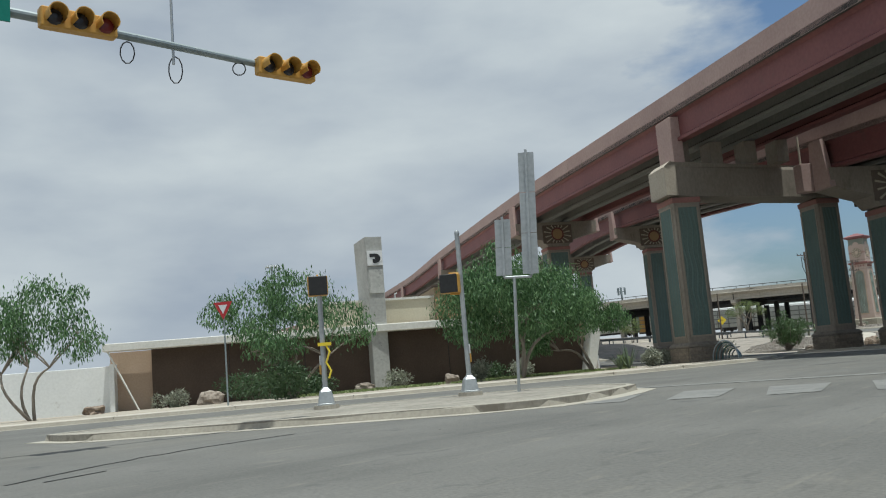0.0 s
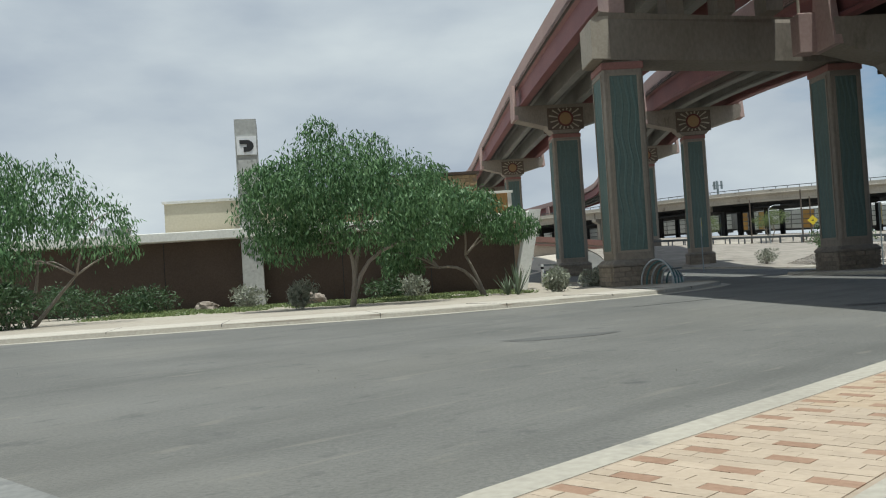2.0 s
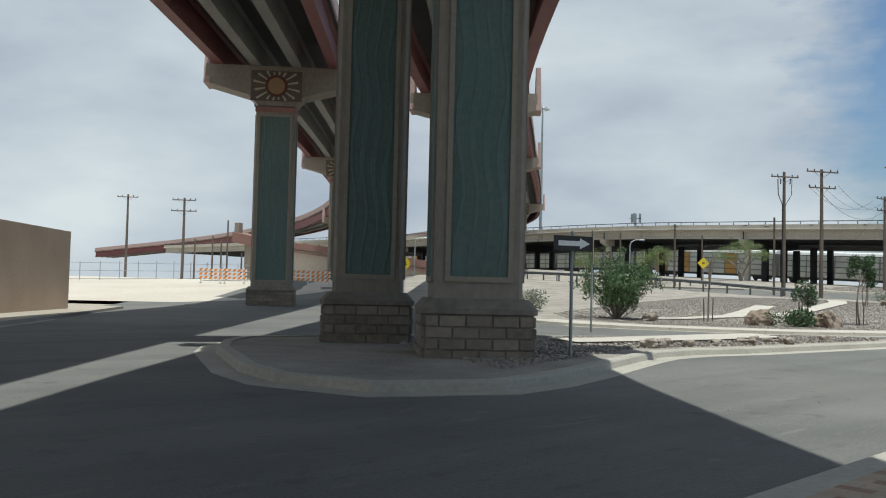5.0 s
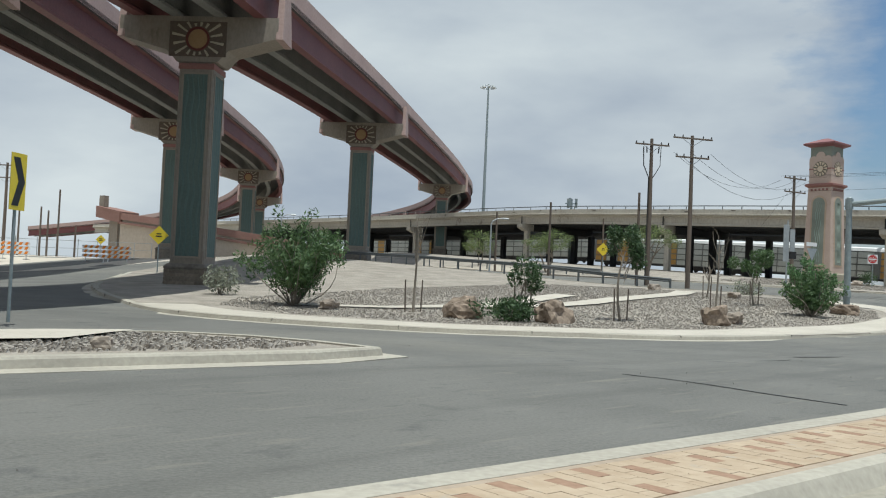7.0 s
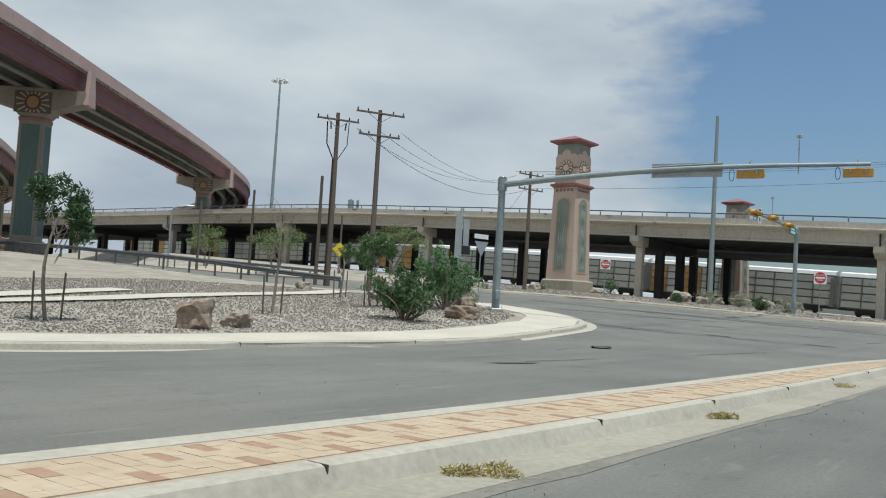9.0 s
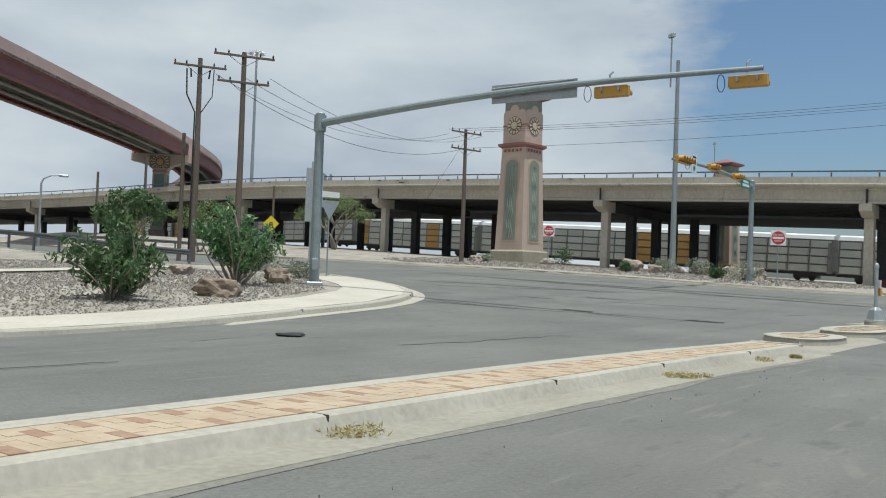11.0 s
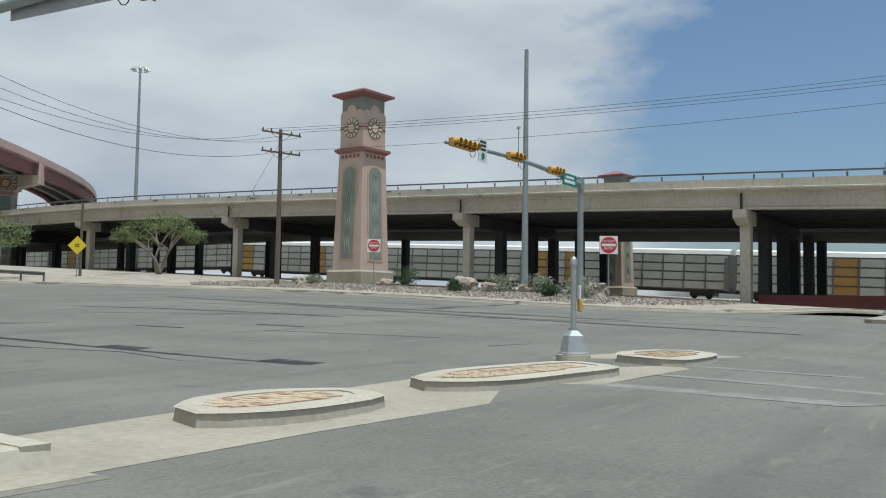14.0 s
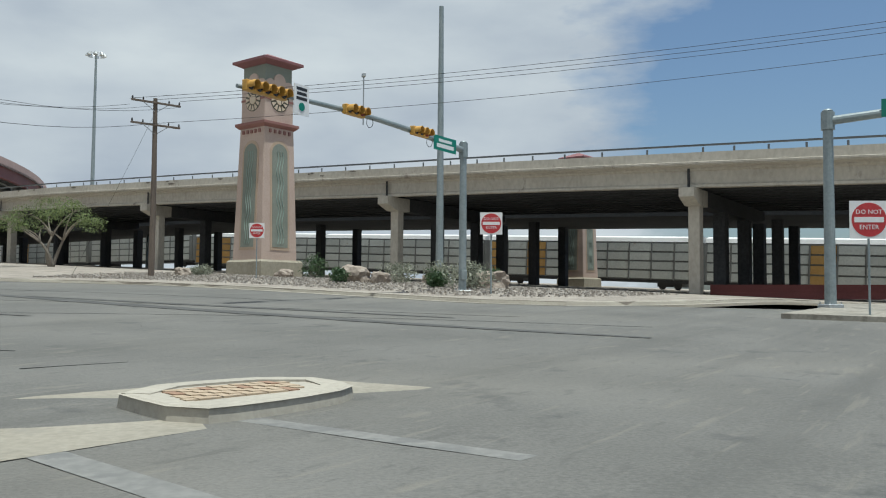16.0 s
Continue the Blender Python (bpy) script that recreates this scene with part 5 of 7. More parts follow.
def fan_bush(x, y, rx, h, label, leaf, stems, count, seed):
    """A vase-shaped bush: stems that rise and spread from one foot, leafy along their upper parts."""
    rng = np.random.default_rng(seed)
    th = base("bush", x, y, G(x, y) + 0.1, label=label, category="bush")
    bm, bl = bmesh.new(), []
    for i in range(stems):
        a, k = rng.uniform(0, 6.28), rng.uniform(0.1, 1.0) ** 0.6
        tip = np.array((math.cos(a) * rx * k, math.sin(a) * rx * k, h * (1.05 - 0.5 * k * k) * rng.uniform(0.8, 1.08)))
        limb(bm, (rng.uniform(-.08, .08), rng.uniform(-.08, .08), -0.1), tip, 0.035, 0.008, rng, 0.12)
        for t in (0.35, 0.5, 0.65, 0.8, 0.92, 1.02):
            r = 0.16 * rx * (1.25 - t * 0.6)
            bl.append((*(tip * t + (0, 0, 0.1 * h * math.sin(math.pi * t)) + rng.normal(size=3) * 0.07 * rx), r, r, r * 1.1))
    part("trunk", bm, BARK, th, "thin woody stems")
    leaves("foliage", bl, count, 0.2, leaf, th, rng, -0.25)
    return th


# shrubs and saplings on the gravel island
fan_bush(59.9, 88.0, 2.6, 3.5, "large bright green bush on gravel", LEAFM, 32, 9500, 51)
shrub(55.9, 93.4, 1.0, 1.3, "dull grey-brown bush by a bridge pier", LEAFG, 900, 52)
shrub(68.3, 83.5, 0.95, 0.9, "low dark green bush between boulders", LEAFD, 1400, 53)
fan_bush(84.4, 92.6, 1.45, 2.0, "dense green bush on gravel", LEAFM, 22, 4200, 54)
fan_bush(87.6, 98.7, 1.6, 2.75, "airy many-stemmed bush on gravel", LEAF, 22, 5200, 57)
shrub(88.6, 110.0, 0.9, 0.9, "small grey-green bush on gravel", LEAFG, 700, 55)
shrub(90.2, 104.5, 0.8, 0.7, "small grey-green bush on gravel", LEAFG, 700, 56)
for i, (x, y, r, h, lf) in enumerate(((119.2, 129.0, 1.0, 1.3, LEAFG), (121.0, 127.2, 0.9, 1.2, LEAFG), (120.3, 119.8, 1.0, 1.2, LEAFG), (115.6, 128.2, 0.55, 0.8, LEAFD), (119.2, 121.3, 0.6, 0.8, LEAFD), (109.0, 142.8, 0.9, 0.7, LEAFG), (116.8, 143.6, 0.9, 1.6, LEAFD), (124.8, 130.0, 0.8, 1.0, LEAFD))):
    shrub(x, y, r, h, "rounded desert shrub on pale gravel", lf, 800, 60 + i)


def sapling(x, y, h, leafy, seed, r=0.9):
    rng = np.random.default_rng(seed)
    th = base("sapling", x, y, G(x, y) + 0.1, label="young staked tree with thin trunk" + (" and dark leaves" if leafy else ", nearly bare"), category="tree", group="staked saplings")
    bm = bmesh.new()
    limb(bm, (0, 0, -0.1), (0.1, 0, h * 0.75), 0.06, 0.03, rng, 0)
    tips, boughs = [], []
    for _ in range(9):
        a = rng.uniform(0, 6.28)
        tip = (0.1 + math.cos(a) * r * rng.uniform(.3, 1), math.sin(a) * r * rng.uniform(.3, 1), h * rng.uniform(0.6, 1.0))
        bough = bmesh.new()
        limb(bough, (0.08, 0, h * rng.uniform(0.4, 0.7)), tip, 0.02, 0.005, rng, 0.1)
        boughs.append(bough)
        tips.append(tip)
    part("trunk", bm, BARK, th, "thin dark trunk")
    for bough in boughs:
        part("branch", bough, BARK, th)
    if leafy:
        leaves("crown", [(*t, 0.32, 0.32, 0.36) for t in tips], leafy, 0.16, LEAFD if leafy < 3000 else LEAFM, th, rng, 0.1)
    for s in (-1, 1):
        part("stake", tube([(s * 0.32, s * 0.22, -0.2), (s * 0.36, s * 0.24, 1.35)], 0.03, 6), WOODPOLE, th, "wooden stake")
    return th


sapling(64.8, 86.9, 4.5, 0, 71, 0.6)
sapling(73.25, 86.3, 3.8, 2900, 72, 0.8)
sapling(68.8, 83.9, 2.2, 1300, 73, 0.6)
sapling(79.6, 92.4, 4.3, 0, 74, 0.6)
sapling(84.2, 98.5, 2.8, 3400, 75, 1.3)
sapling(83.6, 104.0, 2.6, 0, 77)

# trees at the far side of the cross street
tree(84.0, 158.0, [(-0.8, 0, 2.2), (0.8, 0, 2.2)], crown([(-1.4, 0, 4.2, 2.0, 1.8, 1.4), (1.2, 0, 4.6, 2.2, 1.8, 1.5)], 21, 14, 1), 4200, "light green mesquite tree by the overpass", LEAFY, 0.2, 0.1, 81, r=0.14, scale=0.86)
tree(97.5, 160.5, [(-1.0, 0, 2.4), (1.0, 0, 2.6), (0, 0, 3)], crown([(-2.0, 0, 4.8, 2.2, 2.0, 1.3), (1.8, 0, 5.1, 2.3, 2.0, 1.4), (0, 0, 5.8, 2.2, 2.0, 1.1), (-3.6, 0, 4.0, 1.5, 1.4, 0.9), (3.4, 0, 4.2, 1.5, 1.4, 0.9)], 22, 22, 1), 5600, "spreading light green mesquite by the overpass", LEAFY, 0.17, 0.1, 82, r=0.18, scale=0.86)
tree(76.5, 166.0, [(0, 0, 2.0), (0.6, 0, 2.4)], crown([(0, 0, 4.0, 2.2, 2.0, 1.6)], 23, 9, 1), 2600, "light green mesquite tree by the overpass", LEAFY, 0.22, 0.1, 83, r=0.12, scale=0.86)


def weeds(x, y, r, n, seed, leaf=None, label="dry straw-coloured weeds in the gutter"):
    rng = np.random.default_rng(seed)
    th = base("weed_clump", x, y, G(x, y), label=label, category="weeds")
    bl = leaves("blade", [(rng.normal() * r * 0.6, rng.normal() * r * 0.4, 0.03, r * 0.5, r * 0.3, 0.035) for _ in range(5)], n, 0.055 if leaf is None else 0.16, leaf or DRY, th, rng, -0.1, 5)
    tagged(bl, kind="stuff")
    return th


for i, (x, y, r) in enumerate(((79.2, 66.3, 0.25), (83.2, 69.5, 0.2), (86.82, 73.1, 0.34), (88.28, 74.22, 0.42), (91.9, 77.4, 0.2), (93.3, 78.05, 0.3), (96.3, 80.65, 0.42), (97.1, 81.0, 0.1))):
    weeds(x, y, r, 620, 90 + i)
for i, (x, y) in enumerate(((14.2, 61.2), (18.4, 60.6), (20.8, 60.4), (22.8, 60.6), (25, 60.4), (27.2, 60.2), (29.4, 59.8))):
    weeds(x, y, 1.5, 500, 110 + i, LEAFY, "low green weeds along the wall")


rng_cover = np.random.default_rng(140)
cover = base("ground_cover", 0, 0, 0, label="patchy low green weeds before the brown wall", category="ground cover", kind="stuff")
leaves("weed_leaf", [(x, y, G(x, y) + 0.17, rng_cover.uniform(0.5, 1.2), rng_cover.uniform(0.4, 1.1), 0.07) for x, y in zip(rng_cover.uniform(10, 29.5, 90), rng_cover.uniform(56, 65.8, 90))], 26000, 0.12, LEAFY, cover, rng_cover, -0.2, 2.4)["kind"] = "stuff"


# ---- poles, signals, signs ----
def text(body, size, material, parent, m, name="lettering", depth=0.004):
    cu = bpy.data.curves.new(name, "FONT")
    cu.body, cu.size, cu.extrude, cu.align_x, cu.align_y = body, size, depth, "CENTER", "CENTER"
    cu.resolution_u = 2
    tmp = bpy.data.objects.new(name, cu)
    me = bpy.data.meshes.new_from_object(tmp)
    bpy.data.objects.remove(tmp)
    me.materials.append(material)
    ob = new(name, me)
    ob.parent = parent
    ob.matrix_basis = m
    return ob


def ped_base(th, s=1.0):
    part("footing", tube([(0, 0, -0.1), (0, 0, 0.1)], [0.33 * s, 0.32 * s], 22), CONCRETE, th, "round concrete footing")
    part("pedestal", loft(bmesh.new(), [rect(-.22 * s, .22 * s, -.22 * s, .22 * s, 0.1, 0.02), rect(-.22 * s, .22 * s, -.22 * s, .22 * s, 0.13, 0.02), rect(-.2 * s, .2 * s, -.2 * s, .2 * s, 0.14, 0.02), rect(-.15 * s, .15 * s, -.15 * s, .15 * s, 0.42, 0.02), rect(-.065, .065, -.065, .065, 0.51, 0.02), rect(-.065, .065, -.065, .065, 0.55, 0.02)]), STEEL, th, "grey cast metal pedestal")


def push_button(th, yaw, z=0.95, side=-0.12):
    R = Matrix.Rotation(radians(yaw), 4, "Z")
    side += 0.035
    bm = box(-0.07, 0.07, side - 0.03, side, z + 0.1, z + 0.33, 0.006)
    bm.transform(R)
    plate = part("sign_plate", bm, SIGNWHITE, th, "white crossing instruction plate")
    for zz, w, h in ((0.30, 0.05, 0.01), (0.27, 0.05, 0.01), (0.19, 0.032, 0.036), (0.13, 0.045, 0.008)):
        bm = box(-w, w, side - 0.034, side - 0.028, z + zz - h, z + zz + h)
        bm.transform(R)
        part("print_bar", bm, DARK, plate)
    bm = box(-0.075, 0.075, side - 0.055, side, z - 0.12, z + 0.1, 0.012)
    bm.transform(R)
    hs = part("button_housing", bm, YELLOW, th, "yellow push-button housing")
    bm = loft(bmesh.new(), [ring((0, side - 0.05, z - 0.01), 0.06, 18, (1, 0, 0), (0, 0, 1)), ring((0, side - 0.075, z - 0.01), 0.055, 18, (1, 0, 0), (0, 0, 1))])
    bm.transform(R)
    part("button_ring", bm, YELLOW, hs, "round raised ring")
    bm = loft(bmesh.new(), [ring((0, side - 0.07, z - 0.01), 0.035, 16, (1, 0, 0), (0, 0, 1)), ring((0, side - 0.08, z - 0.01), 0.03, 16, (1, 0, 0), (0, 0, 1))])
    bm.transform(R)
    part("button", bm, DARK, hs, "black push button")


def short_ped_pole(x, y, yaw, by, z0):
    th = base("push_button_post", x, y, z0, yaw, label="short galvanised crossing post with yellow push button on a tapered base", category="push button")
    ped_base(th, 0.92)
    part("post", tube([(0, 0, 0.42), (0, 0, 1.66)], 0.05, 18), STEEL, th, "galvanised round post", smooth=False)
    part("cap", tube([(0, 0, 1.63), (0, 0, 1.67), (0, 0, 1.73), (0, 0, 1.77), (0, 0, 1.785)], [0.064, 0.064, 0.056, 0.033, 0.005], 18), STEEL, th, "domed cap")
    push_button(th, by)
    return th


short_ped_pole(22.55, 18.85, 0, -52, 0.14)
short_ped_pole(105.5, 89.3, 0, 80, G(105.5, 89.3) + 0.14)


def ped_signal(x, y, h, head_z, yaw, offs, tape=False):
    th = base("pedestrian_signal", x, y, 0.13, label="slim pole with black pedestrian signal head" + (" and yellow tape" if tape else " on tapered base"), category="pedestrian signal", group="pedestrian signals")
    ped_base(th, 0.95)
    part("post", tube([(0, 0, 0.5), (0, 0, h)], 0.06, 14), STEEL, th, "galvanised pole")
    part("cap", tube([(0, 0, h - 0.01), (0, 0, h + 0.05), (0, 0, h + 0.09)], [0.07, 0.06, 0.01], 14), STEEL, th)
    R = Matrix.Translation((offs[0], offs[1], head_z)) @ Matrix.Rotation(radians(yaw), 4, "Z")
    bm = box(-0.24, 0.24, -0.1, 0.16, -0.24, 0.24, 0.02)
    bm.transform(R)
    hd = part("signal_head", bm, YELLOW, th, "yellow housing")
    bm = box(-0.22, 0.22, -0.19, -0.1, -0.23, 0.23, 0.015)
    bm.transform(R)
    part("visor", bm, DARK, hd, "black egg-crate visor")
    for s in (-1, 1):
        part("bracket", tube([(0, 0, head_z + s * 0.26), (offs[0], offs[1], head_z + s * 0.26), (offs[0], offs[1], head_z + s * 0.22)], 0.025, 8), YELLOW, th)
    push_button(th, 150 if not tape else 200, 0.95, -0.1)
    if tape:
        part("tape", tube([(0.08, -0.06, 1.5), (0.15, -0.1, 1.35), (0.06, -0.08, 1.1), (0.16, -0.1, 0.9), (0.1, -0.1, 0.72)], 0.025, 6), SIGNYEL, th, "dangling yellow tape")
        part("tape_knot", box(-0.12, 0.2, -0.1, -0.04, 1.5, 1.58), SIGNYEL, th, "knotted yellow tape")
    return th


ped_signal(10.3, 28.65, 2.75, 2.95, 0, (-0.03, 0), True)
ped_signal(13.88, 28.9, 4.1, 2.82, -25, (-0.3, -0.06))


def sign_back(x, y):
    th = base("sign_post", x, y, 0.14, label="steel post with two tall sign backs on a crossbar", category="sign post")
    part("post", tube([(0, 0, -0.1), (0, 0, 2.85)], 0.04, 10), STEEL, th)
    part("crossbar", tube([(-0.3, 0.02, 2.98), (-0.25, 0, 2.85), (0.42, 0, 2.85), (0.46, 0.02, 2.95)], 0.035, 8), STEEL, th)
    for cx, z0, z1, hw, k in ((-0.25, 2.9, 4.35, 0.2, 2), (0.42, 2.92, 6.05, 0.2, 3)):
        for i in range(k):
            a, b = z0 + (z1 - z0) * i / k, z0 + (z1 - z0) * (i + 1) / k - 0.015
            part("panel", box(cx - hw, cx + hw, -0.012, 0.0, a, b), STEEL, th, "bare aluminium sign back")
        part("stiffener", box(cx - 0.03, cx + 0.03, -0.07, -0.01, z0 - 0.02, z1 + 0.05), STEEL, th, "vertical channel")
    th.matrix_basis = pose(x, y, 0.14, 0, 3, -22)
    return th


sign_back(15.05, 28.6)


def yield_sign(x, y, z, yaw):
    th = base("yield_sign", x, y, z, yaw, label="red and white triangular yield sign on a steel post", category="road sign")
    part("post", tube([(0, 0, -0.1), (0, 0, 4.05)], 0.035, 8), POLEGREY, th)
    board = part("sign_board", slab_xz([(-0.42, 4.15), (0.42, 4.15), (0, 3.43)], -0.05, -0.04), SIGNRED, th, "red triangular board")
    part("sign_inner", slab_xz([(-0.2, 4.03), (0.2, 4.03), (0, 3.67)], -0.056, -0.05), SIGNWHITE, board, "white inner triangle")
    return th


yield_sign(7.3, 43.95, 0.15, -25)


def head3(th, c, along, face, n=3, lit=(), sec=0.36):
    """A horizontal signal head of n sections; along: unit vector of its length, face: the way it looks."""
    c, u, f = Vector(c), Vector(along).normalized(), Vector(face).normalized()
    w = u.cross(f).normalized()
    M = Matrix((u, f, w)).transposed().to_4x4()
    M.translation = c
    L = n * sec / 2
    bm = box(-L, L, -0.12, 0.1, -0.17, 0.17, 0.02)
    bm.transform(M)
    hd = part("signal_head", bm, YELLOW, th, "yellow horizontal signal housing")
    bm = box(-L - 0.06, L + 0.06, 0.05, 0.09, -0.24, 0.24)
    bm.transform(M)
    for i in range(n):
        x = -L + sec * (i + 0.5)
        bm = bmesh.new()
        k = 16
        def arc(r, y0):
            return [(x + r * math.cos(a), y0, r * math.sin(a)) for a in np.linspace(-0.6, math.pi + 0.6, k)]
        ao, bo = loop(bm, arc(0.16, 0.1)), loop(bm, arc(0.155, 0.38))
        ai, bi = loop(bm, arc(0.145, 0.1)), loop(bm, arc(0.14, 0.38))
        for p, q in ((ao, bo), (bi, ai), (bo, bi)):
            for j in range(k - 1):
                bm.faces.new((p[j], p[j + 1], q[j + 1], q[j]))
        bm.transform(M)
        part("visor", bm, YELLOW, hd, "half-round yellow visor")
        bm = loft(bmesh.new(), [ring((x, 0.1, 0), 0.14, 18, (1, 0, 0), (0, 0, 1)), ring((x, 0.14, 0), 0.11, 18, (1, 0, 0), (0, 0, 1)), ring((x, 0.155, 0), 0.04, 18, (1, 0, 0), (0, 0, 1))])
        bm.transform(M)
        part("lens", bm, LENS.get(i if n == 3 else 9, LENSDK), hd, "dark unlit lens")
    for s in (-0.5, 0.5):
        bm = tube([(s * L, -0.12, 0), (s * L, -0.22, 0.0), (s * L, -0.22, 0.12)], 0.03, 8)
        bm.transform(M)
        part("bracket", bm, STEEL, hd)
    return hd


LENSDK = mat("dark signal lens", (0.02, 0.02, 0.025), (0.035, 0.035, 0.04), 0.25, bump=0)
LENS = {0: mat("red signal lens", (0.16, 0.02, 0.02), (0.2, 0.03, 0.03), 0.3, bump=0)}


def arm_pole(name, x, y, z0, ztop, end, zend, label, r=0.15):
    th = base(name, x, y, z0, label=label, category="traffic signal")
    part("pole", tube([(0, 0, 0), (0, 0, ztop - z0)], [r, r * 0.85], 16), POLEGREY, th, "grey steel pole")
    part("pole_cap", tube([(0, 0, ztop - z0), (0, 0, ztop - z0 + 0.05)], [r * 0.95, r * 0.7], 16), POLEGREY, th)
    part("base_plate", box(-0.3, 0.3, -0.3, 0.3, -0.12, 0.06, 0.02), STEEL, th, "square base plate")
    for a in (45, 135, 225, 315):
        part("anchor_bolt", tube([(0.33 * math.cos(radians(a)), 0.33 * math.sin(radians(a)), 0.04), (0.33 * math.cos(radians(a)), 0.33 * math.sin(radians(a)), 0.14)], 0.025, 6), STEEL, th)
    dx, dy = end[0] - x, end[1] - y
    L = math.hypot(dx, dy)
    za, zb = ztop - z0 - 0.35, zend - z0
    pts = [(dx * t, dy * t, za + (zb - za) * t + 0.25 * math.sin(math.pi * t)) for t in np.linspace(0.01, 1, 12)]
    part("mast_arm", tube(pts, list(np.linspace(r * 0.8, r * 0.38, 12)), 12), POLEGREY, th, "long tapering mast arm")
    part("arm_collar", tube([(0, 0, za - 0.3), (0, 0, za + 0.3)], r * 1.18, 14), POLEGREY, th)
    def on(t):
        return Vector((dx * t, dy * t, za + (zb - za) * t + 0.25 * math.sin(math.pi * t)))
    return th, on, Vector((dx / L, dy / L, 0))


def loop_cable(th, p, drop=0.35):
    p = Vector(p)
    part("cable", tube([tuple(p + Vector((0.12 * math.sin(a), 0, -drop / 2 + drop / 2 * math.cos(a)))) for a in np.linspace(0, 2 * math.pi, 12)], 0.012, 5), DARK, th, "looped cable")


def antenna(th, p, h=0.9):
    p = Vector(p)
    part("camera_mast", tube([tuple(p + Vector((0, 0, -0.35))), tuple(p + Vector((0, 0, h)))], 0.025, 7), STEEL, th, "thin riser with sensor")
    part("sensor", box(p.x - 0.06, p.x + 0.06, p.y - 0.12, p.y + 0.12, p.z + h, p.z + h + 0.12, 0.01), STEEL, th)


def street_sign(th, p, along, hw, hh, material, lines, face):
    p, u, f = Vector(p), Vector(along).normalized(), Vector(face).normalized()
    M = Matrix((u, f, u.cross(f))).transposed().to_4x4()
    M.translation = p
    bm = box(-hw, hw, -0.015, 0.015, -hh, hh)
    bm.transform(M)
    sg = part("sign_panel", bm, material, th)
    for i, (z, w, h) in enumerate(lines):
        bm = box(-w, w, 0.015, 0.02, z - h, z + h)
        bm.transform(M)
        part("print_bar", bm, SIGNWHITE if material is SIGNGREEN else DARK, sg, "unreadable line of lettering")
    return sg


# signal seen from behind at the gravel island
g1 = G(90.4, 100.1) + 0.2
th, on, u = arm_pole("traffic_signal", 90.4, 100.1, g1, 7.0, (101.5, 89.0), 7.25, "grey mast-arm traffic signal with yellow horizontal heads seen from behind", 0.19)
back = Vector((u.y, -u.x, 0))
if back.y < 0:
    back = -back
for t in (0.716, 0.972):
    head3(th, on(t) + Vector((0, 0, -0.3)) + back * 0.2, u, back)
    loop_cable(th, on(t - 0.045) + Vector((0, 0, -0.1)), 0.5)
    part("clamp", tube([tuple(on(t) + Vector((0, 0, -0.1))), tuple(on(t) + Vector((0, 0, 0.18))), tuple(on(t) + Vector((0.1, 0, 0.28)))], 0.03, 6), STEEL, th)
sg = street_sign(th, on(0.55) + back * 0.12 + Vector((0, 0, -0.05)), u, 1.5, 0.3, STEEL, (), back)
part("sign_rail", tube([tuple(on(0.457) + Vector((0, 0, 0.16))), tuple(on(0.643) + Vector((0, 0, 0.16)))], 0.03, 6), STEEL, sg)
antenna(th, on(0.835), 1.1)
part("handbox", box(-0.12, 0.12, -0.28, -0.14, 0.5, 0.9, 0.01), POLEGREY, th)

# far-side signal with faces towards the avenue
g2 = G(119.06, 117.2) + 0.15
th, on, u = arm_pole("traffic_signal", 119.06, 117.2, g2, 7.85, (109.0, 108.5), 7.55, "grey mast-arm traffic signal with yellow horizontal heads and green street sign", 0.17)
front = Vector((u.y, -u.x, 0))
if front.y > 0:
    front = -front
head3(th, on(0.92) + front * 0.15, u, front, 5)
head3(th, on(0.585) + front * 0.15, u, front, 3)
head3(th, on(0.27) + front * 0.15, u, front, 3)
street_sign(th, on(0.79) + front * 0.1 + Vector((0, 0, -0.05)), u, 0.36, 0.5, SIGNWHITE, ((0.36, 0.26, 0.05), (0.2, 0.24, 0.05), (0.04, 0.26, 0.05)), front)
bm = loft(bmesh.new(), [ring((0, 0, 0), 0.14, 20, u, (0, 0, 1)), ring(tuple(front * 0.01), 0.14, 20, u, (0, 0, 1))])
bm.transform(Matrix.Translation(on(0.79) + front * 0.12 + Vector((0, 0, -0.28))))
part("green_ball", bm, SIGNGREEN, th, "green ball printed on a white sign")
street_sign(th, on(0.125) + front * 0.12 + Vector((0, 0, -0.1)), u, 0.85, 0.3, SIGNGREEN, ((0.12, 0.5, 0.06), (-0.1, 0.65, 0.08)), front)
antenna(th, on(0.53), 1.4)
for t in (0.5, 0.2, 0.84):
    loop_cable(th, on(t), 0.4)
part("handbox", box(-0.12, 0.12, -0.26, -0.13, 0.5, 0.9, 0.01), POLEGREY, th)

# signal at the right-hand far corner
structure(sheet("corner_pad", [(124.0, 102.9), (126.5, 101.2), (134, 104.5), (140, 108.5), (137, 111), (131.5, 108.8)], 0.15, OLDWALK, skirt=0.25), "pale concrete corner pad", "pavement")
g3 = G(128.5, 106.15) + 0.2
th, on, u = arm_pole("traffic_signal", 128.5, 106.15, g3, 7.65, (138.2, 95.0), 7.4, "grey mast-arm traffic signal on a concrete corner", 0.19)
street_sign(th, on(0.17) + Vector((0, -0.2, 0.1)), u, 1.0, 0.3, SIGNGREEN, ((0.0, 0.7, 0.09),), (u.y, -u.x, 0) if u.y > 0 else (u.y, -u.x, 0))
th["label"] = "grey mast-arm traffic signal with green street sign"

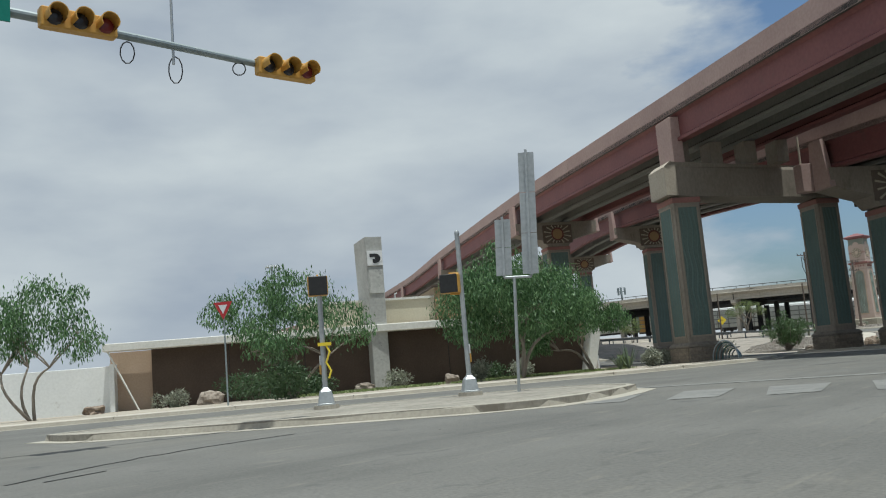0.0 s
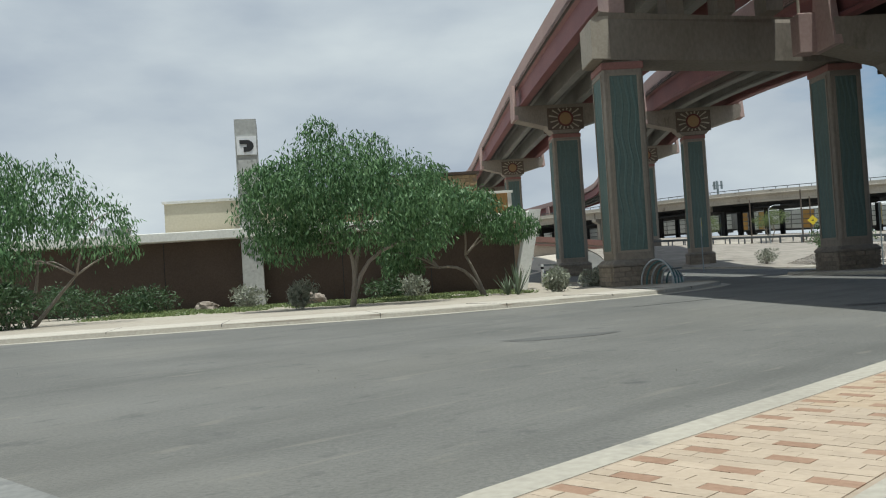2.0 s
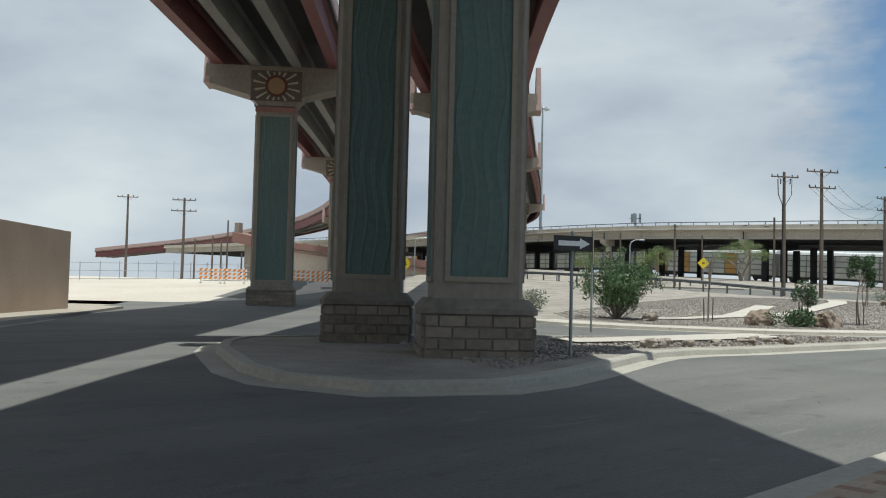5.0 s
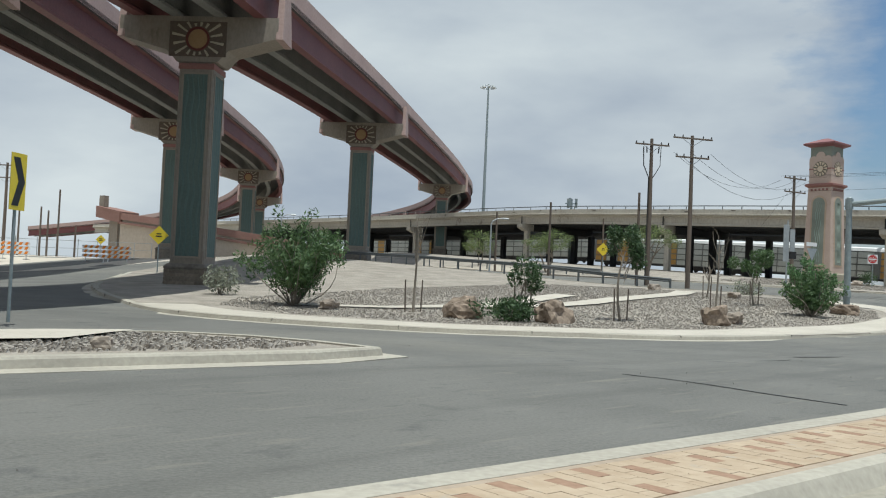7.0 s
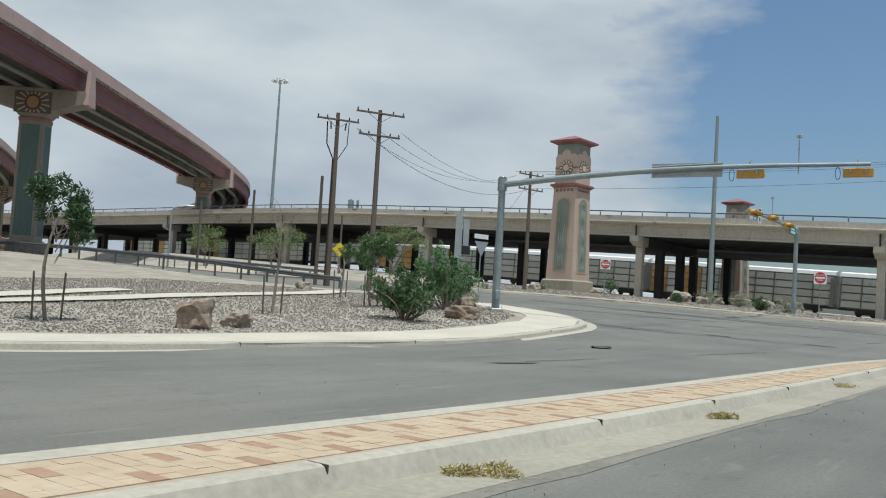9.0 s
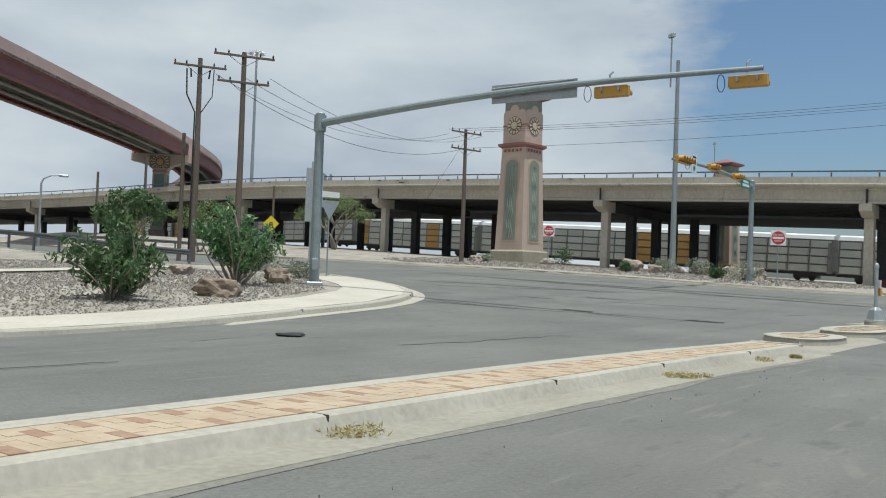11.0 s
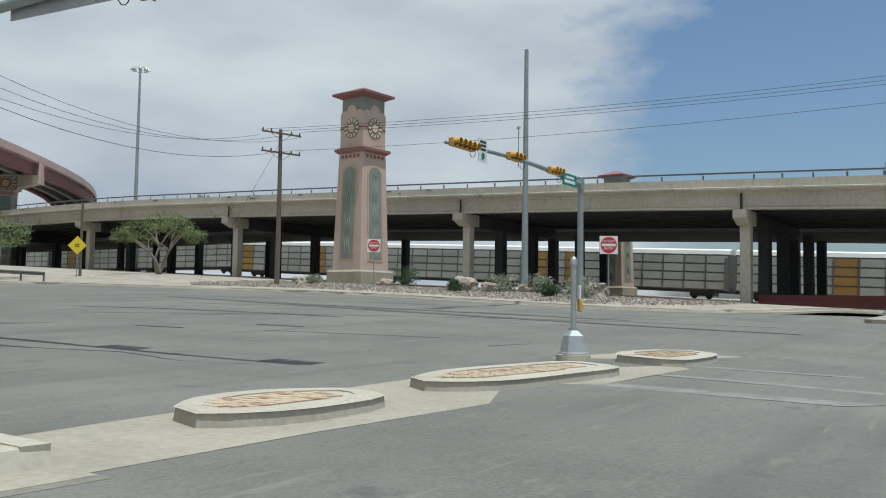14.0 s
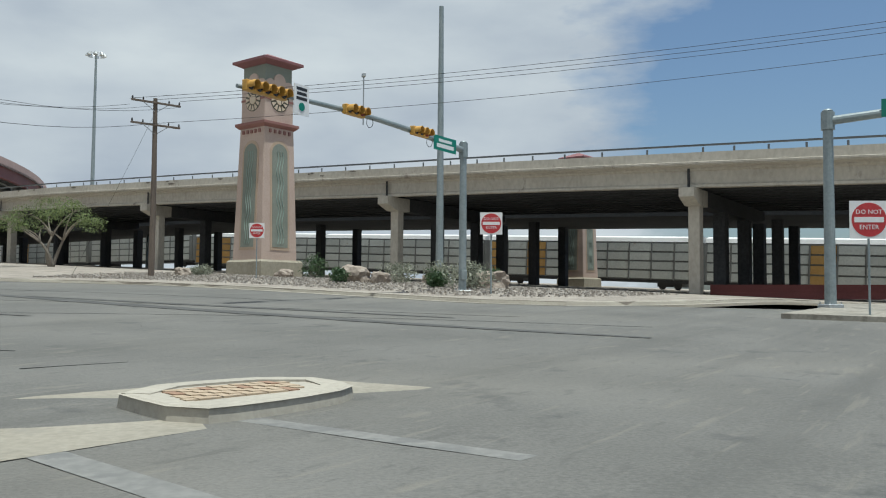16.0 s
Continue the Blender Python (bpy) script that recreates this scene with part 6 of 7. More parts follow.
# signal over the first crossing
th, on, u = arm_pole("traffic_signal", -4.8, 16.35, 0.15, 7.25, (10.12, 24.3), 6.86, "grey mast-arm traffic signal with yellow horizontal heads over the road", 0.16)
front = Vector((u.y, -u.x, 0))
head3(th, on(0.733) + front * 0.22 + Vector((0, 0, -0.05)), -u, front, 3, sec=0.41)
head3(th, on(0.965) + front * 0.12 + Vector((0, 0, -0.05)), -u, front, 3, sec=0.41)
antenna(th, on(0.834), 1.5)
loop_cable(th, on(0.836) + Vector((0, 0, -0.2)), 0.5)
loop_cable(th, on(0.785) + Vector((0, 0, -0.1)), 0.4)
loop_cable(th, on(0.91) + Vector((0, 0, -0.05)), 0.25)
street_sign(th, on(0.635) + front * 0.16 + Vector((0, 0, 0.05)), u, 0.62, 0.3, SIGNGREEN, ((0.0, 0.4, 0.08),), front)


def face_frame(p, yaw):
    return pose(p[0], p[1], p[2], 90, 0, yaw)


def do_not_enter(x, y, z, h, yaw, w=0.9):
    th = base("do_not_enter_sign", x, y, z, yaw, label="red and white square DO NOT ENTER sign on a thin post", category="road sign", group="do not enter signs")
    part("post", tube([(0, 0.04, -0.15), (0, 0.04, h + w * 0.3)], 0.035, 8), POLEGREY, th, "thin grey post")
    board = part("sign_board", box(-w / 2, w / 2, -0.012, 0, h - w / 2, h + w / 2), SIGNWHITE, th, "white square board")
    part("red_disc", loft(bmesh.new(), [ring((0, -0.012, h), w * 0.45, 32, (1, 0, 0), (0, 0, 1)), ring((0, -0.018, h), w * 0.45, 32, (1, 0, 0), (0, 0, 1))]), SIGNRED, board, "red disc")
    part("white_bar", box(-w * 0.38, w * 0.38, -0.024, -0.018, h - w * 0.07, h + w * 0.07), SIGNWHITE, board, "white bar")
    text("DO NOT", w * 0.17, SIGNWHITE, board, face_frame((0, -0.022, h + w * 0.2), 0))
    text("ENTER", w * 0.17, SIGNWHITE, board, face_frame((0, -0.022, h - w * 0.2), 0))
    return th


do_not_enter(119.55, 115.0, G(119.55, 115) + 0.15, 2.85, -18)
do_not_enter(111.9, 134.5, G(111.9, 134.5) + 0.15, 2.85, -18)
do_not_enter(126.5, 102.2, G(126.5, 102.2) + 0.15, 2.75, -20, 1.1)


def diamond(x, y, z, h, yaw, w=0.75, label="yellow diamond warning sign on a post"):
    th = base("warning_sign", x, y, z, yaw, label=label, category="road sign", group="yellow warning signs")
    part("post", tube([(0, 0.04, -0.15), (0, 0.04, h)], 0.04, 8), POLEGREY, th)
    k = w * 0.707
    b = part("sign_board", slab_xz([(0, h - k), (k, h), (0, h + k), (-k, h)], -0.015, 0), SIGNYEL, th, "yellow diamond board")
    part("print_bar", box(-0.2, 0.2, -0.02, -0.015, h - 0.12, h - 0.03), DARK, b)
    part("print_bar", box(-0.16, 0.16, -0.02, -0.015, h + 0.05, h + 0.13), DARK, b)
    return th


diamond(90.8, 157.4, G(90.8, 157.4) + 0.1, 5.72 - G(90.8, 157.4) - 0.1, -15, 1.15)
diamond(48.45, 111.9, G(48.45, 111.9) + 0.1, 3.3 - G(48.45, 111.9), 5, 0.9)
diamond(33.0, 150.0, 1.3, 2.6, 5)


def chevron(x, y, z, yaw):
    th = base("chevron_sign", x, y, z, yaw, label="tall yellow chevron sign with black arrow on a post", category="road sign")
    part("post", tube([(0, 0.04, -0.15), (0, 0.04, 3.8)], 0.04, 8), POLEGREY, th)
    b = part("sign_board", box(-0.28, 0.28, -0.015, 0, 2.5, 3.85), SIGNYEL, th, "yellow board")
    part("sign_back", box(-0.28, 0.28, 0, 0.006, 2.5, 3.85), STEEL, b, "bare metal back")
    part("chevron", slab_xz([(-0.22, 3.75), (0.02, 3.75), (0.24, 3.18), (0.02, 2.6), (-0.22, 2.6), (0.0, 3.18)], -0.02, -0.015), DARK, b, "black chevron")
    return th


chevron(54.7, 72.4, 0.0, 76)
chevron(46.1, 81.0, 0.1, 76)


def one_way(x, y):
    th = base("one_way_sign", x, y, 0.12, label="dark one-way sign on a thin post by the pier", category="road sign")
    part("post", tube([(0, 0.04, -0.1), (0, 0.04, 2.5)], 0.035, 8), POLEGREY, th)
    b = part("sign_board", box(-0.45, 0.45, -0.015, 0, 2.1, 2.4), DARK, th, "black board")
    part("arrow", slab_xz([(-0.35, 2.2), (0.15, 2.2), (0.15, 2.14), (0.38, 2.25), (0.15, 2.36), (0.15, 2.3), (-0.35, 2.3)], -0.02, -0.015), SIGNWHITE, b, "white arrow")
    th.matrix_basis = pose(x, y, 0.12, 0, 0, 20)
    return th


one_way(50.3, 56.0)


# ---- utility poles and wires ----
def utility_pole(x, y, top, arms, label, yaw=0, transformer=False):
    z = G(x, y)
    th = base("utility_pole", x, y, z, yaw, label=label, category="utility pole", group="utility poles")
    H = top - z
    part("pole", tube([(0, 0, -0.3), (0.03, 0, H * 0.5), (0, 0, H)], [0.2, 0.17, 0.13], 12), WOODPOLE, th, "brown wooden pole")
    for zz, hw in arms:
        arm = part("crossarm", box(-hw, hw, -0.2, -0.08, H - zz - 0.06, H - zz + 0.06, 0.01), WOODPOLE, th, "wooden crossarm")
        for k in (-1, -0.55, 0.55, 1):
            part("insulator", tube([(k * hw * 0.95, -0.14, H - zz + 0.06), (k * hw * 0.95, -0.14, H - zz + 0.14), (k * hw * 0.95, -0.14, H - zz + 0.26)], [0.03, 0.06, 0.03], 8), DARK, arm)
        for k in (-1, 1):
            part("brace", tube([(k * hw * 0.5, -0.1, H - zz - 0.05), (0, -0.1, H - zz - 0.6)], 0.02, 5), STEEL, arm)
    if transformer:
        part("conduit", tube([(-0.22, -0.05, 0), (-0.2, -0.05, H - 3.2), (-0.7, -0.1, H - 2.2), (-0.75, -0.1, H - 0.7)], 0.045, 7), DARK, th, "black riser cable")
        part("conduit", tube([(0.15, -0.05, H - 3.2), (0.75, -0.1, H - 2.2), (0.8, -0.1, H - 0.6)], 0.03, 6), DARK, th)
        for k in (-0.5, 0.5):
            part("cutout", tube([(k, -0.2, H - 1.2), (k * 1.1, -0.25, H - 0.7)], 0.05, 7), DARK, th)
    return th


utility_pole(85.05, 120.9, 13.4, ((0.5, 1.5),), "wooden utility pole with crossarm and riser cables", 10, True)
utility_pole(87.55, 118.5, 13.4, ((0.25, 1.7), (1.75, 1.45)), "wooden utility pole with two crossarms", 10)
utility_pole(105.9, 139.1, 13.5, ((0.3, 1.6), (1.7, 1.6)), "wooden utility pole with two crossarms", 25)
utility_pole(21.2, 153.6, 12.2, ((0.3, 1.5), (1.7, 1.6)), "distant dark utility pole", 0)
utility_pole(9.5, 170.0, 14.0, ((0.4, 1.5),), "distant dark utility pole", 0)
for x, y, t in ((84.3, 121.3, 9.0), (80.5, 139, 9.5), (91.0, 158.5, 9.6), (76, 146, 8.8), (22.6, 154.1, 7.0), (24.7, 154.9, 7.5), (26.5, 155.4, 9.6), (26.1, 153.3, 7.0), (28.3, 155.9, 5.4)):
    th = base("bare_post", x, y, G(x, y), label="plain dark wooden post", category="post")
    part("shaft", tube([(0, 0, -0.2), (0, 0, t - G(x, y))], [0.13, 0.1], 8), WOODPOLE, th)


def wire(a, b, sag, r=0.018):
    a, b = Vector(a), Vector(b)
    pts = [tuple(a.lerp(b, t) - Vector((0, 0, sag * 4 * t * (1 - t)))) for t in np.linspace(0, 1, 14)]
    ob = part("overhead_wire", tube(pts, r, 4), DARK, None)
    return tagged(ob, label="thin sagging overhead wire", category="wire", group="overhead wires")


for k in (-1.5, 0.0, 1.5):
    wire((87.55 + k, 118.4, 12.0), (105.9 + k, 138.9, 13.0), 1.7, 0.014)
wire((87.55, 118.4, 11.1), (105.9, 138.9, 11.9), 1.7)
for k, z in ((-1.5, 13.4), (0, 13.4), (1.5, 13.4), (0, 11.9)):
    wire((105.9 + k, 139.0, z), (172 + k, 107.6, z + 7.0), 1.2, 0.015)
wire((105.9, 139.1, 12.6), (100.5, 146, 2.2), 0.1, 0.012)

tagged(part("tall_steel_pole", tube([(123.7, 136.2, G(123.7, 136.2) - 0.2), (123.7, 136.2, 20.3)], [0.27, 0.15], 14), POLEGREY, None), label="very tall plain grey steel pole", category="steel pole")


def high_mast(x, y, top):
    th = base("high_mast_light", x, y, 2, label="very tall slim high-mast freeway light", category="light pole")
    part("pole", tube([(0, 0, 0), (0, 0, top - 2)], [0.55, 0.22], 10), POLEGREY, th)
    part("ring", tube([(1.6 * math.cos(a), 1.6 * math.sin(a), top - 2.6) for a in np.linspace(0, 6.28, 13)], 0.08, 6), STEEL, th)
    for i in range(8):
        a = i * math.pi / 4
        part("luminaire", tube([(1.6 * math.cos(a), 1.6 * math.sin(a), top - 2.4), (1.75 * math.cos(a), 1.75 * math.sin(a), top - 3.1)], [0.2, 0.5], 8), STEEL, th)
    return th


high_mast(90.2, 279.5, 52.6)
high_mast(11.0, 300.0, 40.0)


def street_light(x, y, z, h, yaw):
    th = base("street_light", x, y, z, yaw, label="slim grey street light with short curved arm", category="street lamp")
    part("pole", tube([(0, 0, -0.1), (0, 0, h - 0.3), (0.15, 0, h), (0.6, 0, h + 0.25), (1.2, 0, h + 0.3)], [0.09, 0.07, 0.06, 0.05, 0.05], 10), STEEL, th)
    part("lamp_head", box(1.1, 1.75, -0.15, 0.15, h + 0.2, h + 0.36, 0.04), STEEL, th)
    return th


street_light(73.95, 134.6, 2.1, 4.9, 10)
street_light(51.2, 161.4, 2.6, 5.5, 10)


def guard_rail(pts):
    th = base("guard_rail", 0, 0, 0, label="galvanised steel guard rail along the cross street", category="guard rail", kind="structure")
    line = [tuple(p) for p in spline(pts, 2.0)]
    part("beam", sweep(line, [(-0.04, 0.42), (0.0, 0.5), (-0.05, 0.57), (0.0, 0.64), (-0.04, 0.72), (-0.07, 0.72), (-0.03, 0.64), (-0.08, 0.57), (-0.03, 0.5), (-0.07, 0.42)]), STEELDK, th, "corrugated steel beam")
    for p in line:
        part("rail_post", box(p[0] - 0.07, p[0] + 0.07, p[1] + 0.05, p[1] + 0.2, p[2] - 0.7, p[2] + 0.7), STEELDK, th)
    return th


guard_rail([(60.0, 141.5, 2.95), (66.0, 134.2, 2.72), (70.5, 129.3, 2.45), (75.9, 123.7, 2.16), (80.9, 118.7, 1.66), (85.2, 115.5, 1.35)])
guard_rail([(70, 165, 3.3), (80, 156, 2.9), (89, 151.5, 2.5)])

# concrete path across the gravel island
structure(sheet("path", [(60, 87.6), (64, 88.2), (68.4, 90.7), (71.4, 94.6), (74.4, 99.4), (73.4, 100.4), (70.3, 95.6), (67.6, 91.9), (63.6, 89.2), (59.6, 88.6)], 0.2, WALK), "narrow pale concrete path across the gravel", "path")
structure(sheet("path", [(70.9, 91.2), (74.3, 94.1), (78.6, 99.6), (83.1, 105.6), (85, 109.4), (83.8, 110.2), (82, 106.4), (77.5, 100.4), (73.3, 95.1), (70.1, 92.0)], 0.205, WALK), "narrow pale concrete path across the gravel", "path")
structure(sheet("ramp_pad", [(51.3, 59.9), (53.7, 61.1), (55.8, 62.4), (58.6, 64.4), (58.9, 67.4), (57.4, 67.1), (54.7, 65.0), (52.5, 62.7), (51.0, 61.8)], 0.2, WALK), "pale concrete strip across the stone island", "path")


# ---- freight train ----
def autorack(cx, cy, yaw, z, tone, seed):
    rng = random.Random(seed)
    th = base("freight_car", cx, cy, z, yaw, label="grey and yellow enclosed freight wagon with louvred sides", category="freight car", group="freight train")
    L = 13.4
    part("body", box(-L, L, -1.5, 1.5, 1.0, 5.2, 0.04), TRAINDK, th, "grey wagon body")
    part("roof", loft(bmesh.new(), [rect(-L, L, -1.58, 1.58, 5.2), rect(-L, L, -1.45, 1.45, 5.65), rect(-L, L, -0.5, 0.5, 5.85)]), TRAINROOF, th, "pale ridged roof")
    part("frame", box(-L, L, -1.6, 1.6, 0.75, 1.05), DARK, th)
    for i in range(10):
        x0 = -L + 0.15 + i * (2 * L - 0.3) / 10
        m = TRAINYEL if (seed % 2 == 0 and i in (0, 2) or rng.random() < tone) else TRAINPANEL
        for r in range(4):
            part("side_panel", box(x0 + 0.08, x0 + 2.52, -1.6, -1.5, 1.2 + r * 1.0, 1.2 + r * 1.0 + 0.82), m, th, "louvred side panel")
        part("side_post", box(x0 - 0.06, x0 + 0.06, -1.68, -1.5, 1.05, 5.2), TRAINDK, th)
    for s in (-1, 1):
        bog = part("bogie", box(s * 10 - 1.4, s * 10 + 1.4, -1.2, 1.2, 0.35, 0.75), DARK, th, "dark wheel truck")
        for w in (-0.9, 0.9):
            part("wheel", loft(bmesh.new(), [ring((s * 10 + w, -1.0, 0.42), 0.42, 16, (1, 0, 0), (0, 0, 1)), ring((s * 10 + w, -0.85, 0.42), 0.42, 16, (1, 0, 0), (0, 0, 1))]), DARK, bog)
    part("ladder", box(L - 0.6, L - 0.1, -1.75, -1.6, 1.0, 4.8), TRAINDK, th)
    return th


TRAINDK = mat("grey wagon steel", (0.14, 0.145, 0.14), (0.21, 0.21, 0.20), 0.6)
TRAINPANEL = mat("galvanised louvre panel", (0.40, 0.415, 0.39), (0.51, 0.525, 0.49), 0.6, big=0.3, fine=5, stain=(0.32, 0.27, 0.22), per_object=0.12)
TRAINYEL = mat("faded yellow panel", (0.38, 0.215, 0.06), (0.46, 0.28, 0.09), 0.6, big=0.4, fine=5, per_object=0.15)
TRAINROOF = mat("pale wagon roof", (0.6, 0.6, 0.59), (0.7, 0.7, 0.69), 0.6)
tdir = np.array((-0.635, 0.772))
for k in range(-3, 6):
    c = np.array((158.6, 184.8)) + tdir * (k * 29.6)
    wagon = autorack(c[0], c[1], 0, 0, 0.03, k + 10)
    wagon.matrix_basis = pose(c[0], c[1], G(c[0], c[1]) + 0.1, 0, 2.2 if k < 3 else 0.0, math.degrees(math.atan2(tdir[1], tdir[0])) + 180) @ Matrix.Diagonal((1.08, 1.08, 1.12, 1))
bal = [np.array((158.0, 184.2)) + tdir * s for s in (-110, 190)]
nrm = np.array((tdir[1], -tdir[0]))
structure(sheet("rail_bed", [tuple(bal[0] - nrm * 2.5), tuple(bal[0] + nrm * 2.5), tuple(bal[1] + nrm * 2.5), tuple(bal[1] - nrm * 2.5)], 0.16, GRAVEL, step=30), "raised gravel railway bed", "rail bed")

REDBAR = mat("dull red barrier", (0.13, 0.035, 0.03), (0.18, 0.05, 0.045), 0.75)
bar = tagged(part("red_barrier", loft(bmesh.new(), [rect(-6, 6, -0.3, 0.3, 0), rect(-6, 6, -0.12, 0.12, 0.45), rect(-6, 6, -0.1, 0.1, 0.95)]), REDBAR, None), label="dull red barrier under the overpass", category="barrier")
bar.matrix_basis = pose(147.2, 130.6, G(147.2, 130.6) + 0.12, 0, 0, -46)


# ---- far side of the lot under the ramps ----
def retaining_wall():
    th = base("retaining_wall", 0, 0, 0, label="long tan retaining wall with a red barrier on top", category="wall", kind="structure")
    line = [(27, 178.0, 8.5), (35, 173, 7.6), (52, 162, 5.3), (60, 155, 3.9)]
    pts = [tuple(p) for p in spline(line, 4)]
    bm = bmesh.new()
    loft(bm, [[(x, y, 0.5), (x + 0.25, y + 0.45, 0.5), (x + 0.25, y + 0.45, z - 0.9), (x, y, z - 0.9)] for x, y, z in pts])
    part("wall_face", bm, WALLTAN, th, "tan concrete wall")
    part("barrier", sweep([(x, y, z) for x, y, z in pts], [(-0.2, -0.9), (0.35, -0.9), (0.3, 0), (-0.05, 0)]), REDWALL, th, "red-brown concrete barrier")
    part("ledge", sweep([(x, y, z) for x, y, z in pts], [(-0.45, -1.5), (0.5, -1.5), (0.5, -1.2), (-0.45, -1.2)]), REDWALL, th)
    return th


WALLTAN = mat("tan wall concrete", (0.40, 0.345, 0.285), (0.48, 0.42, 0.355), 0.9, big=0.2, fine=3)
REDWALL = mat("red-brown barrier concrete", (0.21, 0.115, 0.095), (0.27, 0.155, 0.13), 0.85, big=0.3, fine=5)
retaining_wall()


def abutment():
    th = base("ramp_abutment", 27.2, 177.9, 1.2, -31, label="overhanging ramp end with red deck edge on a tan column", category="abutment", kind="structure")
    part("deck", loft(bmesh.new(), [[(-4.5, -0.6, 8.3), (-4.5, 3, 8.3), (-4.5, 3, 6.7), (-4.5, -0.6, 6.7)], [(0.1, -0.6, 7.5), (0.1, 3, 7.5), (0.1, 3, 5.9), (0.1, -0.6, 5.9)]]), REDWALL, th, "red sloping deck end")
    part("end_column", box(-2.6, -1.0, 0.2, 2.2, -0.5, 6.4), TAN, th, "tan end column")
    part("post", box(-4.6, -3.7, 0, 0.9, 7.9, 9.8), TAN, th, "short tan post")
    return th


abutment()


def barricade(x, y, z, yaw):
    th = base("road_barricade", x, y, z, yaw, label="orange and white striped road barricade", category="barricade", group="road barricades")
    for s in (-1.0, 1.0):
        part("upright", box(s - 0.04, s + 0.04, -0.04, 0.04, 0, 1.6), SIGNWHITE, th)
        part("foot", box(s - 0.05, s + 0.05, -0.6, 0.6, 0, 0.08), STEEL, th)
    for zz in (0.6, 1.0, 1.4):
        rail = part("rail", box(-1.3, 1.3, -0.07, -0.04, zz - 0.13, zz + 0.13), SIGNWHITE, th, "white rail")
        for k in range(5):
            part("stripe", slab_xz([(-1.2 + k * 0.5, zz - 0.13), (-0.95 + k * 0.5, zz - 0.13), (-0.8 + k * 0.5, zz + 0.13), (-1.05 + k * 0.5, zz + 0.13)], -0.076, -0.07), ORANGE, rail, "orange stripe")
    return th


barricade(31.5, 131, 1.35, 0)
barricade(40.0, 131.5, 1.35, 5)
barricade(29.0, 131.5, 1.35, 0)
barricade(37.8, 133.4, 1.4, 0)
LOT = mat("pale dusty lot", (0.42, 0.37, 0.31), (0.52, 0.47, 0.40), 0.95, big=0.1, fine=3)
structure(sheet("dirt_lot", [(-40, 112), (30, 104), (36, 104), (42, 118), (50, 150), (44, 176), (-40, 190)], 0.02, LOT, step=8), "pale bare dirt lot", "ground")


def fence(a, b, h, n, label):
    th = base("fence", 0, 0, 0, label=label, category="fence", kind="structure")
    a, b = np.array(a, float), np.array(b, float)
    t = (b - a) / np.linalg.norm(b - a)
    for i in range(n + 1):
        p = a + (b - a) * i / n
        z = G(*p)
        part("fence_post", tube([(p[0], p[1], z - 0.1), (p[0], p[1], z + h)], 0.05, 6), STEEL, th)
    for k in (0.12, 0.55, 0.97):
        part("fence_rail", tube([(a[0], a[1], G(*a) + h * k), (b[0], b[1], G(*b) + h * k)], 0.03, 5), STEEL, th)
    return th


fence((10, 142), (34, 168), 2.2, 14, "grey metal yard fence")


def bike_rack(x, y, yaw):
    th = base("arched_rack", x, y, G(x, y) + 0.14, yaw, label="teal and grey steel rack of nested arches", category="rack")
    for i in range(7):
        rx, rz = 0.72 - i * 0.075, 1.08 - i * 0.1
        part("arch", tube([(0.72 - rx + rx * math.cos(a), i * 0.2, rz * math.sin(a)) for a in np.linspace(0.0, math.pi, 15)], 0.04, 7), TURQDK if i % 2 else STEEL, th, "bent steel arch")
    for k in (0.25, 0.6):
        part("slat", box(0.66, 0.7, 0, 1.2, k, k + 0.07), STEELDK, th, "dark steel slat")
    return th


TURQDK = mat("teal steel", (0.06, 0.13, 0.13), (0.09, 0.17, 0.17), 0.5, 0.3)
bike_rack(35.1, 55.1, -37)


def bollard(x, y, h, label="white plastic marker post"):
    th = base("marker_post", x, y, G(x, y) + 0.05, label=label, category="post")
    part("shaft", tube([(0, 0, 0), (0, 0, h)], 0.09, 10), SIGNWHITE, th)
    part("band", tube([(0, 0, h - 0.3), (0, 0, h - 0.15)], 0.095, 10), DARK, th)
    return th


bollard(32.3, 68.5, 1.4)


def antenna_mast(x, y, z):
    th = base("antenna_mast", x, y, z, label="small cluster antenna mast beyond the overpass", category="antenna")
    part("mast", tube([(0, 0, 0), (0, 0, 14.5)], [0.35, 0.25], 8), POLEGREY, th)
    for a in range(3):
        part("panel", box(1.0 * math.cos(a * 2.1) - 0.25, 1.0 * math.cos(a * 2.1) + 0.25, 1.0 * math.sin(a * 2.1) - 0.1, 1.0 * math.sin(a * 2.1) + 0.1, 12.6, 14.6), POLEGREY, th)
    part("crossbar", box(-1.3, 1.3, -0.1, 0.1, 13.4, 13.6), POLEGREY, th)
    return th


antenna_mast(103.0, 232.0, 4.5)

# posts at the corner beside the mast-arm signal
ps = base("pedestrian_signal", 90.9, 108.8, G(90.9, 108.8) + 0.14, label="slim steel pole with a dark pedestrian signal seen from behind", category="pedestrian signal", group="pedestrian signals")
ped_base(ps, 0.8)
part("post", tube([(0, 0, 0.5), (0, 0, 5.2)], 0.06, 10), STEEL, ps)
part("signal_head", box(0.15, 0.6, -0.15, 0.2, 2.6, 3.1, 0.02), DARK, ps)
part("panel", box(-0.3, 0.1, -0.08, -0.06, 2.4, 4.9), STEEL, ps, "tall aluminium sign back")
part("panel", box(0.16, 0.5, -0.08, -0.06, 2.6, 4.6), STEEL, ps, "tall aluminium sign back")
yb = base("yield_sign", 91.5, 106.6, G(91.5, 106.6) + 0.14, 25, label="back of a triangular yield sign on a thin post", category="road sign")
part("post", tube([(0, 0, -0.1), (0, 0, 3.3)], 0.035, 8), POLEGREY, yb)
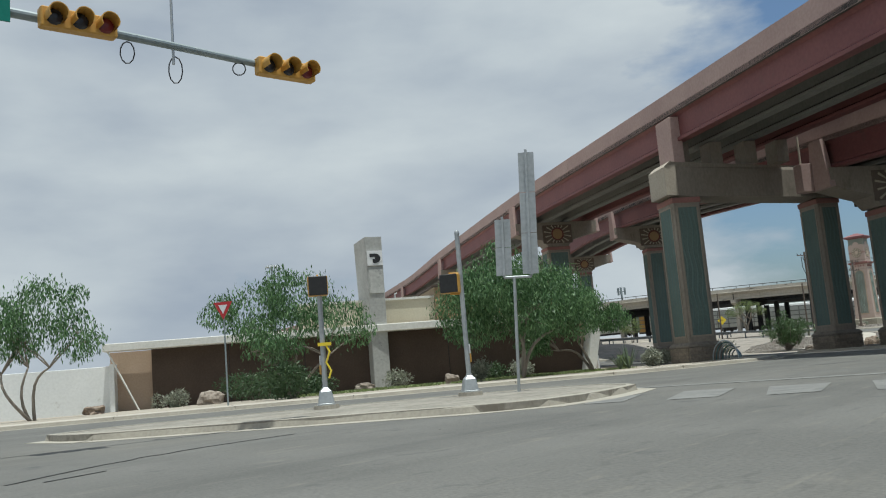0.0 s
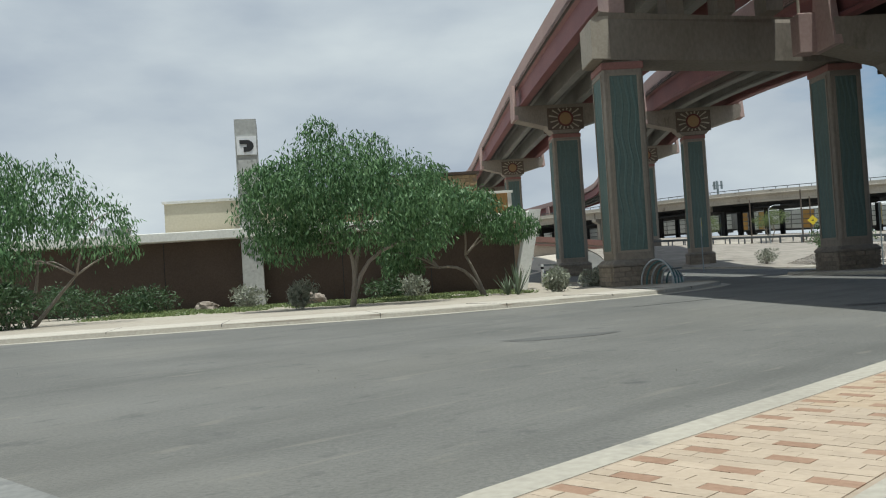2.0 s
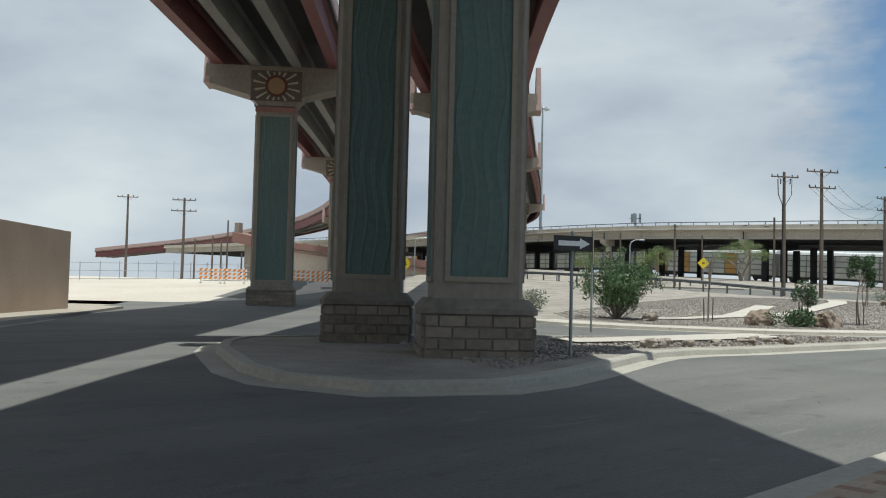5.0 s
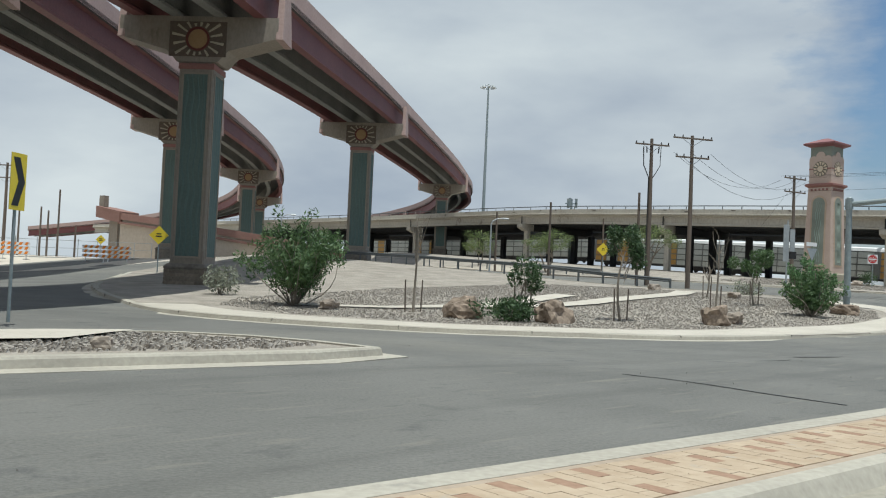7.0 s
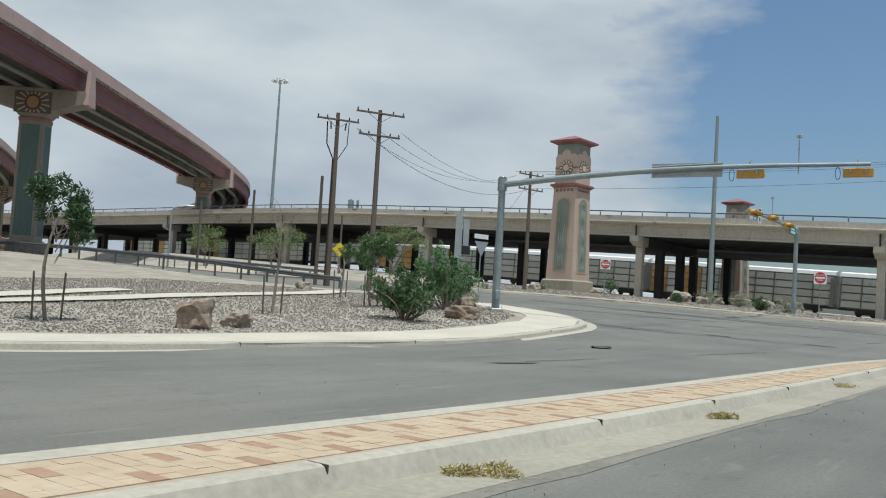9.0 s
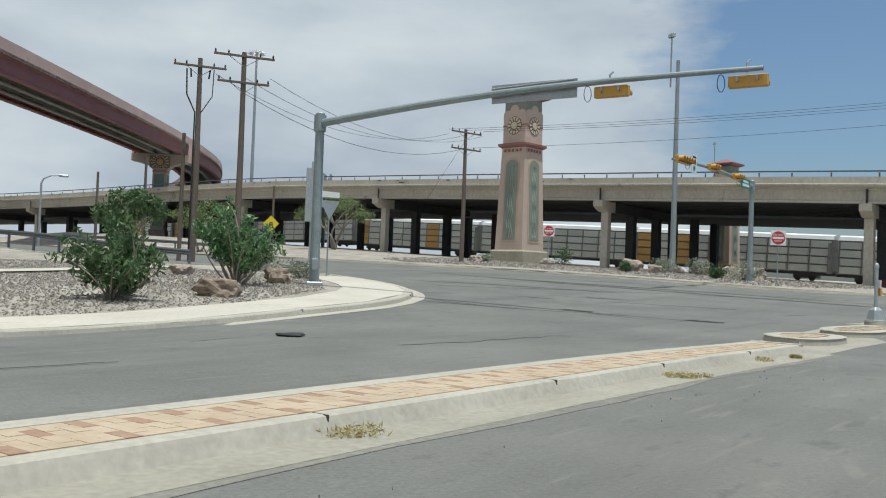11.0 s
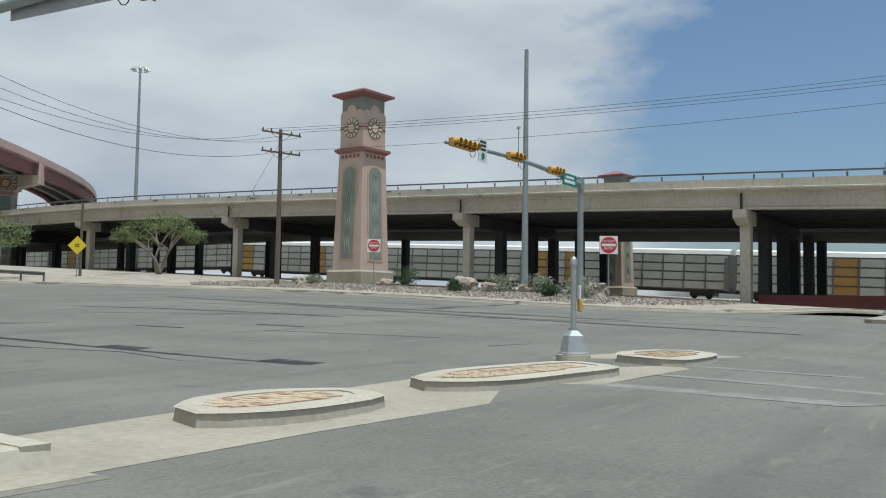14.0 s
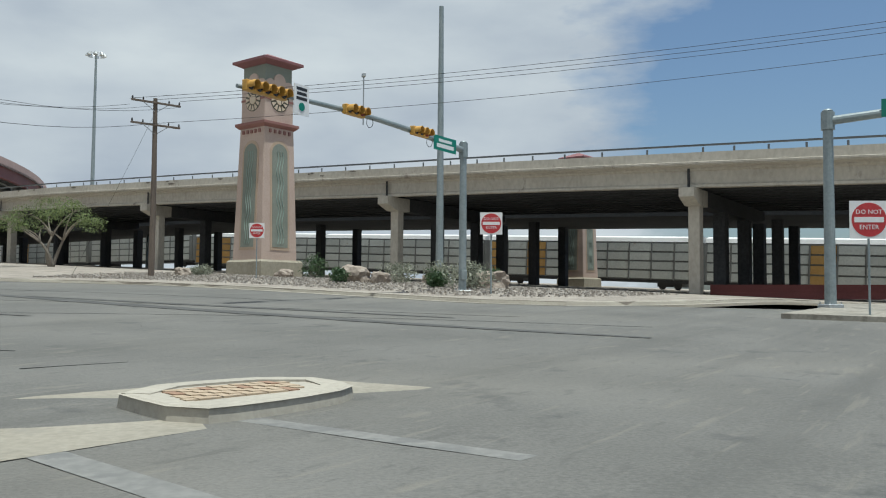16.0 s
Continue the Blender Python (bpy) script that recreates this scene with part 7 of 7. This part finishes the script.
part("sign_board", slab_xz([(-0.5, 3.35), (0.5, 3.35), (0, 2.5)], -0.05, -0.04), STEEL, yb, "bare metal back of the triangle")
part("name_blade", box(-0.5, 0.5, -0.02, 0.02, 3.5, 3.75), SIGNWHITE, yb)

# loose stones and litter
for i in range(14):
    rr = random.Random(200 + i)
    x = rr.uniform(52.8, 61.5)
    y = 58.4 + (x - 52.7) * 0.62 + rr.uniform(0.6, 1.3)
    rock(x, y, rr.uniform(0.12, 0.25), rr.uniform(0.1, 0.2), rr.uniform(0.08, 0.16), 60 + i, ROCK, "loose grey stone on the island", rr.uniform(0, 180))
for x, y in ((88.7, 84.6),):
    bm = bmesh.new()
    bmesh.ops.create_icosphere(bm, subdivisions=2, radius=0.2)
    for v in bm.verts:
        v.co = Vector((v.co.x * 1.6, v.co.y * 0.8, v.co.z * 0.25)) * (1 + 0.5 * noise.noise(v.co * 9))
    ob = tagged(part("tyre_scrap", bm, DARK, None), label="flat black scrap of tyre on the road", category="debris")
    ob.matrix_basis = pose(x, y, G(x, y) + 0.03, 0, 0, x * 20)


# ---- gravel stones joined as one layer ----
def stones(name, poly, n, seed, lift, lo, hi, label, material=None, category="gravel"):
    rng = np.random.default_rng(seed)
    xs, ys = [p[0] for p in poly], [p[1] for p in poly]
    def inside(px, py):
        c = False
        for i in range(len(poly)):
            x1, y1 = poly[i]
            x2, y2 = poly[i - 1]
            if (y1 > py) != (y2 > py) and px < (x2 - x1) * (py - y1) / (y2 - y1) + x1:
                c = not c
        return c
    V, F = [], []
    tries = 0
    while len(F) < n * 8 and tries < n * 6:
        tries += 1
        px, py = rng.uniform(min(xs), max(xs)), rng.uniform(min(ys), max(ys))
        if not inside(px, py):
            continue
        r = rng.uniform(lo, hi)
        z = G(px, py) + lift
        k = len(V)
        a0 = rng.uniform(0, 6.28)
        for i in range(4):
            a = a0 + i * 1.571 + rng.uniform(-.3, .3)
            q = r * rng.uniform(0.7, 1.2)
            V.append((px + q * math.cos(a), py + q * math.sin(a), z - 0.02))
        for i in range(4):
            a = a0 + 0.4 + i * 1.571
            q = r * rng.uniform(0.4, 0.75)
            V.append((px + q * math.cos(a), py + q * math.sin(a), z + r * rng.uniform(0.4, 0.8)))
        for i in range(4):
            F.append((k + i, k + (i + 1) % 4, k + 4 + (i + 1) % 4, k + 4 + i))
        F.append((k + 4, k + 5, k + 6, k + 7))
        if len(V) // 8 >= n:
            break
    me = bpy.data.meshes.new(name)
    me.from_pydata(V, [], F)
    me.materials.append(material or STONEBITS)
    return tagged(new(name, me), label=label, category=category, kind="stuff")


GRIT = leafmat("dark road grit", (0.03, 0.03, 0.028), (0.08, 0.075, 0.065), (0.24, 0.22, 0.18))
STONEBITS = leafmat("mixed gravel stones", (0.285, 0.255, 0.222), (0.365, 0.33, 0.292), (0.45, 0.41, 0.365))
stones("gravel_stones", [(57, 87), (60, 82.8), (66, 80.4), (71, 81), (75, 82.8), (79.5, 86), (84.5, 89.3), (88, 92.6), (90.6, 97.5), (90.8, 102), (90, 106), (83, 112), (74, 112), (64, 102), (57, 92)], 34000, 5, 0.14, 0.02, 0.06, "loose crushed gravel stones")
stones("island_stones", [(48.5, 53), (52.5, 59), (55.4, 60.6), (61.8, 64.9), (62.4, 65.8), (57.8, 67.6), (52.5, 65), (46.5, 61)], 8000, 6, 0.13, 0.03, 0.075, "loose grey river stones")
stones("tower_stones", [(100, 133), (107, 129), (112, 123), (117, 113.5), (120, 112), (126, 114), (132, 121), (124, 137), (110, 150), (100, 145)], 6000, 7, 0.15, 0.05, 0.13, "loose pale gravel stones")


stones("road_grit", [(8, 18), (14, 20), (30, 29), (58, 53.5), (86, 76), (98, 86), (110, 96), (104, 118), (95, 106), (84, 82), (62, 68), (48, 50), (34, 45), (20, 40)], 240, 9, 0.010, 0.003, 0.007, "scattered dark grit and leaf scraps on the road", GRIT, "grit")
stones("gutter_grit", [(40, 35.0), (60, 50.6), (80, 66.6), (98, 81.2), (98.6, 80.4), (80, 65.6), (60, 49.6), (40.5, 34.3)], 900, 10, 0.012, 0.003, 0.009, "loose grit along the gutter", GRIT, "grit")


# ---- brick pavers ----
def lateral(line):
    acc = [0.0]
    for a, b in zip(line, line[1:]):
        acc.append(acc[-1] + math.hypot(b[0] - a[0], b[1] - a[1]))
    return np.array(acc)


PAVER = mat("clay brick paver", (0.355, 0.272, 0.187), (0.43, 0.342, 0.248), 0.9, big=1.6, fine=9, stain=(0.36, 0.31, 0.25), stain_at=0.6)
PAVERDK = mat("dark clay brick paver", (0.245, 0.15, 0.098), (0.315, 0.205, 0.14), 0.9, big=3, fine=20)
PAVERO = mat("clay brick paver single", (0.36, 0.29, 0.215), (0.42, 0.34, 0.26), 0.9, big=3, fine=20, per_object=0.06)


def brick_box(l, w, h):
    return box(-l / 2, l / 2, -w / 2, w / 2, 0, h)


me_brick = bpy.data.meshes.new("brick")
_b = brick_box(0.247, 0.1204, 0.04)
_b.to_mesh(me_brick)
_b.free()
me_brick_dark = me_brick.copy()
me_brick_half = bpy.data.meshes.new("brick")
_b = brick_box(0.12, 0.118, 0.04)
_b.to_mesh(me_brick_half)
_b.free()
me_brick_half.materials.append(PAVERO)
me_brick.materials.append(PAVERO)
me_brick_dark.materials.append(PAVERDK)


def pave(thing, left, right, near=None, margin=0.2, lead=0.0):
    """Bricks between two edges; those with near(x, y) are parts, the rest one joined layer, dark bricks apart."""
    A, Lb, Rb = lateral(left), np.array(left), np.array(right)
    rng = random.Random(17)
    mid = lateral([tuple((np.array(a) + np.array(b)) / 2) for a, b in zip(left, right)])
    V = {0: [], 1: []}
    F = {0: [], 1: []}
    count = 0
    n_rows = int(mid[-1] / 0.123)
    for i in range(3, n_rows - 3):
        s = i * 0.123
        j = max(0, min(int(np.searchsorted(mid, s)) - 1, len(left) - 2))
        f = min((s - mid[j]) / (mid[j + 1] - mid[j]), 1.0)
        a, b = Lb[j] + (Lb[j + 1] - Lb[j]) * f, Rb[j] + (Rb[j + 1] - Rb[j]) * f
        t = (Lb[j + 1] - Lb[j]) + (Rb[j + 1] - Rb[j])
        yaw = math.atan2(t[1], t[0]) + math.pi / 2
        span = np.linalg.norm(b - a)
        w = (b - a) / span
        k = int((span - 2 * margin) / 0.25)
        row = [(0.125 + c * 0.25, 0) for c in range(k)] if i % 2 == 0 else [(0.0625, 1)] + [(0.25 + c * 0.25, 0) for c in range(k - 1)] + [(k * 0.25 - 0.0625, 1)]
        for c, (o, half) in enumerate(row):
            p = a + w * ((span - k * 0.25) / 2 + lead + o)
            dark = not half and i % 3 == 0 and (c + i // 3) % 2 == 0 and rng.random() < 0.93
            z = G(*p) + 0.112 + rng.uniform(-0.001, 0.002)
            if near and near(p[0], p[1]) and count < 300:
                count += 1
                ob = new("brick", me_brick_half if half else me_brick_dark if dark else me_brick)
                ob.parent = thing
                ob.matrix_basis = Matrix.Translation((p[0], p[1], z)) @ Matrix.Rotation(yaw + rng.uniform(-.02, .02), 4, "Z")
                continue
            ca, sa = math.cos(yaw), math.sin(yaw)
            hl = 0.06 if half else 0.123
            v, fc = V[dark], F[dark]
            k0 = len(v)
            for zz in (0, 0.04):
                for dx, dy in ((-hl, -0.0602), (hl, -0.0602), (hl, 0.0602), (-hl, 0.0602)):
                    v.append((p[0] + dx * ca - dy * sa, p[1] + dx * sa + dy * ca, z + zz))
            fc += [(k0 + 4, k0 + 5, k0 + 6, k0 + 7), (k0, k0 + 1, k0 + 5, k0 + 4), (k0 + 1, k0 + 2, k0 + 6, k0 + 5), (k0 + 2, k0 + 3, k0 + 7, k0 + 6), (k0 + 3, k0, k0 + 4, k0 + 7)]
    for d, m in ((0, PAVER), (1, PAVERDK)):
        if V[d]:
            me = bpy.data.meshes.new("brick_paving")
            me.from_pydata(V[d], [], F[d])
            me.materials.append(m)
            ob = new("brick_paving", me)
            ob.parent = thing
            tagged(ob, label="dark accent bricks" if d else "red clay bricks", kind="stuff")


pave(median, ml, mr, near=lambda x, y: x < 28.5, lead=0.07)
for isl, (a, b) in zip(islands, ((I2L, I2R), (I3L, I3R), (I4L, I4R))):
    pave(isl, a, b, margin=0.34)
